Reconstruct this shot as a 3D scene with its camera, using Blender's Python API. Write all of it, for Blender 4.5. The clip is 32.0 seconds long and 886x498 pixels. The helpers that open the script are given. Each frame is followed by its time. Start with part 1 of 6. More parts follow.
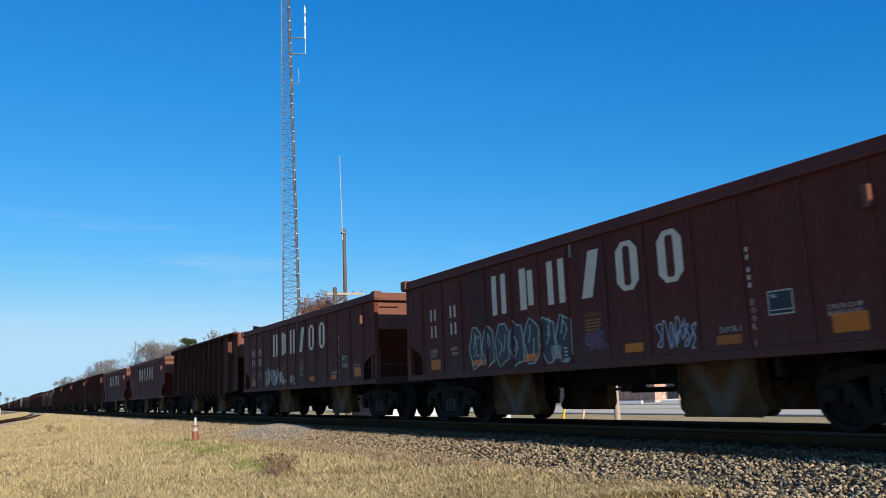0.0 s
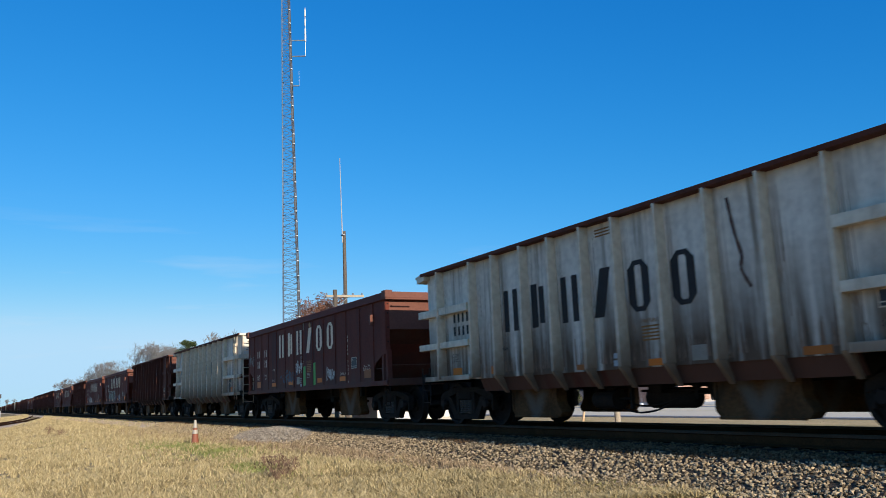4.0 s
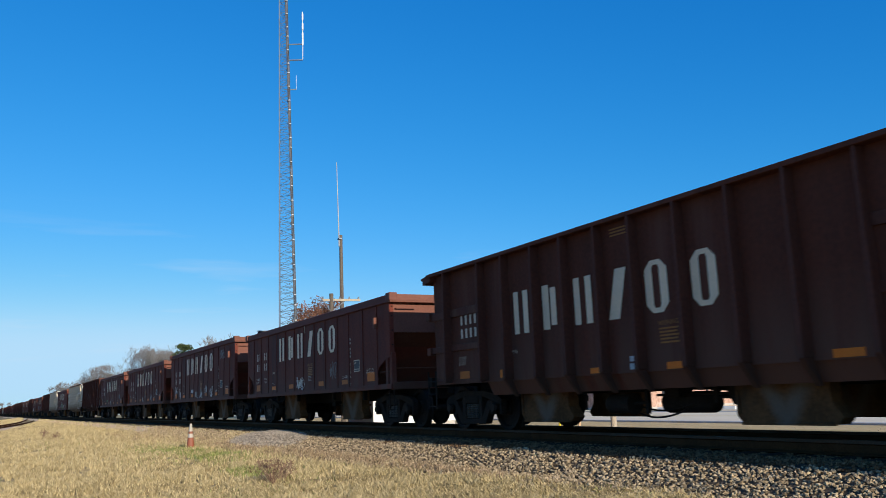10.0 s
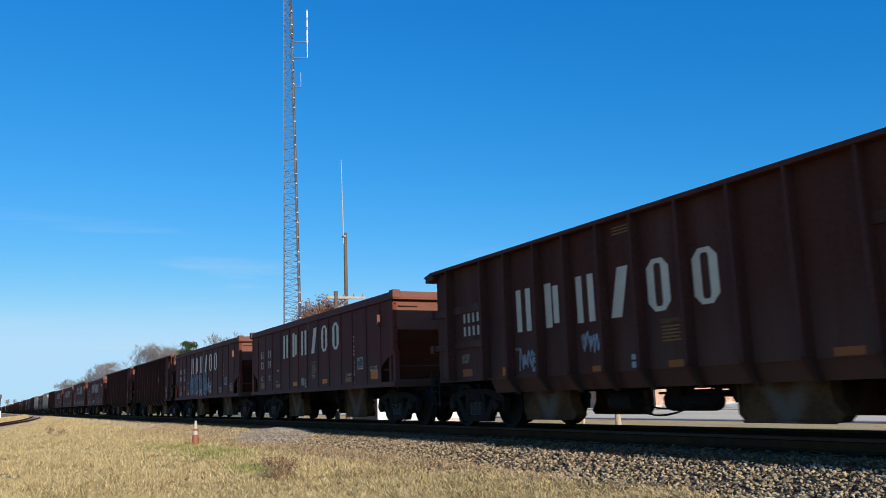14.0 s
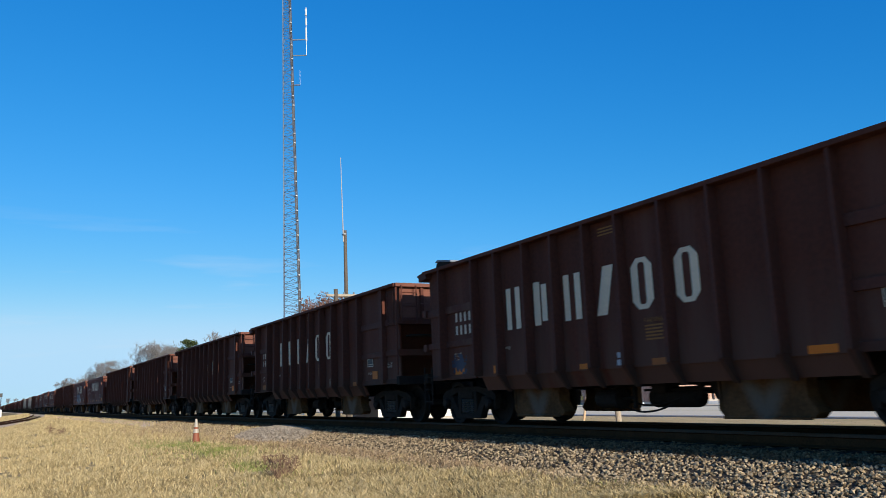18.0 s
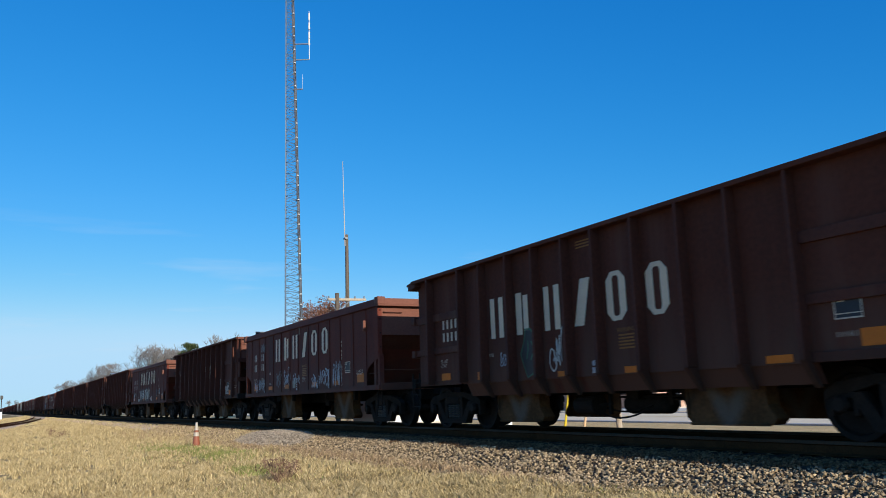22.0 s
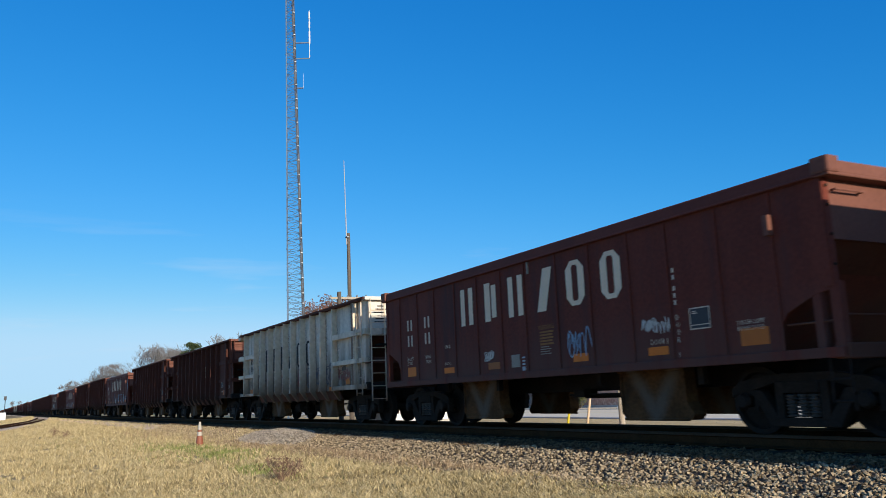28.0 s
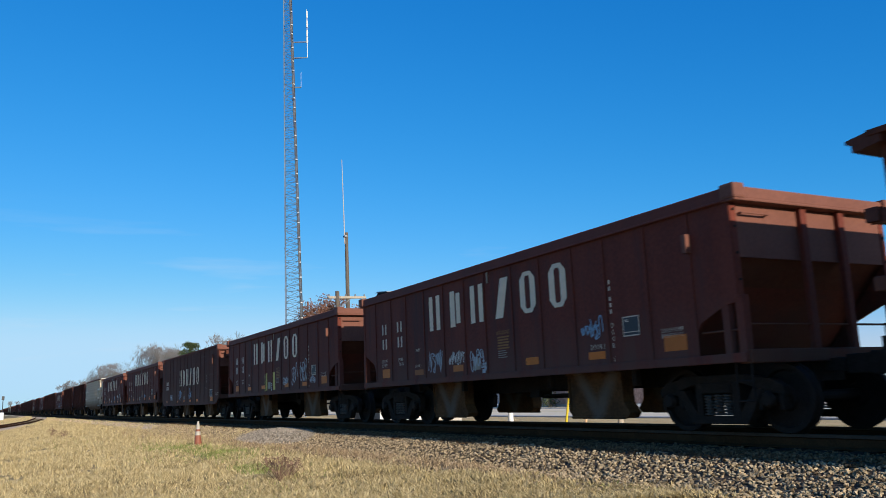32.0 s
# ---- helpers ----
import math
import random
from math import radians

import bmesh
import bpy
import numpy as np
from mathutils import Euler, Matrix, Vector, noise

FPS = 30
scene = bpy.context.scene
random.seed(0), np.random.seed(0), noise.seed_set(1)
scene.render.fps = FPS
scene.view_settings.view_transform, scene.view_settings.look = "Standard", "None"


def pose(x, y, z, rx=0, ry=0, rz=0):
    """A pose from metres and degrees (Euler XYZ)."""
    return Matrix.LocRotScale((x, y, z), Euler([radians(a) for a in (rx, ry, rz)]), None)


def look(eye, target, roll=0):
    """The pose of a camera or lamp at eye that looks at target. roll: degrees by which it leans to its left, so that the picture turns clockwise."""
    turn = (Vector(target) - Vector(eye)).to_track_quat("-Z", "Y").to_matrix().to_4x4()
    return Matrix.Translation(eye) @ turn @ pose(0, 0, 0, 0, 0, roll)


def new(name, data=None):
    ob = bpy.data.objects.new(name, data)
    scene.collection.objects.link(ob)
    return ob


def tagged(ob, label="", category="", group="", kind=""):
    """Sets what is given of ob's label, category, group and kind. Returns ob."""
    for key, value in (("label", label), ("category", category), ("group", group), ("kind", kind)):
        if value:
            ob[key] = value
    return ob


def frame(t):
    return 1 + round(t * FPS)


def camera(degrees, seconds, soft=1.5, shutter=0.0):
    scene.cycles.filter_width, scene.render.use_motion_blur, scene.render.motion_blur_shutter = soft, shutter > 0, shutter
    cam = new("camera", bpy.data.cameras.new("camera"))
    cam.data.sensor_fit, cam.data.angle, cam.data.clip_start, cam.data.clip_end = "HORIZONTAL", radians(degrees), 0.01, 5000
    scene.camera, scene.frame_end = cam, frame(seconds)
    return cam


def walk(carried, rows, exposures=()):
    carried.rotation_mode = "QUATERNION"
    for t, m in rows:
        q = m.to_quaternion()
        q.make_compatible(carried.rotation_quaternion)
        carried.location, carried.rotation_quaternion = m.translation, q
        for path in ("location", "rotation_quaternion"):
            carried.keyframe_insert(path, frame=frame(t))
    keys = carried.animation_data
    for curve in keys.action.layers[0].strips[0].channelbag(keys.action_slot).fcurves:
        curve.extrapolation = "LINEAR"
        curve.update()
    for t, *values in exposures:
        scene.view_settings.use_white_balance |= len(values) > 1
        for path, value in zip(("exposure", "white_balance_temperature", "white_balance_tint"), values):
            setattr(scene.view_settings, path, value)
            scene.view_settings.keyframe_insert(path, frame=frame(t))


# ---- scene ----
ROWS = [(0, 62.812, 9.918, 2.348), (0.5, 62.738, 9.899, 2.316), (1, 62.704, 9.871, 2.271), (1.5, 62.654, 9.863, 2.220), (2, 62.648, 9.941, 2.241), (2.5, 62.626, 9.961, 2.222), (3, 62.688, 10.006, 2.327), (3.5, 62.783, 10.088, 2.324), (4, 62.820, 10.082, 2.342), (4.5, 62.885, 10.039, 2.424), (6.5, 62.973, 10.109, 2.539), (7, 62.917, 10.112, 2.547), (7.5, 62.843, 10.122, 2.546), (8, 62.861, 10.041, 2.560), (8.5, 62.804, 9.941, 2.559), (9, 62.719, 10.088, 2.484), (9.5, 62.597, 10.250, 2.317), (10, 62.555, 10.363, 2.211), (10.5, 62.571, 10.424, 2.111), (11, 62.591, 10.398, 2.033), (11.5, 62.681, 10.339, 2.038), (12, 62.790, 10.345, 2.044), (12.5, 62.881, 10.403, 2.061), (13, 62.916, 10.406, 2.046), (13.5, 62.906, 10.290, 2.069), (14, 62.853, 10.212, 2.126), (14.5, 62.859, 10.139, 2.122), (15, 62.882, 10.063, 2.187), (15.5, 62.887, 10.057, 2.187), (17.5, 62.934, 10.037, 2.309), (18, 62.878, 10.034, 2.315), (18.5, 62.819, 10.049, 2.307), (19, 62.718, 10.114, 2.267), (19.5, 62.622, 10.151, 2.222), (20, 62.569, 10.182, 2.127), (20.5, 62.573, 10.219, 2.101), (21, 62.698, 10.345, 2.024), (21.5, 62.837, 10.396, 1.993), (22, 62.923, 10.369, 1.968), (22.5, 62.971, 10.337, 1.994), (23, 62.971, 10.352, 2.040), (23.5, 63.018, 10.369, 2.121), (24, 63.091, 10.379, 2.147), (24.5, 63.152, 10.452, 2.164), (26.5, 63.012, 10.203, 2.321), (27, 63.024, 10.146, 2.356), (27.5, 63.082, 10.186, 2.380), (28, 63.117, 10.231, 2.338), (28.5, 63.132, 10.211, 2.369), (29, 63.157, 10.168, 2.392), (29.5, 63.121, 10.160, 2.363), (30, 63.094, 10.167, 2.415), (30.5, 63.111, 10.148, 2.376), (31, 63.121, 10.150, 2.353), (31.5, 63.076, 10.152, 2.368), (32, 62.999, 10.167, 2.442)]
cam = camera(57.4, 32.0, soft=0.75, shutter=0.10)
walk(cam, [(t, pose(0, 0, 0.703, 90 + p, r, y)) for t, y, p, r in ROWS], exposures=[(0, 0.12), (32, 0.12)])

# ---- sky and sun: low winter sun along the track, from behind the tail of the train ----
SUN_EL, SUN_OFF = 17.0, 2.7          # elevation; degrees off the track's line
to_sun = Vector((math.cos(radians(SUN_EL)) * math.cos(radians(SUN_OFF)), math.cos(radians(SUN_EL)) * math.sin(radians(SUN_OFF)), math.sin(radians(SUN_EL))))
world = bpy.data.worlds.new("sky")
scene.world = world
world.use_nodes = True
wn = world.node_tree.nodes
sky = wn.new("ShaderNodeTexSky")
sky.sky_type = "NISHITA"
sky.sun_disc = False
sky.sun_elevation = radians(SUN_EL)
sky.sun_rotation = radians(90 - SUN_OFF)
sky.air_density, sky.dust_density, sky.ozone_density = 1.0, 0.0, 4.0
# the deep, even blue of a very clear, dry winter sky: each colour of the sky's light with its own fall-off
split, join = wn.new("ShaderNodeSeparateColor"), wn.new("ShaderNodeCombineColor")
world.node_tree.links.new(sky.outputs[0], split.inputs[0])
for i, (top, power, gain) in enumerate(((4.5, 2.2, 0.103), (7.2, 0.90, 0.755), (7.0, 0.60, 1.83))):
    cap, fall, scale = (wn.new("ShaderNodeMath") for _ in range(3))
    cap.operation, fall.operation, scale.operation = "SMOOTH_MIN", "POWER", "MULTIPLY"
    cap.inputs[2].default_value = 1.2
    cap.inputs[1].default_value, fall.inputs[1].default_value, scale.inputs[1].default_value = top, power, gain
    world.node_tree.links.new(split.outputs[i], cap.inputs[0])
    world.node_tree.links.new(cap.outputs[0], fall.inputs[0])
    world.node_tree.links.new(fall.outputs[0], scale.inputs[0])
    world.node_tree.links.new(scale.outputs[0], join.inputs[i])
# faint wisps of cirrus low over the horizon
wl = world.node_tree.links
wtc, wmp, wnz, wsx = wn.new("ShaderNodeTexCoord"), wn.new("ShaderNodeMapping"), wn.new("ShaderNodeTexNoise"), wn.new("ShaderNodeSeparateXYZ")
wmp.inputs["Scale"].default_value = (2.6, 2.6, 26.0)
wmp.inputs["Rotation"].default_value = (0.05, 0.03, 0.0)
wnz.inputs["Scale"].default_value, wnz.inputs["Detail"].default_value, wnz.inputs["Roughness"].default_value = 1.6, 5, 0.55
wl.new(wtc.outputs["Generated"], wmp.inputs[0]); wl.new(wmp.outputs[0], wnz.inputs["Vector"]); wl.new(wtc.outputs["Generated"], wsx.inputs[0])
wr, wh, wm = wn.new("ShaderNodeMapRange"), wn.new("ShaderNodeMapRange"), wn.new("ShaderNodeMath")
for node, vals in ((wr, (0.56, 0.80, 0.0, 0.38)), (wh, (0.10, 0.24, 1.0, 0.0))):
    for i, v in enumerate(vals, 1):
        node.inputs[i].default_value = v
wl.new(wnz.outputs[0], wr.inputs[0]); wl.new(wsx.outputs["Z"], wh.inputs[0])
wm.operation = "MULTIPLY"
wl.new(wr.outputs[0], wm.inputs[0]); wl.new(wh.outputs[0], wm.inputs[1])
veil = wn.new("ShaderNodeMixRGB")
veil.inputs[2].default_value = (3.9, 4.6, 5.4, 1)
wl.new(wm.outputs[0], veil.inputs[0]); wl.new(join.outputs[0], veil.inputs[1])
# the whitish glow that widens round the low sun
dot, front, lobe, glow, summed = (wn.new(k) for k in ("ShaderNodeVectorMath", "ShaderNodeMath", "ShaderNodeMath", "ShaderNodeMixRGB", "ShaderNodeMixRGB"))
dot.operation, front.operation, lobe.operation = "DOT_PRODUCT", "MAXIMUM", "POWER"
dot.inputs[1].default_value = to_sun
front.inputs[1].default_value, lobe.inputs[1].default_value = 0.0, 3.0
wl.new(wtc.outputs["Generated"], dot.inputs[0]); wl.new(dot.outputs["Value"], front.inputs[0]); wl.new(front.outputs[0], lobe.inputs[0])
glow.inputs[1].default_value, glow.inputs[2].default_value = (0, 0, 0, 1), (1.0, 0.76, 0.42, 1)
wl.new(lobe.outputs[0], glow.inputs[0])
summed.blend_type = "ADD"
summed.inputs[0].default_value = 1.0
wl.new(veil.outputs[0], summed.inputs[1]); wl.new(glow.outputs[0], summed.inputs[2])
wl.new(summed.outputs[0], wn["Background"].inputs[0])
wn["Background"].inputs[1].default_value = 0.15
sun_data = bpy.data.lights.new("sun", "SUN")
sun_data.energy, sun_data.angle, sun_data.color = 5.0, radians(0.53), (1.0, 0.90, 0.76)
sun = new("sun", sun_data)
sun.matrix_basis = look(to_sun * 100, (0, 0, 0))


# ---- materials ----
def material(name, c0, c1=None, rough=0.7, metal=0.0, scale=3.0, fine=40.0, bump=0.1, c2=None, patch=0.5, stretch=(1, 1, 1), spec=0.4, grime=None):
    """Two colours mixed by coarse and fine noise, a third in stains, a fine relief."""
    m = bpy.data.materials.new(name)
    m.use_nodes = True
    n, ln = m.node_tree.nodes, m.node_tree.links
    b = n["Principled BSDF"]
    b.inputs["Roughness"].default_value, b.inputs["Metallic"].default_value = rough, metal
    b.inputs["Specular IOR Level"].default_value = spec
    tc, mp = n.new("ShaderNodeTexCoord"), n.new("ShaderNodeMapping")
    mp.inputs["Scale"].default_value = stretch
    ln.new(tc.outputs["Object"], mp.inputs[0])
    a, f = n.new("ShaderNodeTexNoise"), n.new("ShaderNodeTexNoise")
    a.inputs["Scale"].default_value, a.inputs["Detail"].default_value = scale, 5
    f.inputs["Scale"].default_value, f.inputs["Detail"].default_value = fine, 3
    ln.new(mp.outputs[0], a.inputs["Vector"]); ln.new(tc.outputs["Object"], f.inputs["Vector"])
    add = n.new("ShaderNodeMath"); add.operation = "ADD"
    ln.new(a.outputs[0], add.inputs[0]); ln.new(f.outputs[0], add.inputs[1])
    rp = n.new("ShaderNodeMapRange")
    rp.inputs[1].default_value, rp.inputs[2].default_value = 0.75, 1.25
    ln.new(add.outputs[0], rp.inputs[0])
    mx = n.new("ShaderNodeMixRGB")
    mx.inputs[1].default_value = (*c0, 1)
    mx.inputs[2].default_value = (*(c1 or [x * 0.7 for x in c0]), 1)
    ln.new(rp.outputs[0], mx.inputs[0])
    out = mx
    if c2:
        s = n.new("ShaderNodeTexNoise")
        s.inputs["Scale"].default_value, s.inputs["Detail"].default_value = scale * 0.6, 8
        s.inputs["Roughness"].default_value = 0.65
        ln.new(mp.outputs[0], s.inputs["Vector"])
        rs = n.new("ShaderNodeMapRange")
        rs.inputs[1].default_value, rs.inputs[2].default_value = patch, patch + 0.14
        ln.new(s.outputs[0], rs.inputs[0])
        m2 = n.new("ShaderNodeMixRGB")
        m2.inputs[2].default_value = (*c2, 1)
        ln.new(rs.outputs[0], m2.inputs[0]); ln.new(mx.outputs[0], m2.inputs[1])
        out = m2
    if grime:
        z0, z1, gc = grime                       # splashed dirt on the sides, a darker foot on brown posts; thins out upwards
        sx, gm = n.new("ShaderNodeSeparateXYZ"), n.new("ShaderNodeMapRange")
        ln.new(tc.outputs["Object"], sx.inputs[0])
        gm.inputs[1].default_value, gm.inputs[2].default_value, gm.inputs[3].default_value, gm.inputs[4].default_value = z0, z1, 1.3, 0.0
        ln.new(sx.outputs["Z"], gm.inputs[0])
        gn, gg = n.new("ShaderNodeTexNoise"), n.new("ShaderNodeMath")
        gn.inputs["Scale"].default_value, gn.inputs["Detail"].default_value = 1.3, 6
        ln.new(mp.outputs[0], gn.inputs["Vector"])
        gr = n.new("ShaderNodeMapRange")
        gr.inputs[1].default_value, gr.inputs[2].default_value = 0.30, 0.55
        ln.new(gn.outputs[0], gr.inputs[0])
        gg.operation = "MULTIPLY"
        ln.new(gm.outputs[0], gg.inputs[0]); ln.new(gr.outputs[0], gg.inputs[1])
        m3 = n.new("ShaderNodeMixRGB")
        m3.inputs[2].default_value = (*gc, 1)
        ln.new(gg.outputs[0], m3.inputs[0]); ln.new(out.outputs[0], m3.inputs[1])
        out = m3
    ln.new(out.outputs[0], b.inputs["Base Color"])
    if bump:
        bp = n.new("ShaderNodeBump")
        bp.inputs["Strength"].default_value, bp.inputs["Distance"].default_value = bump, 0.02
        ln.new(f.outputs[0], bp.inputs["Height"]); ln.new(bp.outputs[0], b.inputs["Normal"])
    return m


def island(m, c0, c1):
    """Vary the base colour piece by piece inside one mesh."""
    n, ln = m.node_tree.nodes, m.node_tree.links
    g, r = n.new("ShaderNodeNewGeometry"), n.new("ShaderNodeMixRGB")
    r.inputs[1].default_value, r.inputs[2].default_value = (*c0, 1), (*c1, 1)
    ln.new(g.outputs["Random Per Island"], r.inputs[0])
    ln.new(r.outputs[0], n["Principled BSDF"].inputs["Base Color"])
    return m


BROWN = material("oxide_brown_paint", (0.168, 0.040, 0.024), (0.114, 0.029, 0.019), 0.72, scale=1.0, fine=18, bump=0.05, c2=(0.085, 0.032, 0.026), patch=0.53, stretch=(2.6, 1, 0.28), spec=0.14, grime=(0.95, 1.9, (0.120, 0.050, 0.036)))
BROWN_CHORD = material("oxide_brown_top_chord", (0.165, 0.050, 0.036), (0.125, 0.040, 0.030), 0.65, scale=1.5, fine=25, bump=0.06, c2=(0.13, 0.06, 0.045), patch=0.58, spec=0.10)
# end brown lighter than the sides: sunlight on the ends is in the colour
BROWN_END = material("sunlit_brown_end", (0.20, 0.082, 0.056), (0.155, 0.064, 0.045), 0.65, scale=1.5, fine=20, bump=0.05, c2=(0.20, 0.09, 0.065), patch=0.6, spec=0.10)
DULL = material("dull_brown_paint", (0.130, 0.040, 0.023), (0.090, 0.030, 0.018), 0.78, scale=0.9, fine=15, bump=0.08, c2=(0.128, 0.050, 0.033), patch=0.55, stretch=(2.6, 1, 0.26), spec=0.13, grime=(0.9, 2.1, (0.125, 0.058, 0.038)))
# brown posts turn darker towards the foot, below z 1.3
DULL_POST = material("worn_brown_post", (0.122, 0.043, 0.028), (0.088, 0.033, 0.023), 0.68, scale=1.5, fine=20, bump=0.08, c2=(0.155, 0.078, 0.050), patch=0.57, stretch=(1, 1, 0.3), spec=0.10, grime=(0.75, 1.3, (0.070, 0.036, 0.024)))
WHITE = material("weathered_white_paint", (0.86, 0.73, 0.57), (0.66, 0.54, 0.41), 0.65, scale=1.5, fine=9, bump=0.06, c2=(0.33, 0.235, 0.155), patch=0.53, stretch=(3.2, 1, 0.22), spec=0.2, grime=(0.95, 2.45, (0.13, 0.080, 0.047)))
RUSTY = material("rusted_white_post", (0.30, 0.19, 0.12), (0.19, 0.11, 0.07), 0.7, scale=1.8, fine=20, bump=0.08, c2=(0.55, 0.42, 0.29), patch=0.57, stretch=(1, 1, 0.25), spec=0.15)
CREAM = material("rust_stained_cream_post", (0.86, 0.71, 0.52), (0.66, 0.51, 0.35), 0.6, scale=2.2, fine=8, bump=0.06, c2=(0.22, 0.13, 0.08), patch=0.56, stretch=(1, 1, 0.16), spec=0.15, grime=(0.6, 1.7, (0.20, 0.12, 0.07)))
WHITE_END = material("white_end_paint", (0.72, 0.68, 0.58), (0.60, 0.54, 0.44), 0.6, scale=1.6, fine=20, bump=0.05, c2=(0.45, 0.36, 0.25), patch=0.6)
UNDER = material("grimy_underframe_steel", (0.036, 0.027, 0.021), (0.022, 0.017, 0.014), 0.85, scale=3, fine=30, bump=0.15, c2=(0.052, 0.038, 0.027), patch=0.6, spec=0.08)
TRUCKM = material("dusty_cast_steel", (0.036, 0.027, 0.021), (0.022, 0.017, 0.013), 0.88, scale=4, fine=30, bump=0.15, c2=(0.066, 0.050, 0.037), patch=0.6, spec=0.08)
WHEELM = material("rolled_wheel_steel", (0.030, 0.023, 0.018), (0.020, 0.015, 0.012), 0.7, 0.0, scale=4, fine=30, bump=0.08, spec=0.10)
CHUTE = material("dusty_hopper_chute", (0.150, 0.073, 0.030), (0.082, 0.042, 0.019), 0.85, scale=2.5, fine=20, bump=0.08, c2=(0.060, 0.036, 0.021), patch=0.57, spec=0.06)
SPRING = material("bare_spring_steel", (0.085, 0.072, 0.060), (0.05, 0.042, 0.035), 0.65, 0.1, scale=6, fine=40, bump=0.0)


def dust_fan(m, c):
    """The pale V that running stone dust leaves on a chute's face."""
    n, ln = m.node_tree.nodes, m.node_tree.links
    b = n["Principled BSDF"]
    tc, sx, nz = n.new("ShaderNodeTexCoord"), n.new("ShaderNodeSeparateXYZ"), n.new("ShaderNodeTexNoise")
    nz.inputs["Scale"].default_value, nz.inputs["Detail"].default_value = 5.0, 4
    ln.new(tc.outputs["Object"], sx.inputs[0]); ln.new(tc.outputs["Object"], nz.inputs["Vector"])

    def op(kind, a, bb):
        q = n.new("ShaderNodeMath")
        q.operation = kind
        for s, v in zip(q.inputs, (a, bb)):
            if isinstance(v, (int, float)):
                s.default_value = v
            elif v is not None:
                ln.new(v, s)
        return q.outputs[0]
    arm = op("MULTIPLY", op("SUBTRACT", sx.outputs["Z"], 0.26), 0.66)
    off = op("ABSOLUTE", op("SUBTRACT", op("ABSOLUTE", op("ADD", sx.outputs["X"], 0.22), None), arm), None)
    off = op("ADD", off, op("MULTIPLY", op("SUBTRACT", nz.outputs[0], 0.5), 0.16))
    mr = n.new("ShaderNodeMapRange")
    mr.interpolation_type = "SMOOTHSTEP"
    for k, v in enumerate((0.24, 0.01, 0.0, 0.70), 1):
        mr.inputs[k].default_value = v
    ln.new(off, mr.inputs[0])
    mx = n.new("ShaderNodeMixRGB")
    mx.inputs[2].default_value = (*c, 1)
    ln.new(mr.outputs[0], mx.inputs[0]); ln.new(b.inputs["Base Color"].links[0].from_socket, mx.inputs[1])
    ln.new(mx.outputs[0], b.inputs["Base Color"])
    return m


dust_fan(CHUTE, (0.165, 0.135, 0.105))
LETTER_W = material("worn_white_lettering", (0.92, 0.69, 0.45), (0.78, 0.58, 0.38), 0.8, scale=3, fine=30, bump=0.0)
LETTER_K = material("black_lettering", (0.026, 0.021, 0.018), (0.040, 0.034, 0.030), 0.85, scale=3, fine=30, bump=0.0)
MARK_W = material("white_stencil", (0.74, 0.57, 0.40), (0.58, 0.44, 0.31), 0.8, scale=5, fine=30, bump=0.0)
ORANGE = material("amber_reflector", (0.78, 0.19, 0.004), (0.66, 0.15, 0.004), 0.6, scale=5, fine=60, bump=0.0)


def faded(m, c):
    """Each piece weathered by its own amount."""
    n, ln = m.node_tree.nodes, m.node_tree.links
    b, oi, pw, mx = n["Principled BSDF"], n.new("ShaderNodeObjectInfo"), n.new("ShaderNodeMath"), n.new("ShaderNodeMixRGB")
    pw.operation = "POWER"
    pw.inputs[1].default_value = 2.2
    ln.new(oi.outputs["Random"], pw.inputs[0]); ln.new(pw.outputs[0], mx.inputs[0])
    mx.inputs[2].default_value = (*c, 1)
    ln.new(b.inputs["Base Color"].links[0].from_socket, mx.inputs[1]); ln.new(mx.outputs[0], b.inputs["Base Color"])


faded(ORANGE, (0.26, 0.080, 0.014))
FADED_Y = material("faded_yellow_stencil", (0.34, 0.13, 0.02), (0.25, 0.095, 0.016), 0.6, scale=5, fine=40, bump=0.0)
LABEL = material("grey_data_label", (0.36, 0.29, 0.21), (0.27, 0.22, 0.16), 0.6, scale=5, fine=40, bump=0.0)
PLATE = material("dark_data_plate", (0.035, 0.03, 0.032), None, 0.5, bump=0.0)
STEEL = material("worn_rail_steel", (0.105, 0.066, 0.042), (0.075, 0.047, 0.030), 0.8, 0.0, scale=4, fine=40, bump=0.03, spec=0.08)
RAILSIDE = material("rusty_rail_web", (0.095, 0.042, 0.018), (0.060, 0.028, 0.013), 0.9, 0.0, scale=4, fine=40, bump=0.1, spec=0.03)
TIE = material("weathered_wooden_tie", (0.060, 0.043, 0.030), (0.032, 0.024, 0.018), 0.9, scale=3, fine=30, bump=0.3, stretch=(6, 1, 1), spec=0.05)
GROUND = material("dry_winter_turf", (0.37, 0.285, 0.150), (0.24, 0.185, 0.095), 0.95, scale=0.5, fine=7, bump=0.6, c2=(0.20, 0.185, 0.070), patch=0.60, spec=0.1)
SAND = material("pale_sandy_gravel", (0.78, 0.59, 0.39), (0.62, 0.46, 0.30), 0.95, scale=1.5, fine=15, bump=0.5, spec=0.1)
BED = material("crushed_stone_bed", (0.120, 0.092, 0.064), (0.065, 0.050, 0.036), 0.95, scale=3, fine=22, bump=1.0, c2=(0.16, 0.125, 0.088), patch=0.58, spec=0.1)
# oily brown middle of the bed, its colour also set for the train's shade
BED_D = material("oily_shaded_bed", (0.120, 0.064, 0.030), (0.070, 0.038, 0.019), 0.95, scale=3, fine=22, bump=1.0, spec=0.04)
STONE = island(material("ballast_stone", (0.3, 0.25, 0.2), None, 0.9, scale=8, fine=60, bump=0.3, spec=0.2), (0.095, 0.067, 0.038), (0.57, 0.435, 0.262))
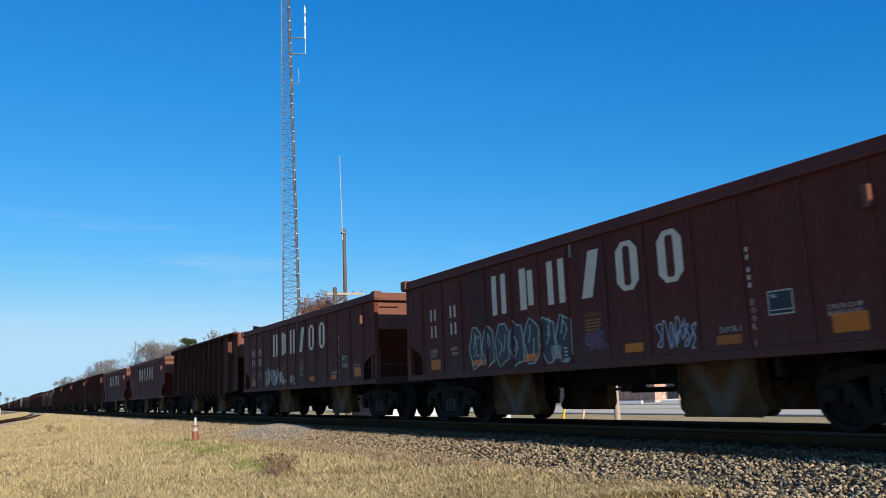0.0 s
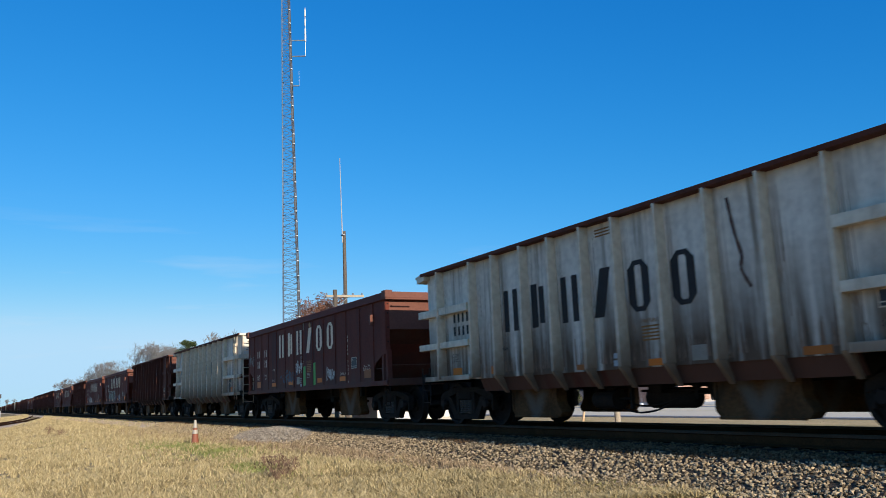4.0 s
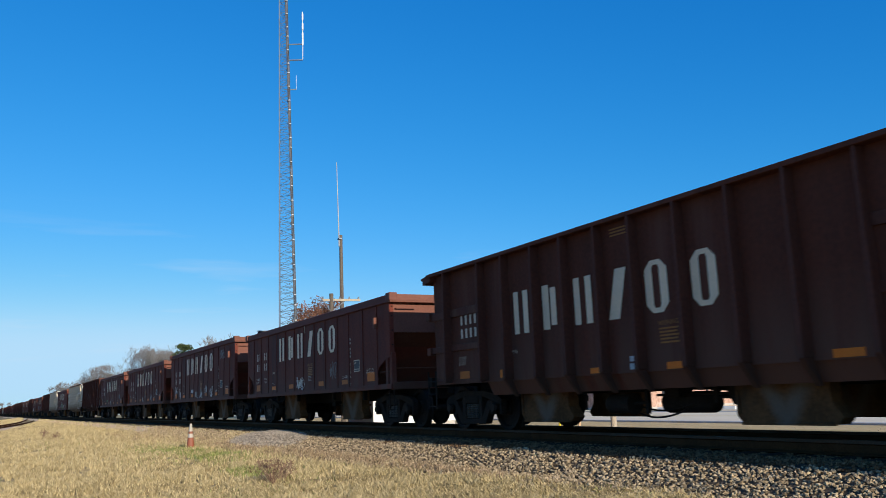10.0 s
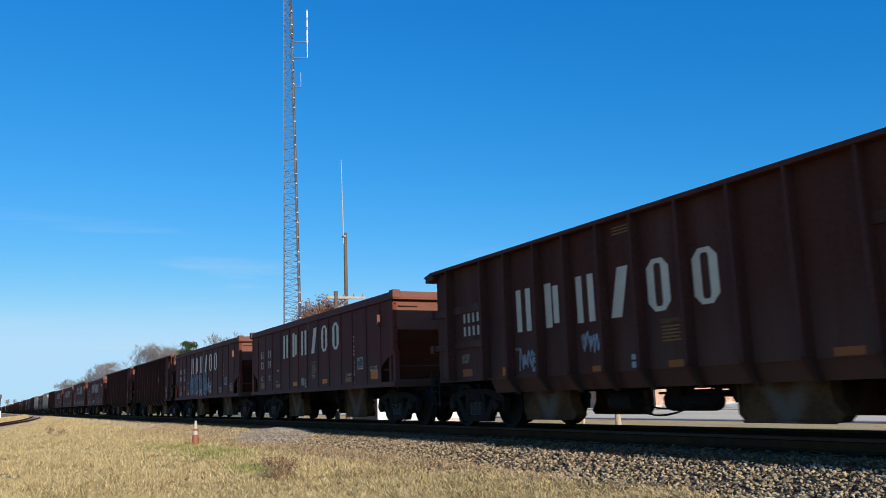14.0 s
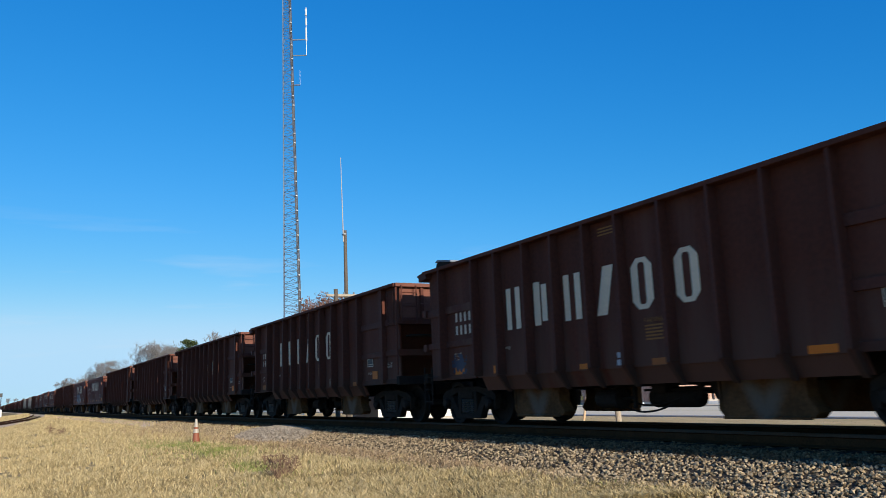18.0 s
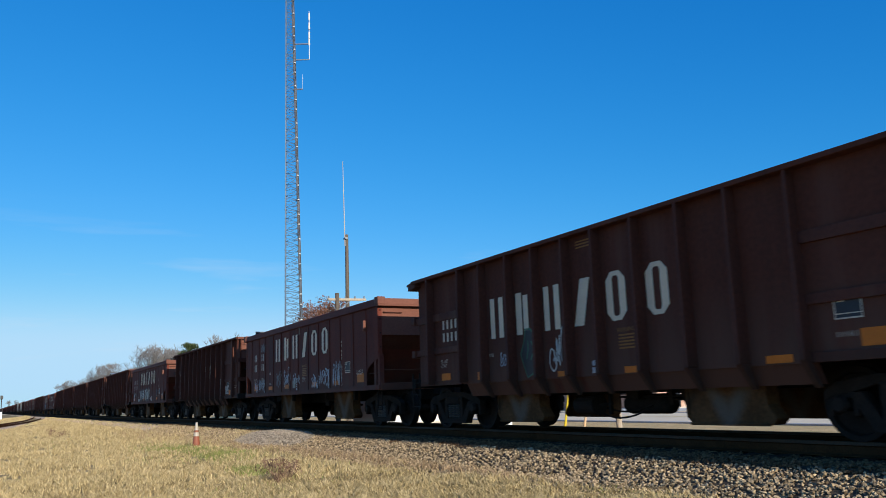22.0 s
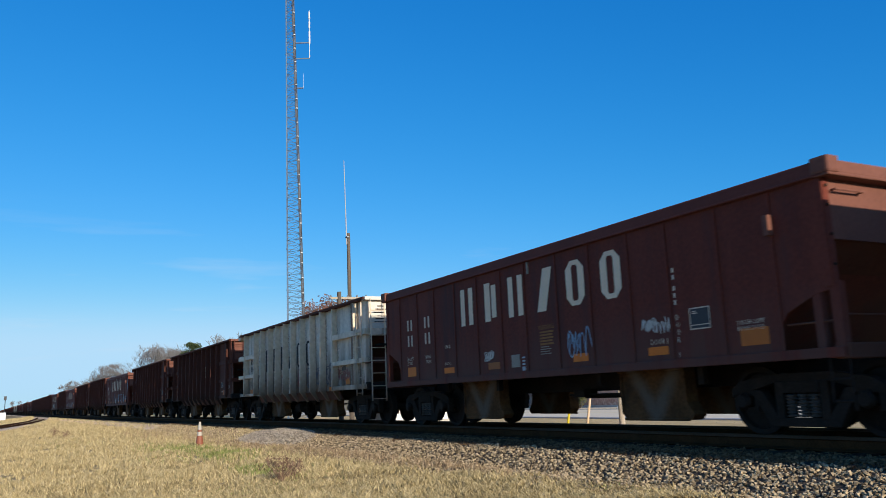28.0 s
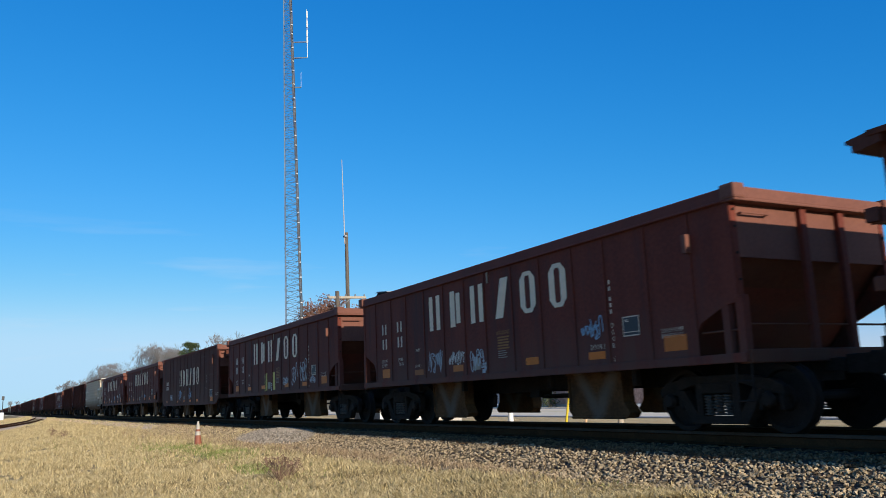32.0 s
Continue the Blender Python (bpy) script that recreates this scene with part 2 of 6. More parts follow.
# grimy stones, darker than the shoulder's: the train's shade is in the colour
STONE_D = island(material("grimy_shaded_stone", (0.1, 0.08, 0.06), None, 0.9, scale=8, fine=60, bump=0.3, spec=0.15), (0.075, 0.042, 0.020), (0.23, 0.140, 0.070))
STONE_L = island(material("pale_gravel_stone", (0.4, 0.38, 0.35), None, 0.9, scale=8, fine=60, bump=0.3, spec=0.2), (0.16, 0.13, 0.095), (0.46, 0.385, 0.29))
BLADE = island(material("dry_grass_blade", (0.5, 0.4, 0.2), None, 0.8, bump=0.0, spec=0.15), (0.29, 0.225, 0.108), (0.63, 0.50, 0.265))
VERGE_SOIL = material("dry_mown_verge", (0.68, 0.49, 0.24), (0.50, 0.355, 0.165), 0.95, scale=0.7, fine=6, bump=0.3, c2=(0.42, 0.32, 0.13), patch=0.56, stretch=(0.5, 1.5, 1), spec=0.05)
VERGE = island(material("mown_verge_blade", (0.5, 0.4, 0.22), None, 0.9, bump=0.0, spec=0.05), (0.46, 0.365, 0.22), (0.62, 0.50, 0.31))
BLADE_M = island(material("matted_grass_blade", (0.3, 0.22, 0.12), None, 0.85, bump=0.0, spec=0.1), (0.18, 0.135, 0.068), (0.38, 0.295, 0.145))
BLADE_G = island(material("green_grass_blade", (0.2, 0.3, 0.1), None, 0.8, bump=0.0, spec=0.15), (0.15, 0.175, 0.050), (0.33, 0.34, 0.110))
DRY_WEED = island(material("dry_verge_weed", (0.3, 0.2, 0.12), None, 0.9, bump=0.0, spec=0.05), (0.22, 0.15, 0.09), (0.46, 0.34, 0.205))
WEED = island(material("dead_weed_stem", (0.2, 0.12, 0.07), None, 0.9, bump=0.0, spec=0.1), (0.12, 0.070, 0.050), (0.31, 0.205, 0.130))
ROADM = material("pale_concrete_road", (0.88, 0.74, 0.51), (0.78, 0.65, 0.45), 0.9, scale=0.4, fine=6, bump=0.1, c2=(0.62, 0.53, 0.42), patch=0.58, stretch=(0.12, 1.5, 1), spec=0.04)
KERBM = material("concrete_kerb", (0.50, 0.47, 0.42), (0.40, 0.37, 0.33), 0.9, scale=2, fine=30, bump=0.2)
BRICK = material("red_brick", (0.56, 0.37, 0.27), (0.34, 0.20, 0.15), 0.9, scale=4, fine=9, bump=0.3, c2=(0.62, 0.50, 0.41), patch=0.55, spec=0.1)
WOOD = material("weathered_wood_pole", (0.155, 0.125, 0.095), (0.075, 0.058, 0.045), 0.9, scale=2, fine=25, bump=0.3, stretch=(6, 6, 0.4))
POST_WOOD = material("sun_bleached_post", (0.46, 0.39, 0.29), (0.33, 0.27, 0.20), 0.9, scale=2, fine=25, bump=0.3, stretch=(6, 6, 0.4))
GUARD = material("faded_orange_guard", (0.70, 0.42, 0.20), (0.62, 0.50, 0.36), 0.6, scale=3, fine=20, bump=0.0)
GALV = material("galvanised_steel", (0.24, 0.27, 0.30), (0.18, 0.20, 0.225), 0.5, 0.3, scale=3, fine=30, bump=0.02)
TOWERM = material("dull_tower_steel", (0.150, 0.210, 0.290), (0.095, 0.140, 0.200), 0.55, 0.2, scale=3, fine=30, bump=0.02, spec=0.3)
CABLE = material("black_cable_jacket", (0.03, 0.03, 0.035), None, 0.5, bump=0.0)
PALE = material("white_fibreglass", (0.72, 0.72, 0.70), (0.62, 0.62, 0.60), 0.45, scale=4, fine=30, bump=0.0)
WEATHERED = material("weathered_fibreglass", (0.42, 0.42, 0.42), (0.32, 0.32, 0.33), 0.6, scale=4, fine=30, bump=0.0)
BUNGALOW = material("white_enamel_steel", (0.80, 0.79, 0.76), (0.72, 0.71, 0.68), 0.5, scale=2, fine=20, bump=0.02)
CONE_O = material("sun_faded_orange_plastic", (0.30, 0.095, 0.050), (0.22, 0.07, 0.036), 0.6, scale=6, fine=40, bump=0.02)
CONE_W = material("reflective_white_collar", (0.48, 0.44, 0.36), (0.38, 0.34, 0.27), 0.5, scale=6, fine=40, bump=0.0)
YELLOW = material("yellow_plastic_guard", (0.75, 0.56, 0.03), (0.62, 0.45, 0.03), 0.5, scale=4, fine=30, bump=0.0)
BARK = material("grey_bark", (0.16, 0.13, 0.11), (0.10, 0.08, 0.07), 0.95, scale=4, fine=30, bump=0.3)
TWIG = material("bare_twig", (0.185, 0.175, 0.168), (0.13, 0.122, 0.118), 0.95, scale=4, fine=30, bump=0.0)
NEEDLE = island(material("pine_needles", (0.05, 0.08, 0.03), None, 0.9, bump=0.0, spec=0.1), (0.030, 0.046, 0.020), (0.070, 0.092, 0.036))
RUSSET = island(material("russet_dry_leaves", (0.3, 0.15, 0.08), None, 0.9, bump=0.0, spec=0.1), (0.13, 0.06, 0.042), (0.27, 0.135, 0.088))
SHRUB = island(material("shrub_leaves", (0.08, 0.1, 0.04), None, 0.9, bump=0.0, spec=0.1), (0.05, 0.065, 0.025), (0.13, 0.14, 0.055))
SHINGLE = material("dark_shed_siding", (0.055, 0.055, 0.06), (0.04, 0.04, 0.045), 0.8, scale=2, fine=20, bump=0.1)
SIDING = material("grey_house_siding", (0.38, 0.38, 0.37), (0.30, 0.30, 0.29), 0.8, scale=2, fine=20, bump=0.1)
GLASS = material("dark_window_glass", (0.02, 0.024, 0.03), None, 0.08, bump=0.0, spec=0.6)
CARBLUE = material("silver_blue_car_paint", (0.42, 0.47, 0.54), (0.40, 0.45, 0.52), 0.25, 0.3, bump=0.0)
CARRED = material("dark_red_car_paint", (0.028, 0.010, 0.011), (0.024, 0.009, 0.010), 0.3, 0.1, bump=0.0)
CHROME = material("chrome_bumper", (0.7, 0.7, 0.7), None, 0.15, 1.0, bump=0.0)
TYRE = material("tyre_rubber", (0.02, 0.02, 0.02), None, 0.8, bump=0.0)
TAILRED = material("red_tail_lens", (0.45, 0.015, 0.012), None, 0.2, bump=0.0)
PAINTS = {n: material("spray_paint_" + n, c, [x * 0.8 for x in c], 0.5, scale=4, fine=25, bump=0.0) for n, c in {
    "white": (0.72, 0.63, 0.52), "pale": (0.47, 0.47, 0.46), "grey": (0.20, 0.17, 0.15), "mint": (0.46, 0.49, 0.38), "cyan": (0.15, 0.36, 0.46),
    "sky": (0.26, 0.37, 0.46), "navy": (0.020, 0.024, 0.055), "green": (0.06, 0.34, 0.04), "darkgreen": (0.05, 0.16, 0.08), "purple": (0.13, 0.045, 0.09),
    "ink": (0.04, 0.034, 0.03), "red": (0.25, 0.06, 0.05), "slate": (0.09, 0.10, 0.115), "orange": (0.42, 0.18, 0.03), "rust": (0.12, 0.045, 0.02), "yellow": (0.60, 0.45, 0.05), "black": (0.02, 0.018, 0.016)}.items()}


# ---- mesh building ----
class Geo:
    """Collects vertices and faces; mesh() turns them into one mesh."""
    def __init__(self):
        self.v, self.f = [], []

    def add(self, v, f):
        k = len(self.v)
        self.v += [tuple(p) for p in v]
        self.f += [tuple(i + k for i in q) for q in f]
        return self

    def box(self, x0, x1, y0, y1, z0, z1):
        return self.add([(x0, y0, z0), (x1, y0, z0), (x1, y1, z0), (x0, y1, z0), (x0, y0, z1), (x1, y0, z1), (x1, y1, z1), (x0, y1, z1)],
                        [(0, 3, 2, 1), (4, 5, 6, 7), (0, 1, 5, 4), (1, 2, 6, 5), (2, 3, 7, 6), (3, 0, 4, 7)])

    def prism(self, poly, y0, y1):
        """A polygon in x and z, counter-clockwise seen from -y, pulled from y0 to y1."""
        n = len(poly)
        v = [(a, y0, b) for a, b in poly] + [(a, y1, b) for a, b in poly]
        return self.add(v, [tuple(range(n)), tuple(range(2 * n - 1, n - 1, -1))] + [(i, i + n, (i + 1) % n + n, (i + 1) % n) for i in range(n)])

    def prism_x(self, poly, x0, x1):
        """A polygon in y and z pulled along x."""
        n = len(poly)
        v = [(x0, a, b) for a, b in poly] + [(x1, a, b) for a, b in poly]
        return self.add(v, [tuple(range(n - 1, -1, -1)), tuple(range(n, 2 * n))] + [(i, (i + 1) % n, (i + 1) % n + n, i + n) for i in range(n)])

    def tube(self, p, q, r0, r1=None, n=8, caps=True):
        p, q = Vector(p), Vector(q)
        d = (q - p).normalized()
        a = d.orthogonal().normalized()
        b = d.cross(a)
        r1 = r0 if r1 is None else r1
        v = []
        for c, r in ((p, r0), (q, r1)):
            v += [c + a * (r * math.cos(2 * math.pi * i / n)) + b * (r * math.sin(2 * math.pi * i / n)) for i in range(n)]
        f = [(i, (i + 1) % n, n + (i + 1) % n, n + i) for i in range(n)]
        if caps:
            f += [tuple(range(n - 1, -1, -1)), tuple(range(n, 2 * n))]
        return self.add(v, f)

    def lathe(self, prof, axis="z", n=24, at=(0, 0, 0)):
        """prof: pairs of radius and height along the axis."""
        m, v = len(prof), []
        for i in range(n):
            c, s = math.cos(2 * math.pi * i / n), math.sin(2 * math.pi * i / n)
            for r, h in prof:
                p = (r * c, r * s, h) if axis == "z" else (r * c, h, -r * s) if axis == "y" else (h, r * c, r * s)
                v.append((p[0] + at[0], p[1] + at[1], p[2] + at[2]))
        f = [(i * m + j, (i + 1) % n * m + j, (i + 1) % n * m + j + 1, i * m + j + 1) for i in range(n) for j in range(m - 1)]
        return self.add(v, f)

    def flat(self, poly, y):
        """A flat decal in x and z that faces -y."""
        return self.add([(a, y, b) for a, b in poly], [tuple(range(len(poly)))])

    def mesh(self, name, mat, bevel=0.0, smooth=False):
        me = bpy.data.meshes.new(name)
        me.from_pydata(self.v, [], self.f)
        if bevel:
            bm = bmesh.new()
            bm.from_mesh(me)
            ed = [e for e in bm.edges if len(e.link_faces) == 2 and e.calc_face_angle() > 0.6]
            bmesh.ops.bevel(bm, geom=ed, offset=bevel, segments=2, affect="EDGES", profile=0.6, clamp_overlap=True)
            bm.to_mesh(me)
            bm.free()
        me.materials.append(mat)
        if smooth:
            me.shade_smooth()
        return me


def part(name, me, parent=None, at=(0, 0, 0), rz=0.0, label="", m=None):
    """Link a mesh as one object, under a thing or a part."""
    ob = new(name, me)
    ob.parent = parent
    ob.matrix_basis = m if m is not None else pose(*at, 0, 0, rz)
    if label:
        ob["label"] = label
    return ob


def thing(name, label, category, at=(0, 0, 0), rz=0.0, group="", kind=""):
    ob = new(name)
    ob.empty_display_size = 0.2
    ob.matrix_basis = pose(*at, 0, 0, rz)
    return tagged(ob, label, category, group, kind)


TEXTS = {}


def text_mesh(s, mat):
    """Lettering in the built-in font, 1 high, facing -y, from x 0 on."""
    if (s, mat.name) not in TEXTS:
        cu = bpy.data.curves.new("lettering", "FONT")
        cu.body, cu.size, cu.resolution_u, cu.space_line = s, 1.0, 1, 0.9
        ob = new("lettering", cu)
        me = bpy.data.meshes.new_from_object(ob.evaluated_get(bpy.context.evaluated_depsgraph_get()))
        bpy.data.objects.remove(ob)
        bpy.data.curves.remove(cu)
        me.transform(pose(0, 0, 0, 90))
        me.materials.clear()
        me.materials.append(mat)
        TEXTS[s, mat.name] = me
    return TEXTS[s, mat.name]


# ---- plan: the track's line, the lie of the land ----
TRACK_Y = 9.53                        # middle of the track, rail tops at z 0


def bend(x):
    """How far the track's line swings towards the camera: an easy curve, then straight."""
    u = -17.0 - x
    return 0.02 * u if u < 0 else 0.02 * u + 0.013 / 46 * u * u if u < 23 else 0.6095 + 0.033 * (u - 23)


def turn(x):
    u = -17.0 - x
    return 0.02 + 0.013 * min(max(u / 23, 0.0), 1.0)


def track_y(x):
    return TRACK_Y - bend(x)


NEAR = [(-30, -0.50), (-3.2, -0.50), (-1.9, -0.22), (1.75, -0.22), (2.05, -0.30), (2.75, -0.52), (4.6, -0.63), (9.5, -0.84), (14, -0.90), (60, -1.0), (300, -1.2)]


def land(x, y):
    """Height of the ground."""
    d = track_y(x) - y
    for (a, za), (b, zb) in zip(NEAR, NEAR[1:]):
        if d < b:
            return za if d < a else za + (zb - za) * (d - a) / (b - a)
    return -1.2


def travel(t):
    return 14.069 * t + 0.00896 * t * t


def tip(k, t):
    """Where the leading top corner of car k is along the track."""
    return -17.26 + 14.27 * k - travel(t)


# ---- ground, track ----
def grid_mesh(name, xs, ys, fz, mat):
    xs, ys = list(xs), list(ys)
    v = [(x, y, fz(x, y)) for x in xs for y in ys]
    n = len(ys)
    f = [(i * n + j, (i + 1) * n + j, (i + 1) * n + j + 1, i * n + j + 1) for i in range(len(xs) - 1) for j in range(n - 1)]
    g = Geo()
    g.v, g.f = v, f
    return g.mesh(name, mat, smooth=True)


def rough_land(x, y):
    d = track_y(x) - y
    a = 0.0 if d < 2.6 else min(1.0, (d - 2.6) / 2)
    return land(x, y) + a * 0.07 * noise.noise((x * 0.35, y * 0.35, 0)) + a * 0.03 * noise.noise((x * 1.7, y * 1.7, 3)) - 0.02


xs = [-2500, -1500, -900, -600, -400, -300, -240, -200] + [-170 + 5 * i for i in range(22)] + [-60 + 0.5 * i for i in range(150)] + [16, 20, 26, 34, 45, 60, 90, 150, 300, 700, 2000]
ys = [-2500, -1000, -400, -200, -100, -60, -40, -28] + [-20 + 1.0 * i for i in range(18)] + [-2 + 0.4 * i for i in range(40)] + [14.5, 16, 18, 20, 24, 30, 40, 60, 100, 200, 500, 1200, 2500]
tagged(part("ground", grid_mesh("ground", xs, ys, rough_land, GROUND)), "dry straw-coloured winter turf with green patches", "ground", kind="structure")


def bed_mesh():
    g = Geo()
    X = [-900, -600, -400, -260, -180] + [-140 + 4 * i for i in range(20)] + [-60 + 0.5 * i for i in range(170)] + [30, 45, 70, 120, 300]
    D = [-3.3, -2.6, -1.9, -1.2, -0.4, 0.4, 1.2, 1.75, 2.05, 2.3, 2.55, 2.8, 3.1]
    g.v = [(x, track_y(x) - d, land(x, track_y(x) - d) + 0.02 * noise.noise((x * 2, d * 3, 1)) + (0.015 if -3.0 < d < 2.7 else -0.05)) for x in X for d in D]
    n = len(D)
    g.f = [(i * n + j, i * n + j + 1, (i + 1) * n + j + 1, (i + 1) * n + j) for i in range(len(X) - 1) for j in range(n - 1)]
    me = g.mesh("ballast_bed", BED, smooth=True)
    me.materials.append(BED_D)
    me.materials.append(SAND)
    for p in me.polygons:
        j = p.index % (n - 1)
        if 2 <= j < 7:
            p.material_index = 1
        elif j > 7 and p.index // (n - 1) < 84:
            p.material_index = 2
    return me


tagged(part("ballast_bed", bed_mesh()), "brown-grey crushed stone ballast under the track", "ballast", kind="structure")

rng = np.random.default_rng(5)


def stones(name, pts, sizes, mat, label):
    """Many small angular stones as one mesh."""
    n = len(pts)
    base = np.array([(1, 0, 0), (-1, 0, 0), (0, 1, 0), (0, -1, 0), (0, 0, 1), (0, 0, -1), (0.6, 0.6, 0.5)], float)
    tri = np.array([(0, 2, 6), (2, 4, 6), (4, 0, 6), (2, 1, 4), (1, 3, 4), (3, 0, 4), (2, 0, 5), (1, 2, 5), (3, 1, 5), (0, 3, 5)])
    q = rng.normal(size=(n, 4))
    q /= np.linalg.norm(q, axis=1)[:, None]
    w, x, y, z = q.T
    R = np.stack([1 - 2 * (y * y + z * z), 2 * (x * y - z * w), 2 * (x * z + y * w), 2 * (x * y + z * w), 1 - 2 * (x * x + z * z), 2 * (y * z - x * w),
                  2 * (x * z - y * w), 2 * (y * z + x * w), 1 - 2 * (x * x + y * y)], 1).reshape(n, 3, 3)
    v = base[None] * rng.uniform(0.6, 1.25, (n, 7, 1)) * np.array(sizes)[:, None, None]
    v = np.einsum("nij,nkj->nki", R, v) * np.array([1, 1, 0.8]) + np.array(pts)[:, None, :]
    f = (tri[None] + 7 * np.arange(n)[:, None, None]).reshape(-1, 3)
    me = bpy.data.meshes.new(name)
    me.from_pydata(v.reshape(-1, 3).tolist(), [], f.tolist())
    me.materials.append(mat)
    return tagged(part(name, me), label, "gravel", kind="stuff")


P1, P0 = [], []
for _ in range(85000):
    x = -46 + 52 * (1 - rng.random() ** 1.15)
    d = rng.uniform(0.95, 2.95) if rng.random() < 0.93 else rng.uniform(2.8, 3.5)
    y = track_y(x) - d
    (P0 if d < 1.9 + 0.25 * noise.noise((x * 1.3, d, 4)) else P1).append((x, y, land(x, y) + rng.uniform(0.0, 0.04)))
stones("oily_ballast_stones", P0, rng.uniform(0.014, 0.034, len(P0)), STONE_D, "grimy ballast stones beside the rail, darkened for the train's shade")
stones("ballast_stones", P1, rng.uniform(0.013, 0.034, len(P1)), STONE, "angular brown-grey ballast stones on the shoulder")
P2 = []
for _ in range(6000):
    a, r = rng.uniform(0, 6.283), rng.random() ** 0.7
    x, d = -25.6 + 3.4 * r * math.cos(a), 2.35 + 0.75 * r * math.sin(a)
    y = track_y(x) - d
    P2.append((x, y, land(x, y) + 0.02 + 0.34 * (1 - r) * (0.6 + 0.4 * noise.noise((x, y, 2)))))
stones("gravel_heap", P2, rng.uniform(0.02, 0.045, len(P2)), STONE_L, "low heap of pale grey gravel beside the track")


def rail_mesh(off, ycen, x0, x1):
    """A rail with head, web and foot swept along the track's line."""
    prof = [(-0.036, 0), (-0.036, -0.04), (-0.010, -0.055), (-0.010, -0.145), (-0.070, -0.165), (-0.070, -0.175), (0.070, -0.175), (0.070, -0.165), (0.010, -0.145), (0.010, -0.055), (0.036, -0.04), (0.036, 0)]
    X = [x0, -500, -350, -240, -180, -140, -120, -100, -85] + [-70 + 3 * i for i in range(26)] + [20, 60, x1]
    g = Geo()
    n = len(prof)
    g.v = [(x, ycen(x) + off + a, b) for x in X for a, b in prof]
    g.f = [(i * n + j, i * n + (j + 1) % n, (i + 1) * n + (j + 1) % n, (i + 1) * n + j) for i in range(len(X) - 1) for j in range(n)]
    me = g.mesh("rail", RAILSIDE)
    me.materials.append(STEEL)
    for p in me.polygons:
        if p.index % n in (0, 11):
            p.material_index = 1
    return me


track = thing("railway_track", "main line track of steel rails on dark wooden ties", "railway track", kind="structure")
for o in (-0.752, 0.752):
    part("rail", rail_mesh(o, track_y, -900, 300), track, label="steel rail with a bright head")
tie_me = Geo().box(-0.115, 0.115, -1.3, 1.3, -0.36, -0.178).mesh("tie", TIE, 0.012)
plate_me = Geo().box(-0.09, 0.09, -0.15, 0.15, -0.180, -0.166).mesh("tie_plate", RAILSIDE, 0.004)
for i in range(150):
    x = -58 + 0.5 * i
    t_ob = part("tie", tie_me, track, (x, track_y(x), 0.004 * (i % 3)), math.degrees(turn(x)))
    part("tie_plate", plate_me, t_ob, (0, -0.752, -0.004 * (i % 3)))
g = Geo()
for i in range(420):
    x = -58.5 - 0.5 * i
    g.box(x - 0.115, x + 0.115, track_y(x) - 1.3, track_y(x) + 1.3, -0.36, -0.178)
tagged(part("far_ties", g.mesh("far_ties", TIE), track), kind="stuff")


def siding_y(x):
    """Middle of the siding that leaves the main line."""
    return track_y(x) - 0.00048 * max(0.0, x + 230.0) ** 2


def siding_z(x):
    """Its rail tops: they fall away from the main line's level."""
    return -0.5 * min(1.0, max(0.0, (x + 230.0) / 100.0))


side_track = thing("siding_track", "curved siding track that joins the main line", "railway track", kind="structure")
for o in (-0.752, 0.752):
    prof = [(-0.036, 0), (-0.036, -0.17), (0.036, -0.17), (0.036, 0)]
    X = [-228 + 3 * i for i in range(63)]
    g = Geo()
    g.v = [(x, siding_y(x) + o + a, b + siding_z(x)) for x in X for a, b in prof]
    g.f = [(i * 4 + j, i * 4 + (j + 1) % 4, (i + 1) * 4 + (j + 1) % 4, (i + 1) * 4 + j) for i in range(len(X) - 1) for j in range(4)]
    part("rail", g.mesh("siding_rail", RAILSIDE), side_track, label="dull rusty siding rail")
g = Geo()
X = [-228 + 3 * i for i in range(63)]
for x in X:
    for d in (-2.2, -1.2, 1.2, 2.2):
        g.v.append((x, siding_y(x) + d, siding_z(x) - (0.20 if abs(d) < 1.6 else 0.45)))
g.f = [(i * 4 + j, i * 4 + j + 1, (i + 1) * 4 + j + 1, (i + 1) * 4 + j) for i in range(len(X) - 1) for j in range(3)]
tagged(part("siding_bed", g.mesh("siding_bed", SAND), side_track), kind="stuff")


# ---- hopper cars: local x runs back from the leading end (s - 6.31), -y is the side that faces the camera ----
HALF = 6.31
SIDE = 1.60
CACHE = {}


def cached(key, make):
    if key not in CACHE:
        CACHE[key] = make()
    return CACHE[key]


def S(poly):
    return [(a - HALF, b) for a, b in poly]


def bx(s0, s1, y0, y1, z0, z1, mat, bevel=0.008):
    """A cached steel member, s runs from the leading end."""
    return cached(("bx", s0, s1, y0, y1, z0, z1, mat.name), lambda: Geo().box(s0 - HALF, s1 - HALF, y0, y1, z0, z1).mesh("member", mat, bevel))


WHEEL = [(0.09, -0.085), (0.15, -0.075), (0.17, -0.03), (0.36, -0.015), (0.385, -0.07), (0.452, -0.07), (0.457, 0.03), (0.482, 0.045), (0.478, 0.07), (0.40, 0.068), (0.37, 0.02), (0.17, 0.01), (0.14, 0.08), (0.09, 0.09)]


def wheel_mesh(side, g=None):
    """One flanged wheel, dished outwards; side is -1 or 1."""
    g = g or Geo()
    g.lathe([(r, side * (0.735 - h)) for r, h in WHEEL], "y", 32)
    return g.mesh("wheel", WHEELM)


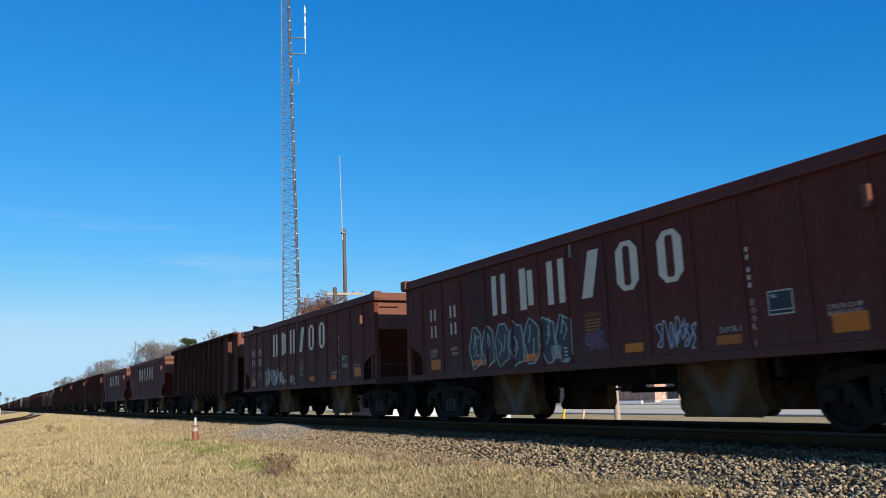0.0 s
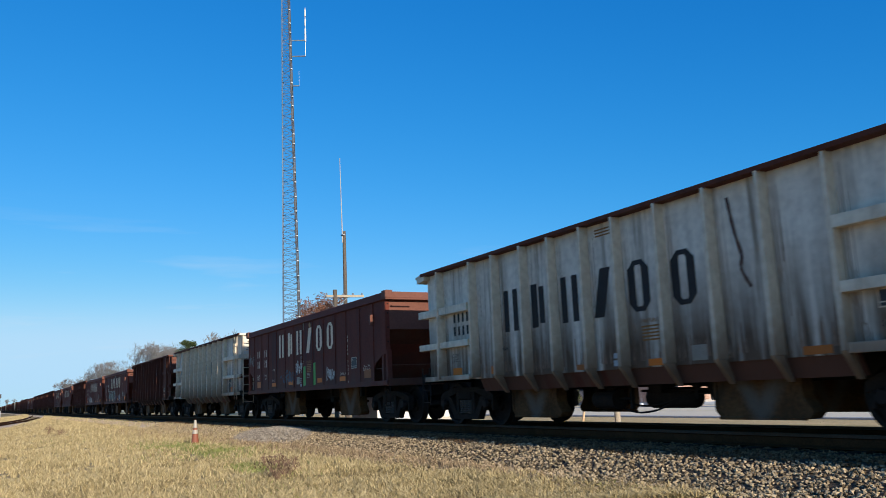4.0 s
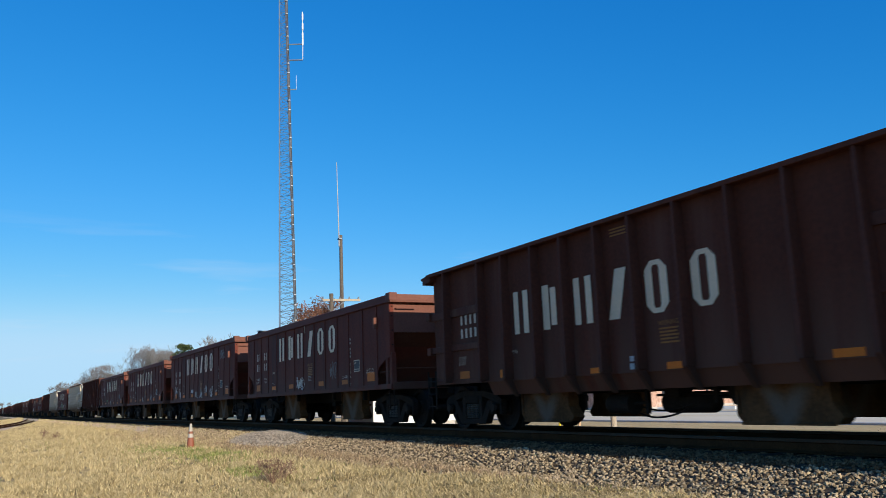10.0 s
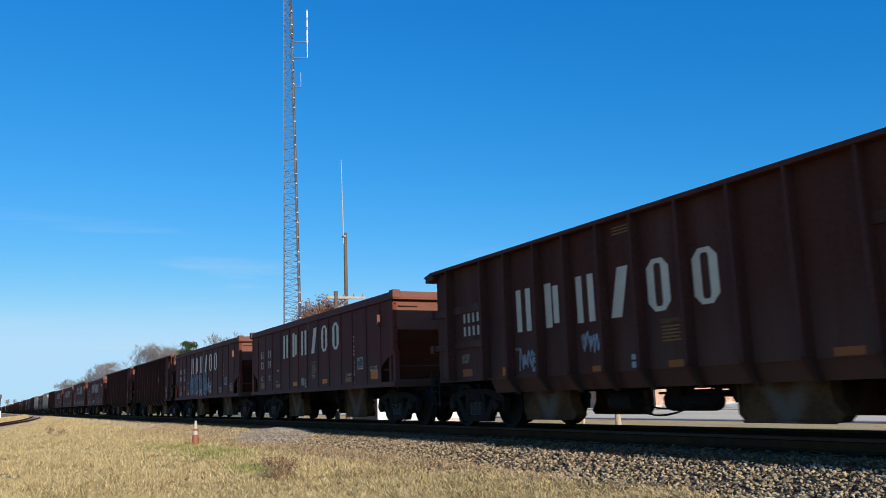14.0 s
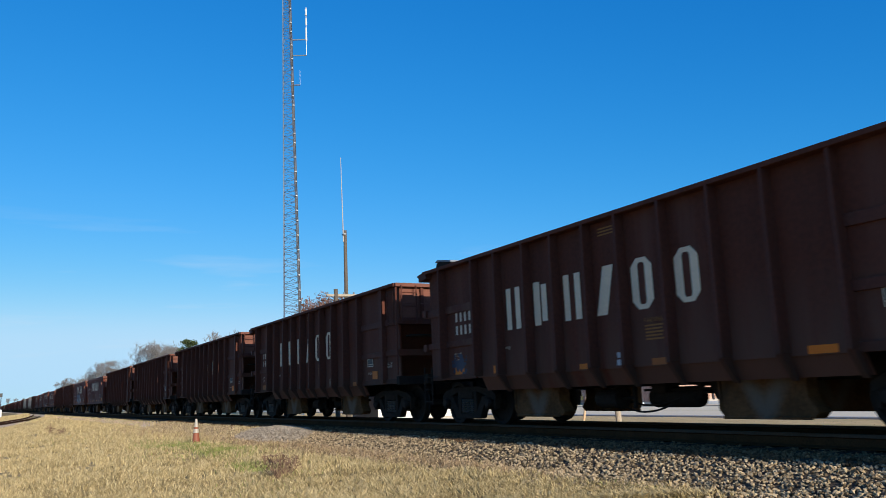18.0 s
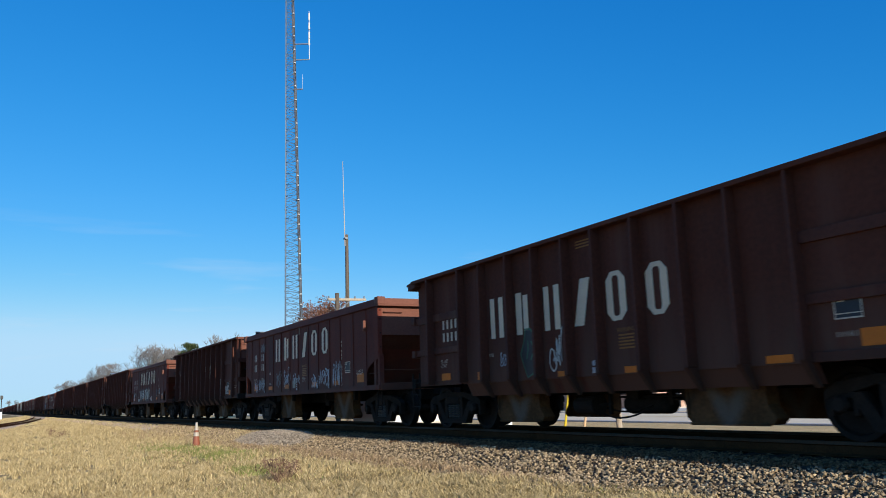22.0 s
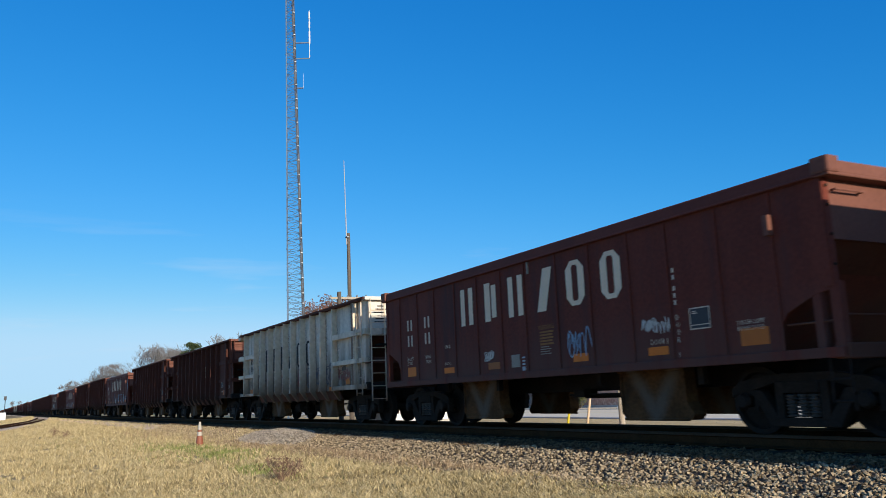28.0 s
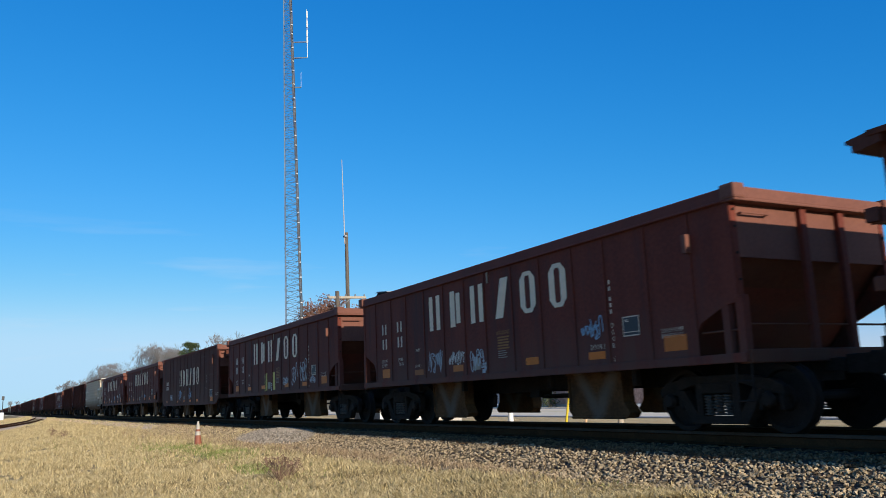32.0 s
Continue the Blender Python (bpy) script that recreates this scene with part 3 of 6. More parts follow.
def axle_mesh(wheels=False):
    g = Geo()
    g.tube((0, -1.12, 0), (0, 1.12, 0), 0.085, n=14)
    for s in (-1, 1):
        g.tube((0, 1.12 * s, 0), (0, 1.17 * s, 0), 0.11, 0.08, n=14)
    if wheels:
        for s in (-1, 1):
            g.lathe([(r, s * (0.735 - h)) for r, h in WHEEL], "y", 24)
    return g.mesh("wheelset", WHEELM)


def sideframe_mesh():
    """A cast truck side frame, near side outward at -y; middle at x 0, rail at z 0."""
    g = Geo()
    y0, y1 = -0.07, 0.07
    g.prism([(-1.12, 0.50), (-1.12, 0.62), (-0.95, 0.72), (-0.45, 0.80), (0.45, 0.80), (0.95, 0.72), (1.12, 0.62), (1.12, 0.50), (0.98, 0.56), (0.80, 0.58), (0.42, 0.68), (-0.42, 0.68), (-0.80, 0.58), (-0.98, 0.56)], y0, y1)
    g.prism([(-0.80, 0.60), (-0.62, 0.60), (-0.36, 0.24), (0.36, 0.24), (0.62, 0.60), (0.80, 0.60), (0.50, 0.13), (-0.50, 0.13)], y0 - 0.01, y1 + 0.01)
    for s in (-1, 1):
        g.box(0.33 * s - 0.06, 0.33 * s + 0.06, y0 - 0.015, y1, 0.22, 0.70)
        g.box(0.889 * s - 0.17, 0.889 * s + 0.17, y0 + 0.005, y1 + 0.02, 0.53, 0.64)
        g.box(0.889 * s - 0.20, 0.889 * s - 0.13, y0 + 0.01, y1, 0.32, 0.56)
        g.box(0.889 * s + 0.13, 0.889 * s + 0.20, y0 + 0.01, y1, 0.32, 0.56)
    return g.mesh("side_frame", TRUCKM, 0.012)


def spring_mesh():
    prof = []
    for i in range(7):
        z = 0.25 + i * 0.042
        prof += [(0.055, z), (0.078, z + 0.010), (0.078, z + 0.022), (0.055, z + 0.032)]
    return Geo().lathe(prof, "z", 10, (0, -0.03, 0)).mesh("spring", SPRING)


def chute_mesh(mat):
    """A sloping ballast chute under the hopper with a recessed face."""
    g = Geo()
    face = [(-1.0, 0.98), (-1.0, 0.30), (-0.90, 0.20), (0.50, 0.20), (0.58, 0.28), (0.44, 0.46), (0.42, 0.98)]
    g.prism(face, -1.10, -0.86)
    g.box(-1.02, 0.45, -1.13, -1.08, 0.92, 0.97)
    g.box(-0.92, 0.48, -1.125, -1.09, 0.185, 0.225)
    g.prism([(-0.98, 0.96), (-0.98, 0.32), (-0.93, 0.32), (-0.93, 0.96)], -1.125, -1.09)
    return g.mesh("hopper_chute", mat, 0.01)


def coupler_mesh():
    g = Geo()
    g.box(-6.50, -5.95, -0.09, 0.09, 0.78, 0.96)
    g.prism([(-7.13, 0.74), (-6.50, 0.74), (-6.50, 1.0), (-7.13, 1.0)], -0.17, 0.06)
    g.prism([(-7.20, 0.72), (-6.92, 0.72), (-6.92, 1.02), (-7.20, 1.02)], 0.05, 0.17)
    return g.mesh("coupler", TRUCKM, 0.02)


def add_running_gear(car, far=False, spin=None):
    """Trucks, wheels, couplers, centre sill, chutes: all the same under every car."""
    wheel, frame_me, spr = cached(("axle", far), lambda: axle_mesh(far)), cached("sideframe", sideframe_mesh), cached("springs", spring_mesh)
    for s in (1.12, 11.50):
        for sgn in (-1, 1):
            m = pose(s - HALF, 1.02 * sgn, 0, 0, 0, 0 if sgn < 0 else 180)
            fr = part("side_frame", frame_me, car, m=m)
            if not far:
                for x in (-0.17, 0.0, 0.17):
                    part("spring", spr, fr, (x, 0, 0), label="bare steel coil spring")
                part("spring_cap", bx(-0.27 + HALF, 0.27 + HALF, -0.10, 0.08, 0.55, 0.69, TRUCKM), fr)
        if not far:
            part("bolster", bx(-0.2 + HALF, 0.2 + HALF, -1.0, 1.0, 0.46, 0.70, UNDER), car, (s - HALF, 0, 0))
        for w in (-0.889, 0.889):
            ob = part("wheelset", wheel, car, (s + w - HALF, 0, 0.457))
            if not far:
                for sgn in (-1, 1):
                    part("wheel", cached(("wheel", sgn), lambda: wheel_mesh(sgn)), ob)
            if spin is not None:
                spin.append(ob)
    part("centre_sill", bx(0.2, 12.5, -0.32, 0.32, 0.66, 0.98, UNDER), car)
    for a in (0, 180):
        part("coupler", cached("coupler", coupler_mesh), car, rz=a)
    for s, sgn in ((3.97, -1), (9.10, -1), (3.10, 1), (8.25, 1)):
        part("hopper_chute", cached("chute", lambda: chute_mesh(CHUTE)), car, (s - HALF, 0, 0), 0 if sgn < 0 else 180, "dust-streaked brown hopper chute")
    if not far:
        def rig():
            g = Geo()
            g.tube((6.1 - HALF, -0.62, 0.60), (8.2 - HALF, -0.62, 0.60), 0.02)
            g.tube((6.1 - HALF, -0.25, 0.56), (8.2 - HALF, -0.25, 0.56), 0.03)
            g.prism(S([(7.55, 0.72), (7.7, 0.44), (7.95, 0.44), (8.0, 0.72)]), -0.7, -0.45)
            g.box(6.4 - HALF, 6.7 - HALF, -0.75, -0.45, 0.56, 0.70)
            return g.mesh("brake_rigging", UNDER)
        part("brake_rigging", cached("rig", rig), car)
        part("hanger", bx(2.45, 2.55, -1.25, -1.15, 0.78, 1.0, UNDER), car)
        part("hanger", bx(7.70, 7.80, -1.25, -1.15, 0.74, 1.0, UNDER), car)
        part("hanger", bx(4.55, 4.65, -1.25, -1.15, 0.74, 1.0, UNDER), car)
        part("hanger", bx(9.95, 10.05, -1.25, -1.15, 0.70, 1.0, UNDER), car)


def ladder_mesh(h0, h1, w, step, mat, y=0.0):
    g = Geo()
    for s in (0, w):
        g.tube((s, y, h0), (s, y, h1), 0.018, n=6)
    z = h0 + 0.06
    while z < h1:
        g.tube((0, y, z), (w, y, z), 0.013, n=6)
        z += step
    return g.mesh("ladder", mat)


LETTERS_S = (3.88, 4.84, 5.70, 6.63, 7.51, 8.42)
LETTERS_R = (3.50, 4.41, 5.31, 6.16, 7.02, 7.94)


def block_poly(i, w, h):
    """Plain painted shapes of the height and width of the big side lettering."""
    b = w * 0.34
    c = w * 0.28
    if i in (0, 2):
        return [[(0, 0), (b, 0), (b, h), (0, h)], [(w - b, 0), (w, 0), (w, h), (w - b, h)]]
    if i == 1:
        return [[(0, 0), (w * 0.42, 0), (w * 0.42, h), (0, h)], [(w * 0.52, h * 0.08), (w * 0.86, h * 0.08), (w * 0.86, h * 0.92), (w * 0.52, h * 0.92)]]
    if i == 3:
        return [[(0, 0), (w * 0.55, 0), (w, h), (w * 0.45, h)]]
    m, e = w / 2, w * 0.16
    return [[(0, c), (c, 0), (m, 0), (m, e), (b + e / 3, e), (b, e * 1.6), (b, h - e * 1.6), (b + e / 3, h - e), (m, h - e), (m, h), (c, h), (0, h - c)],
            [(w, h - c), (w - c, h), (m, h), (m, h - e), (w - b - e / 3, h - e), (w - b, h - e * 1.6), (w - b, e * 1.6), (w - b - e / 3, e), (m, e), (m, 0), (w - c, 0), (w, c)]]


def block_mesh(i, w, h, mat):
    g = Geo()
    for p in block_poly(i, w, h):
        g.flat(p, 0)
    return g.mesh("painted_block", mat)


def rects(name, rs, mat):
    """Flat painted rectangles (s0, s1, z0, z1) as one mark."""
    g = Geo()
    for a, b, c, d in rs:
        g.flat([(a, c), (b, c), (b, d), (a, d)], 0)
    return g.mesh(name, mat)


def put_text(car, s, z, size, body, mat, y, name="stencil"):
    ob = part(name, text_mesh(body, mat), car)
    ob.matrix_basis = pose(s - HALF, y, z) @ Matrix.Diagonal((size * 0.82, 1, size, 1))
    return tagged(ob, kind="stuff")


def mark_bars(car, cells, y, mat, w=0.13, h=0.26):
    """Plain bars in place of the car's own marks."""
    key = ("bars", tuple(cells), w, h, mat.name)
    me = cached(key, lambda: rects("painted_bars", [(a - HALF, a - HALF + w, b, b + h) for a, b in cells], mat))
    tagged(part("painted_mark", me, car, (0, y, 0)), kind="stuff")


def car_marks_s(car, y, door):
    for i, s in enumerate(LETTERS_S):
        part("painted_block", cached(("blk", i, 0.47, 0.73, "w"), lambda i=i: block_mesh(i, 0.49, 0.755, LETTER_W)), car, (s - HALF, y, 2.075), label="worn white painted block")
    mark_bars(car, [(1.29, 2.20), (1.47, 2.20), (2.17, 2.20), (2.35, 2.20), (1.30, 1.84), (1.48, 1.84), (2.18, 1.84), (2.36, 1.84)], y, MARK_W, 0.075, 0.25)
    put_text(car, 1.24, 1.51, 0.12, "LD LMT\nLT WT", MARK_W, y)
    put_text(car, 2.16, 1.51, 0.12, "189000\n  74000", MARK_W, y)
    put_text(car, 3.14, 1.67, 0.11, "MWB", MARK_W, y)
    put_text(car, 3.09, 1.32, 0.09, "DOOR 2", MARK_W, y)
    put_text(car, 9.44, 1.29, 0.12, "DOOR " + door, MARK_W, y)
    put_text(car, 6.63, 1.76, 0.115, "WARNING", FADED_Y, y)
    part("faded_notice", cached("faded_notice", lambda: rects("faded_notice", [(6.66 - HALF, 7.06 - HALF - 0.03 * (i % 2), 1.70 - 0.052 * i, 1.73 - 0.052 * i) for i in range(5)], FADED_Y)), car, (0, y, 0))
    part("small_notice", cached("small_notice", lambda: rects("small_notice", [(6.66 - HALF, 6.92 - HALF + 0.05 * (i % 2), 1.45 - 0.04 * i, 1.465 - 0.04 * i) for i in range(4)], LABEL)), car, (0, y, 0))
    for s0, s1, z0, z1 in ((1.26, 1.68, 1.15, 1.36), (3.05, 3.49, 1.15, 1.27), (4.87, 5.29, 1.15, 1.28), (7.58, 7.97, 1.15, 1.28), (9.38, 9.79, 1.14, 1.26), (11.10, 11.54, 1.16, 1.38)):
        part("reflector", bx(s0, s1, -0.004, 0.0, z0, z1, ORANGE, 0), car, (0, y + 0.004, 0), label="amber reflective sheet")
    part("data_label", bx(5.70, 5.98, -0.004, 0.0, 1.15, 1.38, LABEL, 0), car, (0, y + 0.004, 0), label="grey data label")
    part("sticker", cached("sticker", lambda: rects("sticker", [(6.05 - HALF, 6.16 - HALF, 1.08, 1.15), (6.06 - HALF, 6.15 - HALF, 1.18, 1.21), (6.06 - HALF, 6.15 - HALF, 1.24, 1.27), (6.06 - HALF, 6.15 - HALF, 1.30, 1.33)], PAINTS["pale"])), car, (0, y, 0))
    stacked(car, 9.98, 2.28, door, y)
    frame_square(car, 10.25, 10.62, 1.44, 1.74, y)
    put_text(car, 11.06, 1.43, 0.085, "2 INCH COMP\nBRAKE SHOES", MARK_W, y)


def stacked(car, s, z, door, y):
    """Bars for the car's own number, then the door's name, one sign under the other."""
    mark_bars(car, [(s, z - 0.10 * i) for i in (0, 1, 2.6, 3.6, 4.6)], y, MARK_W, 0.042, 0.065)
    put_text(car, s, z - 0.68, 0.115, "D\nO\nO\nR\n\n" + door, MARK_W, y)


def frame_square(car, s0, s1, z0, z1, y):
    def make():
        a, b, w = s0 - HALF, s1 - HALF, 0.018
        return rects("square_outline", [(a, b, z0, z0 + w), (a, b, z1 - w, z1), (a, a + w, z0, z1), (b - w, b, z0, z1), (a, b, z0 + 0.055, z0 + 0.068), (a + 0.05, a + 0.12, z1 - 0.06, z1 - 0.045), (a + 0.05, a + 0.14, z1 - 0.085, z1 - 0.07)], MARK_W)
    part("data_plate", bx(s0, s1, -0.003, 0.0, z0, z1, PLATE, 0), car, (0, y + 0.003, 0), label="dark framed data plate")
    part("square_outline", cached(("sq", s0, z0), make), car, (0, y - 0.003, 0))


def side_panel_s():
    poly = S([(0.12, 3.04), (0.12, 1.74), (0.26, 1.72), (0.72, 1.52), (0.86, 1.30), (0.86, 1.0), (11.70, 1.0), (11.70, 1.32), (11.84, 1.50), (12.25, 1.68), (12.50, 1.72), (12.50, 3.04)])
    return Geo().prism(poly, -SIDE, -SIDE + 0.03).mesh("side_panel", BROWN, 0.004)


def top_chord_s():
    g = Geo()
    g.prism_x([(-1.66, 3.035), (-1.66, 3.06), (-1.635, 3.065), (-1.635, 3.21), (-1.62, 3.225), (-1.52, 3.225), (-1.52, 3.02), (-1.60, 3.02)][::-1], 0.08 - HALF, 12.56 - HALF)
    return g.mesh("top_chord", BROWN_CHORD, 0.006)


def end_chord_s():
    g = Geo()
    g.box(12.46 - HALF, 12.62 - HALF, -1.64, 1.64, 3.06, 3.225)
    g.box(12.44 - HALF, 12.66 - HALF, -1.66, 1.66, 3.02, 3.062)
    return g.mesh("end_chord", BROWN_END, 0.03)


def slopes():
    """The hopper's inner floor: two end slopes, a ridge."""
    g = Geo()
    p = S([(0.4, 2.2), (1.4, 1.02), (11.3, 1.02), (12.3, 2.2), (12.3, 2.16), (11.3, 0.98), (1.4, 0.98), (0.4, 2.16)])
    g.prism(p[::-1], -1.46, 1.46)
    return g.mesh("slope_sheet", BROWN)


def hatch_mesh():
    """A low folded sheet-metal cover that stands above the rim."""
    g = Geo()
    g.prism([(-0.62, -0.10), (-0.30, 0.24), (-0.20, 0.27), (0.52, 0.20), (0.80, -0.10)][::-1], -0.75, 0.75)
    return g.mesh("end_cover", UNDER, 0.012)


LOADED = {4: 0.10, 7: 0.13, 8: 0.0, 9: 0.12, 10: 0.08, 15: 0.12, 18: 0.24, 21: 0.12, 24: 0.10, -1: 0.16, 29: 0.0, 32: 0.10, 20: 0.0}


def add_load(car, k):
    """The stone still in the car, and on some cars the folded cover at the leading end."""
    part("ballast_floor", bx(0.45, 12.3, -1.46, 1.46, 2.2, 2.3, BED, 0), car, label="grey stone left in the hopper")
    if LOADED.get(k):
        z = LOADED[k]
        tall = 1.25 if z > 0.2 else 0.8
        cover = part("end_cover", cached("hatch", hatch_mesh), car, m=pose(0.66 - HALF, -0.70, 3.12 + 0.5 * z) @ Matrix.Diagonal((0.80, 0.85, tall, 1)), label="folded dark sheet-metal cover above the rim")
        part("cover_plate", cached("cover_plate", lambda: Geo().prism([(-0.34, 0.262), (-0.20, 0.30), (0.56, 0.225), (0.56, 0.195), (-0.20, 0.27)][::-1], -0.78, 0.78).mesh("cover_plate", GALV, 0.004)), cover, label="pale galvanised top plate")


def end_s(car):
    # end sheet takes the brown with sunlight mixed into it
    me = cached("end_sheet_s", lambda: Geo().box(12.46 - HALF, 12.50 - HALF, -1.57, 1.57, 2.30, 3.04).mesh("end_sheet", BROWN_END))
    # slope sheet darker than the end sheet: grime, plus shade put into the colour
    slope = cached("end_slope_s", lambda: Geo().prism(S([(12.49, 2.36), (12.45, 2.36), (11.30, 1.12), (11.34, 1.08)])[::-1], -1.56, 1.56).mesh("end_slope", DULL))
    strut = cached("end_strut_s", lambda: Geo().box(12.20 - HALF, 12.31 - HALF, -1.595, -1.50, 1.0, 1.72).mesh("end_strut", BROWN, 0.008))
    post = cached("end_post_s", lambda: Geo().box(12.50 - HALF, 12.58 - HALF, -0.06, 0.06, 1.0, 3.03).mesh("end_post", BROWN, 0.01))
    corner = cached("corner_post_s", lambda: Geo().box(12.44 - HALF, 12.56 - HALF, -1.60, -1.48, 0.96, 1.80).mesh("corner_post", BROWN, 0.01))
    sill = cached("end_sill_s", lambda: Geo().box(12.40 - HALF, 12.60 - HALF, -1.58, 1.58, 0.92, 1.10).mesh("end_sill", DULL, 0.02))
    for a in (0, 180):
        part("end_sheet", me, car, rz=a, label="end sheet in a lighter, sunlit brown")
        part("end_slope", slope, car, rz=a, label="grimy brown end slope sheet, darkened for its shade")
        part("end_strut", strut, car, rz=a)
        for y in (-0.25, 0.55):
            part("end_post", post, car, (0, y if a == 0 else -y, 0), a)
        part("corner_post", corner, car, rz=a)
        part("corner_post", corner, car, m=pose(0, 0, 0, 0, 0, a) @ Matrix.Diagonal((1, -1, 1, 1)))
        part("end_sill", sill, car, rz=a)
        part("end_chord", cached("end_chord_s", end_chord_s), car, rz=a, label="end chord in a lighter, sunlit brown")
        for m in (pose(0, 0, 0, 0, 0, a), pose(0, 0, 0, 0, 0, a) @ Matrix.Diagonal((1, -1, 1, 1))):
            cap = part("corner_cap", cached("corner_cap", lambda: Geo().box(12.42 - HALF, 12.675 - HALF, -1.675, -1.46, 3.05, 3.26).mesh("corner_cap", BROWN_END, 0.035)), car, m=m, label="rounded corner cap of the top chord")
            ang = part("corner_angle", cached("corner_angle", lambda: Geo().box(12.50 - HALF, 12.512 - HALF, -1.60, -1.50, 1.75, 3.03).box(12.40 - HALF, 12.50 - HALF, -1.612, -1.60, 1.75, 3.03).mesh("corner_angle", BROWN, 0.003)), car, m=m)
            if a == 0:
                for z in (2.0, 2.35, 2.70, 2.93):
                    part("bolt", cached("bolt", lambda: Geo().tube((12.51 - HALF, -1.55, 0), (12.535 - HALF, -1.55, 0), 0.018, n=6).mesh("bolt", UNDER)), ang, (0, 0, z))
        part("grab_iron", cached("grab", lambda: Geo().tube((12.57 - HALF, -1.45, 2.88), (12.57 - HALF, -0.95, 2.88), 0.014, n=6).tube((12.50 - HALF, -1.45, 2.88), (12.57 - HALF, -1.45, 2.88), 0.014, n=6).tube((12.50 - HALF, -0.95, 2.88), (12.57 - HALF, -0.95, 2.88), 0.014, n=6).mesh("grab_iron", BROWN_END)), car, rz=a)
        part("platform_rail", cached("prail", lambda: Geo().tube((12.53 - HALF, -1.5, 1.42), (12.53 - HALF, 1.5, 1.42), 0.016, n=6).tube((11.80 - HALF, -1.56, 1.36), (12.50 - HALF, -1.56, 1.36), 0.014, n=6).mesh("platform_rail", DULL)), car, rz=a)
        part("step", cached("step_s", lambda: Geo().tube((12.30 - HALF, -1.55, 0.95), (12.30 - HALF, -1.55, 0.45), 0.014, n=6).tube((12.55 - HALF, -1.55, 0.95), (12.55 - HALF, -1.55, 0.45), 0.014, n=6).tube((12.30 - HALF, -1.55, 0.45), (12.55 - HALF, -1.55, 0.45), 0.014, n=6).tube((12.30 - HALF, -1.55, 0.70), (12.55 - HALF, -1.55, 0.70), 0.014, n=6).mesh("step", UNDER)), car, rz=a)


RIBS_S = (0.9, 1.83, 2.66, 3.60, 4.52, 5.43, 6.25, 7.22, 8.13, 9.08, 9.90, 10.85, 11.74)


def smooth_car(k, name="hopper_car"):
    car = thing(name, "smooth-sided oxide-brown ballast hopper car on the rails", "hopper car", group="cars of the ballast train")
    for a in (0, 180):
        part("side_panel", cached("side_s", side_panel_s), car, rz=a)
        part("top_chord", cached("chord_s", top_chord_s), car, rz=a)
        part("side_sill", bx(0.10, 12.56, -1.63, -1.55, 0.94, 1.06, BROWN), car, rz=a)
        for s in RIBS_S:
            part("side_rib", cached("rib_s", lambda: Geo().box(-0.022, 0.022, -SIDE - 0.020, -SIDE, 1.06, 3.02).mesh("side_rib", BROWN, 0.006)), car, m=pose(0, 0, 0, 0, 0, a) @ pose(s - HALF, 0, 0))
    part("slope_sheet", cached("slopes", slopes), car)
    end_s(car)
    add_load(car, k)
    part("bracket", bx(11.70, 11.78, -1.70, -1.60, 2.47, 2.73, BROWN_END), car, label="small bracket plate in the lighter, sunlit brown")
    part("hook_bar", bx(6.38, 6.42, -1.625, -1.60, 2.80, 3.02, LABEL), car)
    car_marks_s(car, -SIDE - 0.005, "14"[k % 2])
    return car


RIBS_R = (1.01, 2.40, 3.27, 4.25, 5.12, 6.02, 6.83, 7.78, 8.73, 9.63, 10.56, 12.06)


def post_mesh(mat, foot, out=0.0):
    """A tapered side post that bends in under the side to a foot."""
    g = Geo()
    w0, w1 = 0.026, 0.040
    g.add([(-w0, -1.45, 3.30), (w0, -1.45, 3.30), (w1, -1.45, 0.98), (-w1, -1.45, 0.98), (-w0, -1.645 + out, 3.30), (w0, -1.645 + out, 3.30), (w1, -1.67 + out, 0.98), (-w1, -1.67 + out, 0.98)],
          [(4, 7, 6, 5), (0, 4, 5, 1), (1, 5, 6, 2), (2, 6, 7, 3), (3, 7, 4, 0)])
    if foot:
        g.add([(-w1, -1.67 + out, 0.98), (w1, -1.67 + out, 0.98), (w1, -1.42, 0.66), (-w1, -1.42, 0.66), (-w1, -1.50, 0.98), (w1, -1.50, 0.98), (w1, -1.36, 0.66), (-w1, -1.36, 0.66)],
              [(0, 3, 2, 1), (1, 2, 6, 5), (4, 7, 3, 0), (2, 3, 7, 6), (5, 6, 7, 4)])
    return g.mesh("side_post", mat, 0.012)


def tip_mesh(mat):
    g = Geo()
    g.prism(S([(-0.02, 3.31), (-0.02, 3.27), (0.05, 3.25), (0.05, 3.16), (0.12, 3.16), (0.40, 3.20), (0.40, 3.37)]), -1.62, 1.62)
    return g.mesh("end_flange", mat, 0.006)


def handwheel_mesh(mat):
    g = Geo()
    n = 20
    for i in range(n):
        a, b = 2 * math.pi * i / n, 2 * math.pi * (i + 1) / n
        g.tube((0, 0.28 * math.cos(a), 0.28 * math.sin(a)), (0, 0.28 * math.cos(b), 0.28 * math.sin(b)), 0.016, n=6)
    for i in range(5):
        a = 2 * math.pi * i / 5
        g.tube((0.02, 0, 0), (0, 0.28 * math.cos(a), 0.28 * math.sin(a)), 0.014, n=6)
    g.tube((-0.15, 0, 0), (0.05, 0, 0), 0.05, n=10)
    g.box(-0.28, -0.12, -0.18, 0.18, -0.25, 0.2)
    return g.mesh("hand_brake", mat)


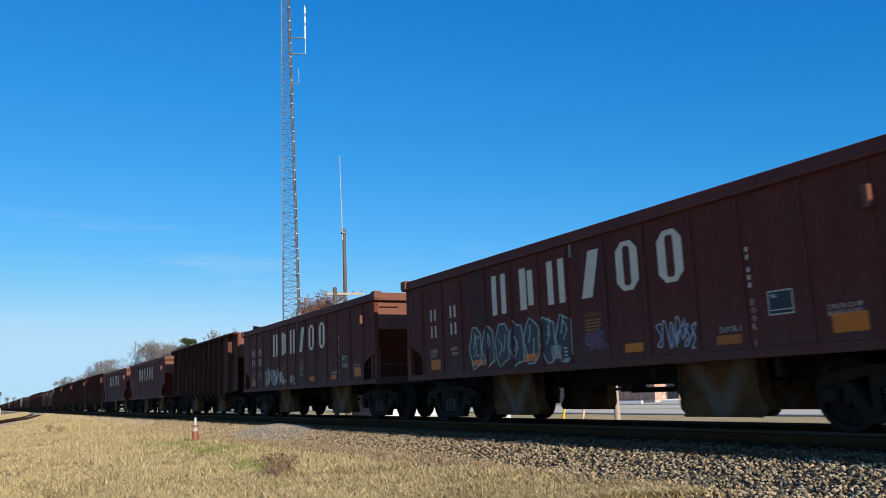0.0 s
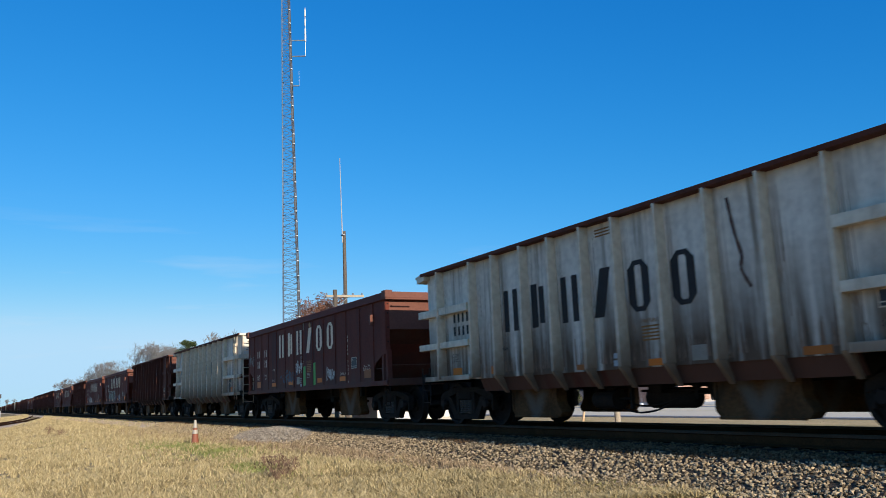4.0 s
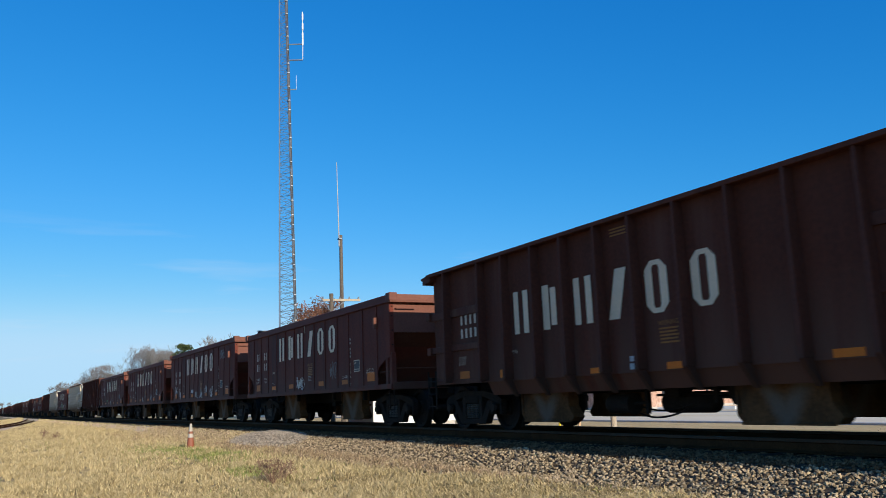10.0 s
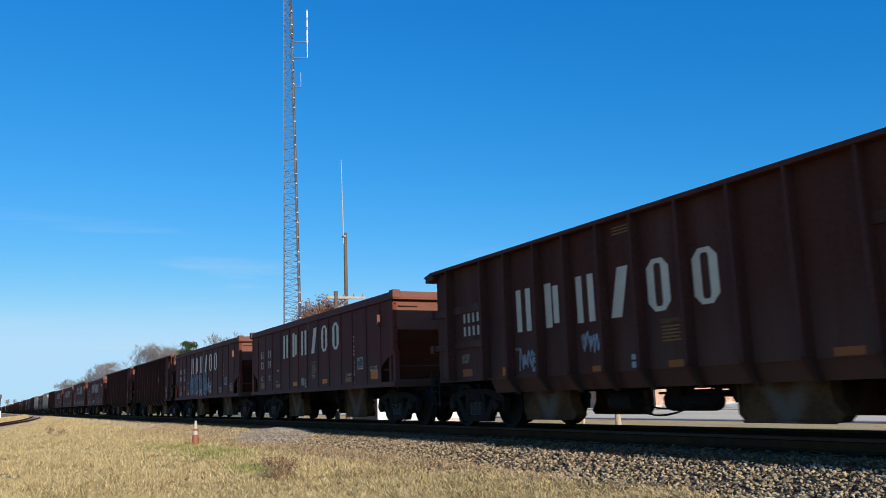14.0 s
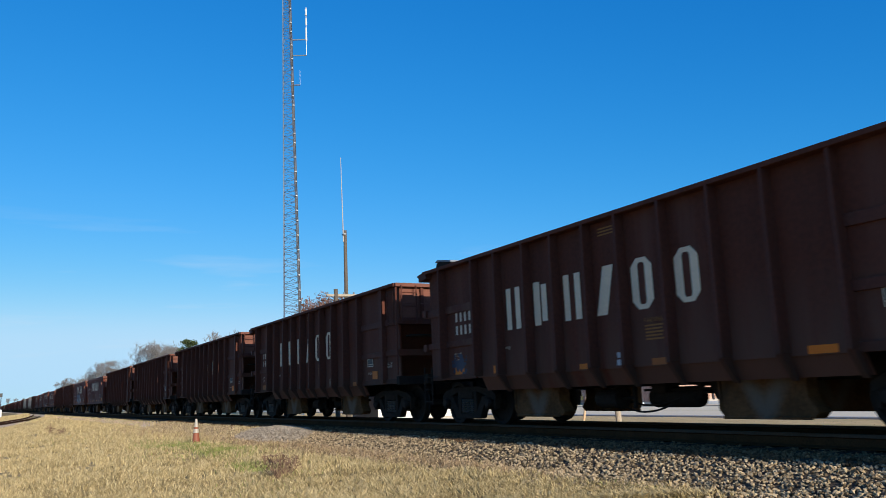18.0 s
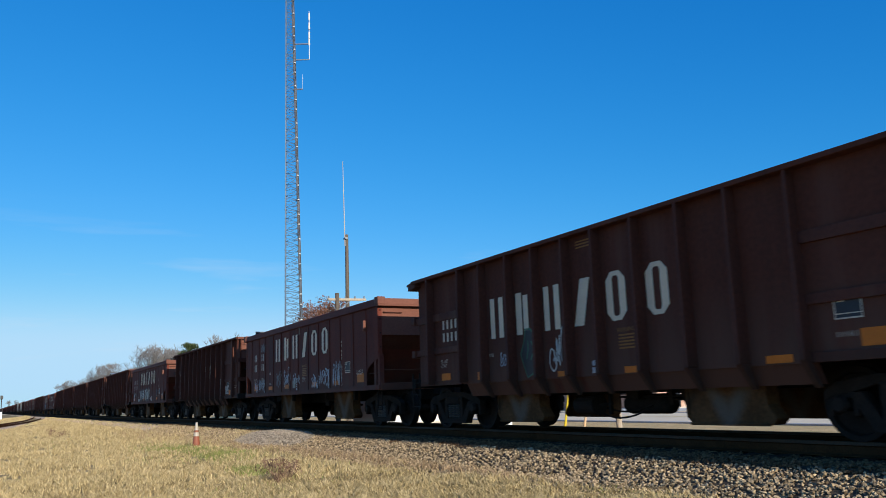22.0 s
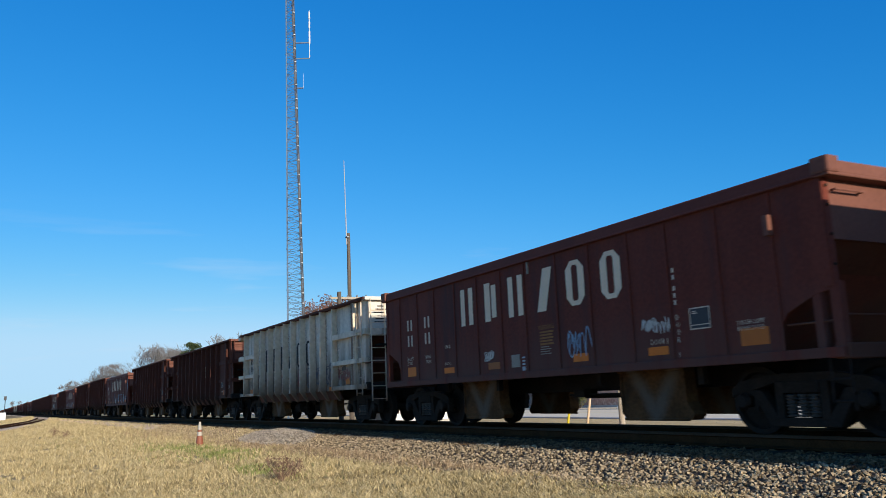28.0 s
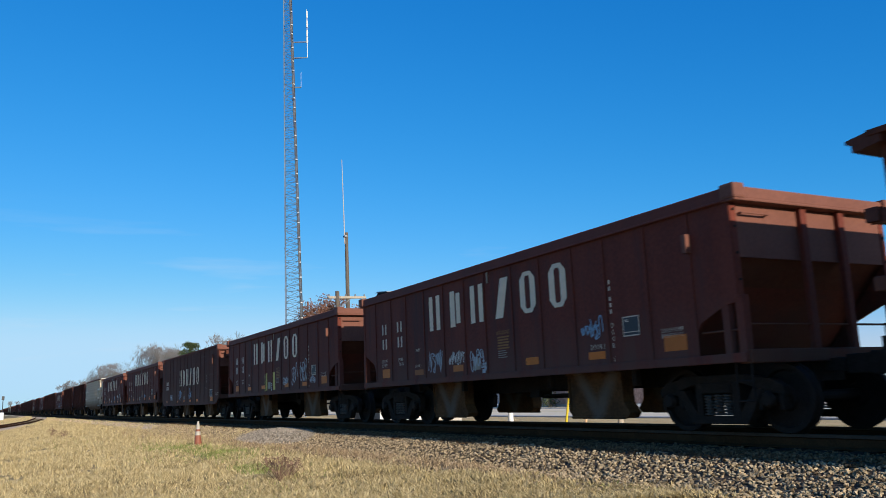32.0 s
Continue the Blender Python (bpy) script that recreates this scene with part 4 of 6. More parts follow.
def air_gear(car):
    """Air brake gear that hangs between the chutes of the ribbed cars."""
    def tank():
        prof = [(0.0, -0.56), (0.09, -0.55), (0.15, -0.50), (0.165, -0.44), (0.165, 0.44), (0.15, 0.50), (0.09, 0.55), (0.0, 0.56)]
        return Geo().lathe(prof, "x", 18).mesh("air_reservoir", UNDER, smooth=True)

    def cylinder():
        g = Geo().lathe([(0.0, -0.30), (0.13, -0.30), (0.15, -0.26), (0.15, 0.22), (0.17, 0.22), (0.17, 0.28), (0.0, 0.28)], "x", 16)
        g.tube((0.28, 0, 0), (0.62, 0, 0.02), 0.025)
        g.box(0.55, 0.60, -0.03, 0.03, -0.16, 0.22)
        return g.mesh("brake_cylinder", UNDER)

    def hose():
        g = Geo()
        for z0, sag, y in ((0.40, 0.14, -0.75), (0.46, 0.10, -0.62)):
            p = [(5.55 + 1.35 * i / 10 - HALF, y + 0.02 * math.sin(i), z0 - sag * math.sin(math.pi * i / 10)) for i in range(11)]
            for a, b in zip(p, p[1:]):
                g.tube(a, b, 0.016, n=6, caps=False)
        return g.mesh("brake_hose", UNDER)

    def lever():
        g = Geo().tube((7.2 - HALF, -0.6, 0.55), (8.25 - HALF, -0.6, 0.52), 0.018, n=6).tube((7.2 - HALF, -0.6, 0.66), (7.8 - HALF, -0.6, 0.64), 0.014, n=6)
        g.prism(S([(7.95, 0.66), (7.98, 0.42), (8.12, 0.38), (8.25, 0.46), (8.22, 0.66)]), -0.72, -0.50)
        g.box(7.28 - HALF, 7.36 - HALF, -0.64, -0.56, 0.46, 0.70)
        return g.mesh("brake_lever", UNDER)
    part("air_reservoir", cached("tank", tank), car, (6.66 - HALF, -0.45, 0.48))
    part("brake_cylinder", cached("bcyl", cylinder), car, (5.55 - HALF, -0.85, 0.48))
    part("brake_hose", cached("hose", hose), car)
    part("brake_lever", cached("lever", lever), car)


def streak_mesh():
    """Thin stains that run down the white panels beside each post and up from the sill."""
    random.seed(31)
    g = Geo()
    for s in RIBS_R[:11]:
        for side, n in ((1, 7), (-1, 4)):
            for i in range(n):
                x = s - HALF + side * (0.035 + 0.022 * i + random.uniform(0, 0.012))
                w, top = random.uniform(0.006, 0.018), random.choice((1.0 + random.uniform(0.3, 1.2), 3.2 - random.uniform(0, 0.5)))
                z0 = 1.0 if top < 2.4 else random.uniform(1.0, 2.2)
                g.flat([(x - w / 2, z0), (x + w / 2, z0), (x + w / 5, top), (x - w / 5, top)], -1.4718)
    for _ in range(170):
        x, w, h = random.uniform(0.4, 12.7) - HALF, random.uniform(0.01, 0.05), random.uniform(0.1, 0.55)
        g.flat([(x - w / 2, 1.05), (x + w / 2, 1.05), (x + w / 6, 1.05 + h), (x - w / 6, 1.05 + h)], -1.4722)
    return g.mesh("rust_streaks", RUSTY)


def ribbed_car(k, white=False, name="hopper_car"):
    pan, pst, end = (WHITE, CREAM, WHITE_END) if white else (DULL, DULL_POST, BROWN_END)
    w = "w" if white else "b"
    car = thing(name, "rust-streaked white ribbed ballast hopper car on the rails" if white else "dull brown ribbed ballast hopper car on the rails", "hopper car", group="cars of the ballast train")
    side = cached("side_r" + w, lambda: Geo().prism(S([(0.30, 3.32), (0.30, 1.05), (2.2, 0.95), (10.6, 0.95), (12.90, 1.05), (12.90, 3.32)]), -1.47, -1.43).mesh("side_panel", pan))
    chord = cached("chord_r" + w, lambda: Geo().box(0.25 - HALF, 12.95 - HALF, -1.64, -1.44, 3.29, 3.36).mesh("top_chord", DULL, 0.008))
    for a in (0, 180):
        m0 = pose(0, 0, 0, 0, 0, a) if a == 0 else Matrix.Diagonal((1, -1, 1, 1))
        part("side_panel", side, car, m=m0)
        part("lower_sheet", cached("lower_sheet", lambda: Geo().prism_x([(-1.46, 1.0), (-1.32, 0.70), (-1.28, 0.70), (-1.42, 1.0)], 2.35 - HALF, 10.60 - HALF).mesh("lower_sheet", DULL)), car, m=m0, label="side sheet that slopes in under the car")
        part("top_chord", chord, car, m=m0)
        for i, s in enumerate(RIBS_R):
            foot = 1 < i < 11
            if i == 11:
                part("side_post", bx(s - 0.10, s + 0.06, -1.595, -1.46, 0.98, 3.30, RUSTY if white else pst), car, m=m0)
                part("post_edge", bx(s + 0.06, s + 0.085, -1.60, -1.46, 1.0, 3.28, pst), car, m=m0)
                continue
            part("side_post", cached(("post", w, foot, i == 10), lambda: post_mesh(pst, foot, 0.03 if i == 10 else 0.0)), car, m=m0 @ pose(s - HALF, 0, 0))
        for s0, s1, z0, z1 in ((0.08, 2.23, 2.34, 2.50), (0.08, 2.23, 1.63, 1.76), (10.51, 13.0, 2.37, 2.52), (10.51, 13.0, 1.63, 1.76), (0.3, 2.23, 0.95, 1.05), (10.51, 12.92, 0.95, 1.07)):
            part("belt_rail", bx(s0, s1, -1.62 if white else -1.51, -1.46, z0, z1, pst), car, m=m0)
        if white:
            part("side_ladder", cached("ladder_rw", lambda: ladder_mesh(0.78, 3.22, 0.38, 0.40, CREAM, -1.66)), car, m=m0 @ pose(12.48 - HALF, 0, 0), label="cream steel ladder")
        else:
            part("side_ladder", cached("ladder_rb", lambda: ladder_mesh(2.36, 3.18, 0.34, 0.38, DULL_POST, -1.58)), car, m=m0 @ pose(12.48 - HALF, 0, 0), label="short steel ladder")
            part("corner_stile", cached("corner_stile", lambda: Geo().tube((12.96 - HALF, -1.57, 1.15), (12.96 - HALF, -1.57, 3.32), 0.022, n=6).mesh("corner_stile", DULL_POST)), car, m=m0)
        part("step_ladder", cached("stepl" + w, lambda: ladder_mesh(0.45, 1.25, 0.34, 0.26, UNDER, -1.60)), car, m=m0 @ pose(0.16 - HALF, 0, 0))
    for a in (0, 180):
        part("end_sheet", cached("end_r" + w, lambda: Geo().box(12.84 - HALF, 12.89 - HALF, -1.45, 1.45, 2.36, 3.33).mesh("end_sheet", end)), car, m=pose(0, 0, 0, 0, 0, a) if a == 0 else pose(0.58, 0, 0, 0, 0, a))
        # same dark brown on every ribbed car, for grime and the recess's shade
        part("end_slope", cached("end_slope_r", lambda: Geo().prism(S([(12.88, 2.40), (12.84, 2.40), (11.50, 1.12), (11.55, 1.08)])[::-1], -1.44, 1.44).mesh("end_slope", DULL)), car, m=pose(0, 0, 0, 0, 0, a) if a == 0 else pose(0.58, 0, 0, 0, 0, a), label="grimy end slope sheet in a brown darkened for shade")
        for z0, z1 in ((2.36, 2.52), (1.60, 1.76), (0.92, 1.12)):
            part("end_beam", bx(12.84, 13.0, -1.56, 1.56, z0, z1, pst if z0 > 2 else DULL if z0 > 1 else UNDER), car, m=pose(0, 0, 0, 0, 0, a) if a == 0 else pose(0.44, 0, 0, 0, 0, a))
        for y in (-0.85, -0.1, 0.65):
            part("end_post", cached("endpost_r" + w, lambda: Geo().box(12.89 - HALF, 12.96 - HALF, -0.04, 0.04, 2.50, 3.33).mesh("end_post", pst, 0.008)), car, m=pose(0, y, 0) if a == 0 else pose(0.54, y, 0, 0, 0, a))
    part("end_flange", cached("tip" + w, lambda: tip_mesh(pst)), car)
    part("end_rim", bx(12.78, 13.02, -1.6, 1.6, 3.27, 3.36, end), car)
    part("end_ladder", cached("endladder" + w, lambda: ladder_mesh(0.62 if white else 2.40, 3.3, 0.4, 0.33, pst)), car, m=pose(13.05 - HALF, -1.46, 0, 0, 0, 90))
    part("hand_rail", cached("hrail" + w, lambda: Geo().tube((13.02 - HALF, -1.4, 2.86), (13.02 - HALF, -0.5, 2.86), 0.014, n=6).tube((13.02 - HALF, -0.5, 2.45), (13.02 - HALF, -0.5, 2.95), 0.014, n=6).mesh("hand_rail", end)), car)
    if k in (4, 26):
        part("hand_brake", cached("hbrake" + w, lambda: handwheel_mesh(end)), car, (13.22 - HALF, -0.1, 2.92), label="spoked hand brake wheel")
    if white:
        part("end_notice", cached("end_notice", lambda: Geo().add([q for i in range(6) for q in ((12.898 - HALF, -1.30 + 0.05 * (i % 3), 2.68 + 0.085 * i), (12.898 - HALF, -0.92 - 0.06 * (i % 2), 2.68 + 0.085 * i), (12.898 - HALF, -0.92 - 0.06 * (i % 2), 2.71 + 0.085 * i), (12.898 - HALF, -1.30 + 0.05 * (i % 3), 2.71 + 0.085 * i))], [(4 * i, 4 * i + 1, 4 * i + 2, 4 * i + 3) for i in range(6)]).mesh("end_notice", LETTER_K)), car, label="black painted notice lines")
    part("platform", bx(12.9, 13.22, -1.3, 1.3, 2.06, 2.10, UNDER), car)
    part("slope_sheet", cached("slopes", slopes), car)
    add_load(car, k)
    air_gear(car)
    if white:
        tagged(part("rust_streaks", cached("streaks", streak_mesh), car, label="brown rust streaks beside the posts"), kind="stuff")
    had = set(car.children)
    car_marks_r(car, -1.475, white, "14"[k % 2])
    for ob in set(car.children) - had:
        ob.location.x -= 0.07
    return car


def car_marks_r(car, y, white, door):
    ink, big = (LETTER_K, LETTER_K) if white else (MARK_W, LETTER_W)
    for i, s in enumerate(LETTERS_R):
        part("painted_block", cached(("blkr", i, white), lambda i=i: block_mesh(i, 0.46, 0.78, big)), car, (s - HALF, y, 1.785), label="black painted block" if white else "worn white painted block")
    mark_bars(car, [(1.50 + 0.18 * i, z) for z in (2.14, 1.87) for i in range(4)], y, ink, 0.080, 0.19)
    put_text(car, 1.38, 1.42, 0.11, "LD LMT\nLT WT", ink, y)
    put_text(car, 3.36, 1.44, 0.10, "MWB", ink, y)
    put_text(car, 11.0, 1.22, 0.09, "DOOR " + door, ink, y)
    put_text(car, 12.10, 1.42, 0.08, "2 INCH COMP\nBRAKE SHOES", ink, y)
    put_text(car, 7.22, 1.60, 0.10, "WARNING", FADED_Y, y)
    part("faded_notice", cached("faded_r", lambda: rects("faded_notice", [(7.24 - HALF, 7.62 - HALF - 0.03 * (i % 2), 1.54 - 0.05 * i, 1.565 - 0.05 * i) for i in range(5)], FADED_Y)), car, (0, y, 0))
    part("yellow_notice", cached("yellow_r", lambda: rects("yellow_notice", [(6.31 - HALF, 6.69 - HALF, 3.08 + 0.05 * i, 3.105 + 0.05 * i) for i in range(3)], FADED_Y)), car, (0, y, 0))
    for s0, s1, z0, z1 in ((1.40, 1.78, 0.98, 1.20), (2.92, 3.12, 1.02, 1.17), (5.61, 5.90, 0.98, 1.07), (7.33, 7.63, 0.97, 1.07), (9.98, 10.38, 0.97, 1.07), (11.30, 11.62, 1.1, 1.30)):
        part("reflector", bx(s0, s1, -0.004, 0.0, z0, z1, ORANGE, 0), car, (0, y + 0.002, 0), label="amber reflective sheet")
    if white or door == "4":
        part("data_label", bx(8.20, 8.48, -0.004, 0.0, 1.0, 1.21, LABEL, 0), car, (0, y + 0.002, 0), label="grey data label")
    part("sticker", cached("sticker_r", lambda: rects("sticker", [(6.55 - HALF, 6.66 - HALF, 1.0, 1.09), (6.56 - HALF, 6.65 - HALF, 1.12, 1.20)], PAINTS["pale"])), car, (0, y, 0))
    frame_square(car, 11.0, 11.36, 1.42, 1.70, y)


def seam_car(k):
    """The one car with flat, deeper sides and lengthwise seams."""
    car = thing("hopper_car", "flat-sided brown ballast hopper car with seams along its side", "hopper car", group="cars of the ballast train")
    side = cached("side_t", lambda: Geo().prism(S([(-0.42, 3.2), (-0.42, 1.0), (0.05, 0.74), (12.2, 0.74), (12.62, 0.98), (12.62, 3.2)]), -SIDE, -SIDE + 0.04).mesh("side_panel", DULL, 0.004))
    for m0 in (pose(0, 0, 0), Matrix.Diagonal((1, -1, 1, 1))):
        part("side_panel", side, car, m=m0)
        part("top_chord", bx(-0.48, 12.60, -1.64, -1.5, 3.16, 3.25, BROWN), car, m=m0)
        for z in (2.05, 2.62):
            part("seam", bx(-0.40, 12.60, -1.606, -1.60, z, z + 0.016, DULL_POST, 0), car, m=m0)
        part("side_sill", bx(0.1, 12.15, -1.62, -1.55, 0.70, 0.78, BROWN), car, m=m0)
        for s in RIBS_S[1:]:
            part("side_rib", cached("rib_t", lambda: Geo().box(-0.02, 0.02, -SIDE - 0.014, -SIDE, 0.78, 3.18).mesh("side_rib", DULL, 0.004)), car, m=m0 @ pose(s + 0.02 - HALF, 0, 0))
        for s, z in ((9.3, 2.86), (10.6, 1.98), (10.6, 1.52)):
            part("belt_rail", bx(s, s + 1.3, -1.612, -1.60, z, z + 0.035, DULL_POST), car, m=m0)
    part("lead_sheet", bx(-0.42, -0.38, -1.56, 1.56, 1.4, 3.2, DULL), car)
    part("slope_sheet", cached("slopes", slopes), car)
    end_s(car)
    add_load(car, k)
    part("bracket", bx(11.60, 11.635, -1.66, -1.60, 2.36, 2.90, BROWN_END), car)
    part("brake_box", bx(12.66, 12.92, -1.35, -0.75, 2.66, 2.98, DULL, 0.02), car, label="dark hand brake gear box")
    y = -SIDE - 0.005
    for i, s in enumerate(LETTERS_S):
        part("painted_block", cached(("blkt", i), lambda i=i: block_mesh(i, 0.46, 0.82, LETTER_W)), car, (4.42 + (s - 3.88) * 0.863 - HALF, y - 0.002, 1.66), label="worn white painted block")
    mark_bars(car, [(0.82 + 0.18 * i, z) for z in (1.80, 1.55) for i in range(4)], y, MARK_W, 0.09, 0.18)
    put_text(car, 10.33, 1.92, 0.115, "D\nO\nO\nR\n\n4", MARK_W, y)
    put_text(car, 12.14, 1.16, 0.09, "2 INCH COMP\nBRAKE SHOES", MARK_W, y)
    frame_square(car, 11.04, 11.50, 1.04, 1.36, y)
    part("faded_notice", cached("faded_t", lambda: rects("faded_notice", [(5.30 - HALF, 5.66 - HALF - 0.03 * (i % 2), 1.36 - 0.05 * i, 1.385 - 0.05 * i) for i in range(5)], FADED_Y)), car, (0, y, 0))
    part("data_label", bx(5.36, 5.64, -0.004, 0.0, 0.98, 1.16, LABEL, 0), car, (0, y + 0.002, 0), label="grey data label")
    for s0, s1, z0, z1 in ((0.85, 1.15, 0.86, 0.98), (3.70, 4.05, 0.86, 0.95), (5.30, 5.65, 0.86, 0.95), (6.75, 7.20, 0.86, 0.96), (8.30, 8.72, 0.86, 0.97), (11.15, 11.58, 0.84, 1.03)):
        part("reflector", bx(s0, s1, -0.004, 0.0, z0, z1, ORANGE, 0), car, (0, y + 0.002, 0), label="amber reflective sheet")
    return car


def far_car(k, kind):
    """Cars that stay far down the line: fewer parts."""
    white = kind == "W"
    car = thing("hopper_car", "distant white ribbed ballast hopper car" if white else "distant brown ballast hopper car", "hopper car", group="cars of the ballast train")
    if kind == "S":
        for a in (0, 180):
            part("side_panel", cached("side_s", side_panel_s), car, rz=a)
            part("top_chord", cached("chord_s", top_chord_s), car, rz=a)
            part("side_sill", bx(0.10, 12.56, -1.63, -1.55, 0.94, 1.06, BROWN), car, rz=a)
            part("end_sheet", CACHE["end_sheet_s"], car, rz=a)
            part("end_slope", CACHE["end_slope_s"], car, rz=a)
            part("end_chord", cached("end_chord_s", end_chord_s), car, rz=a)
        for s in RIBS_S:
            part("side_rib", CACHE["rib_s"], car, (s - HALF, 0, 0))
        if k > -12:
            for i, s in enumerate(LETTERS_S):
                part("painted_block", CACHE["blk", i, 0.47, 0.73, "w"], car, (s - HALF, -SIDE - 0.005, 2.07))
        part("bracket", bx(11.70, 11.78, -1.70, -1.60, 2.47, 2.73, BROWN_END), car)
    else:
        w = "w" if white else "b"
        for m0 in (pose(0, 0, 0), Matrix.Diagonal((1, -1, 1, 1))):
            part("side_panel", CACHE["side_r" + w], car, m=m0)
            part("top_chord", CACHE["chord_r" + w], car, m=m0)
        for i, s in enumerate(RIBS_R):
            part("side_post", CACHE["post", w, 1 < i < 11, i == 10], car, (s - HALF, 0, 0))
        for a in (0, 180):
            part("end_sheet", CACHE["end_r" + w], car, m=pose(0, 0, 0, 0, 0, a) if a == 0 else pose(0.58, 0, 0, 0, 0, a))
            part("end_slope", CACHE["end_slope_r"], car, m=pose(0, 0, 0, 0, 0, a) if a == 0 else pose(0.58, 0, 0, 0, 0, a))
        part("end_flange", CACHE["tip" + w], car)
    part("slope_sheet", cached("slopes", slopes), car)
    add_running_gear(car, far=True)
    return car


KINDS = "SRWSWRSSSSRRSSRRRRRSRSRRSRRWSSTSSR"       # cars 0 to 33, in the order in which they pass
AHEAD = "SRSSRRRRSSRRRSSRWRRSSRRSRWSRRSSRRSWRSRRSSRRSRRSS"   # cars -1, -2 and on
CARS, SPIN = {}, {}
for k in range(34):
    kind = KINDS[k]
    CARS[k] = smooth_car(k) if kind == "S" else seam_car(k) if kind == "T" else ribbed_car(k, kind == "W")
    SPIN[k] = []
    add_running_gear(CARS[k], spin=SPIN[k])
for i, kind in enumerate(AHEAD):
    k = -1 - i
    if k == -1:
        CARS[k] = smooth_car(k)
        add_running_gear(CARS[k])
    else:
        CARS[k] = far_car(k, kind)


# ---- spray paint on the cars ----
def ribbon(g, pts, w, y=0.0):
    """A flat stroke through the points, in x and z."""
    v = []
    for i, p in enumerate(pts):
        a, b = pts[max(0, i - 1)], pts[min(len(pts) - 1, i + 1)]
        dx, dz = b[0] - a[0], b[1] - a[1]
        n = math.hypot(dx, dz) or 1
        ww = w * (0.75 + 0.5 * random.random())
        v += [(p[0] - dz / n * ww / 2, y, p[1] + dx / n * ww / 2), (p[0] + dz / n * ww / 2, y, p[1] - dx / n * ww / 2)]
    g.add(v, [(2 * i, 2 * i + 1, 2 * i + 3, 2 * i + 2) for i in range(len(pts) - 1)])


def curve(pts, n=6):
    """Points along a smooth curve."""
    out = []
    for i in range(len(pts) - 1):
        p0, p1, p2, p3 = (pts[min(max(j, 0), len(pts) - 1)] for j in (i - 1, i, i + 1, i + 2))
        for s in range(n):
            t = s / n
            out.append(tuple(0.5 * (2 * p1[c] + (p2[c] - p0[c]) * t + (2 * p0[c] - 5 * p1[c] + 4 * p2[c] - p3[c]) * t * t + (3 * p1[c] - p0[c] - 3 * p2[c] + p3[c]) * t ** 3) for c in (0, 1)))
    return out + [pts[-1]]


SCRAWLS = (((0.5, 0.5), (0.75, 0.8), (0.2, 0.95), (0.0, 0.4), (0.5, 0.0), (1.0, 0.4), (0.75, 0.85)), ((0.0, 0.1), (0.3, 1.0), (0.5, 0.2), (0.9, 0.9)), ((0.0, 0.0), (0.2, 0.9), (0.6, 0.95), (0.9, 0.1)),
           ((0.9, 0.9), (0.2, 0.8), (0.8, 0.4), (0.1, 0.1), (0.6, 0.0)), ((0.1, 0.6), (0.4, 0.1), (0.7, 0.5), (0.35, 0.6), (0.6, 0.15), (1.0, 0.7)))


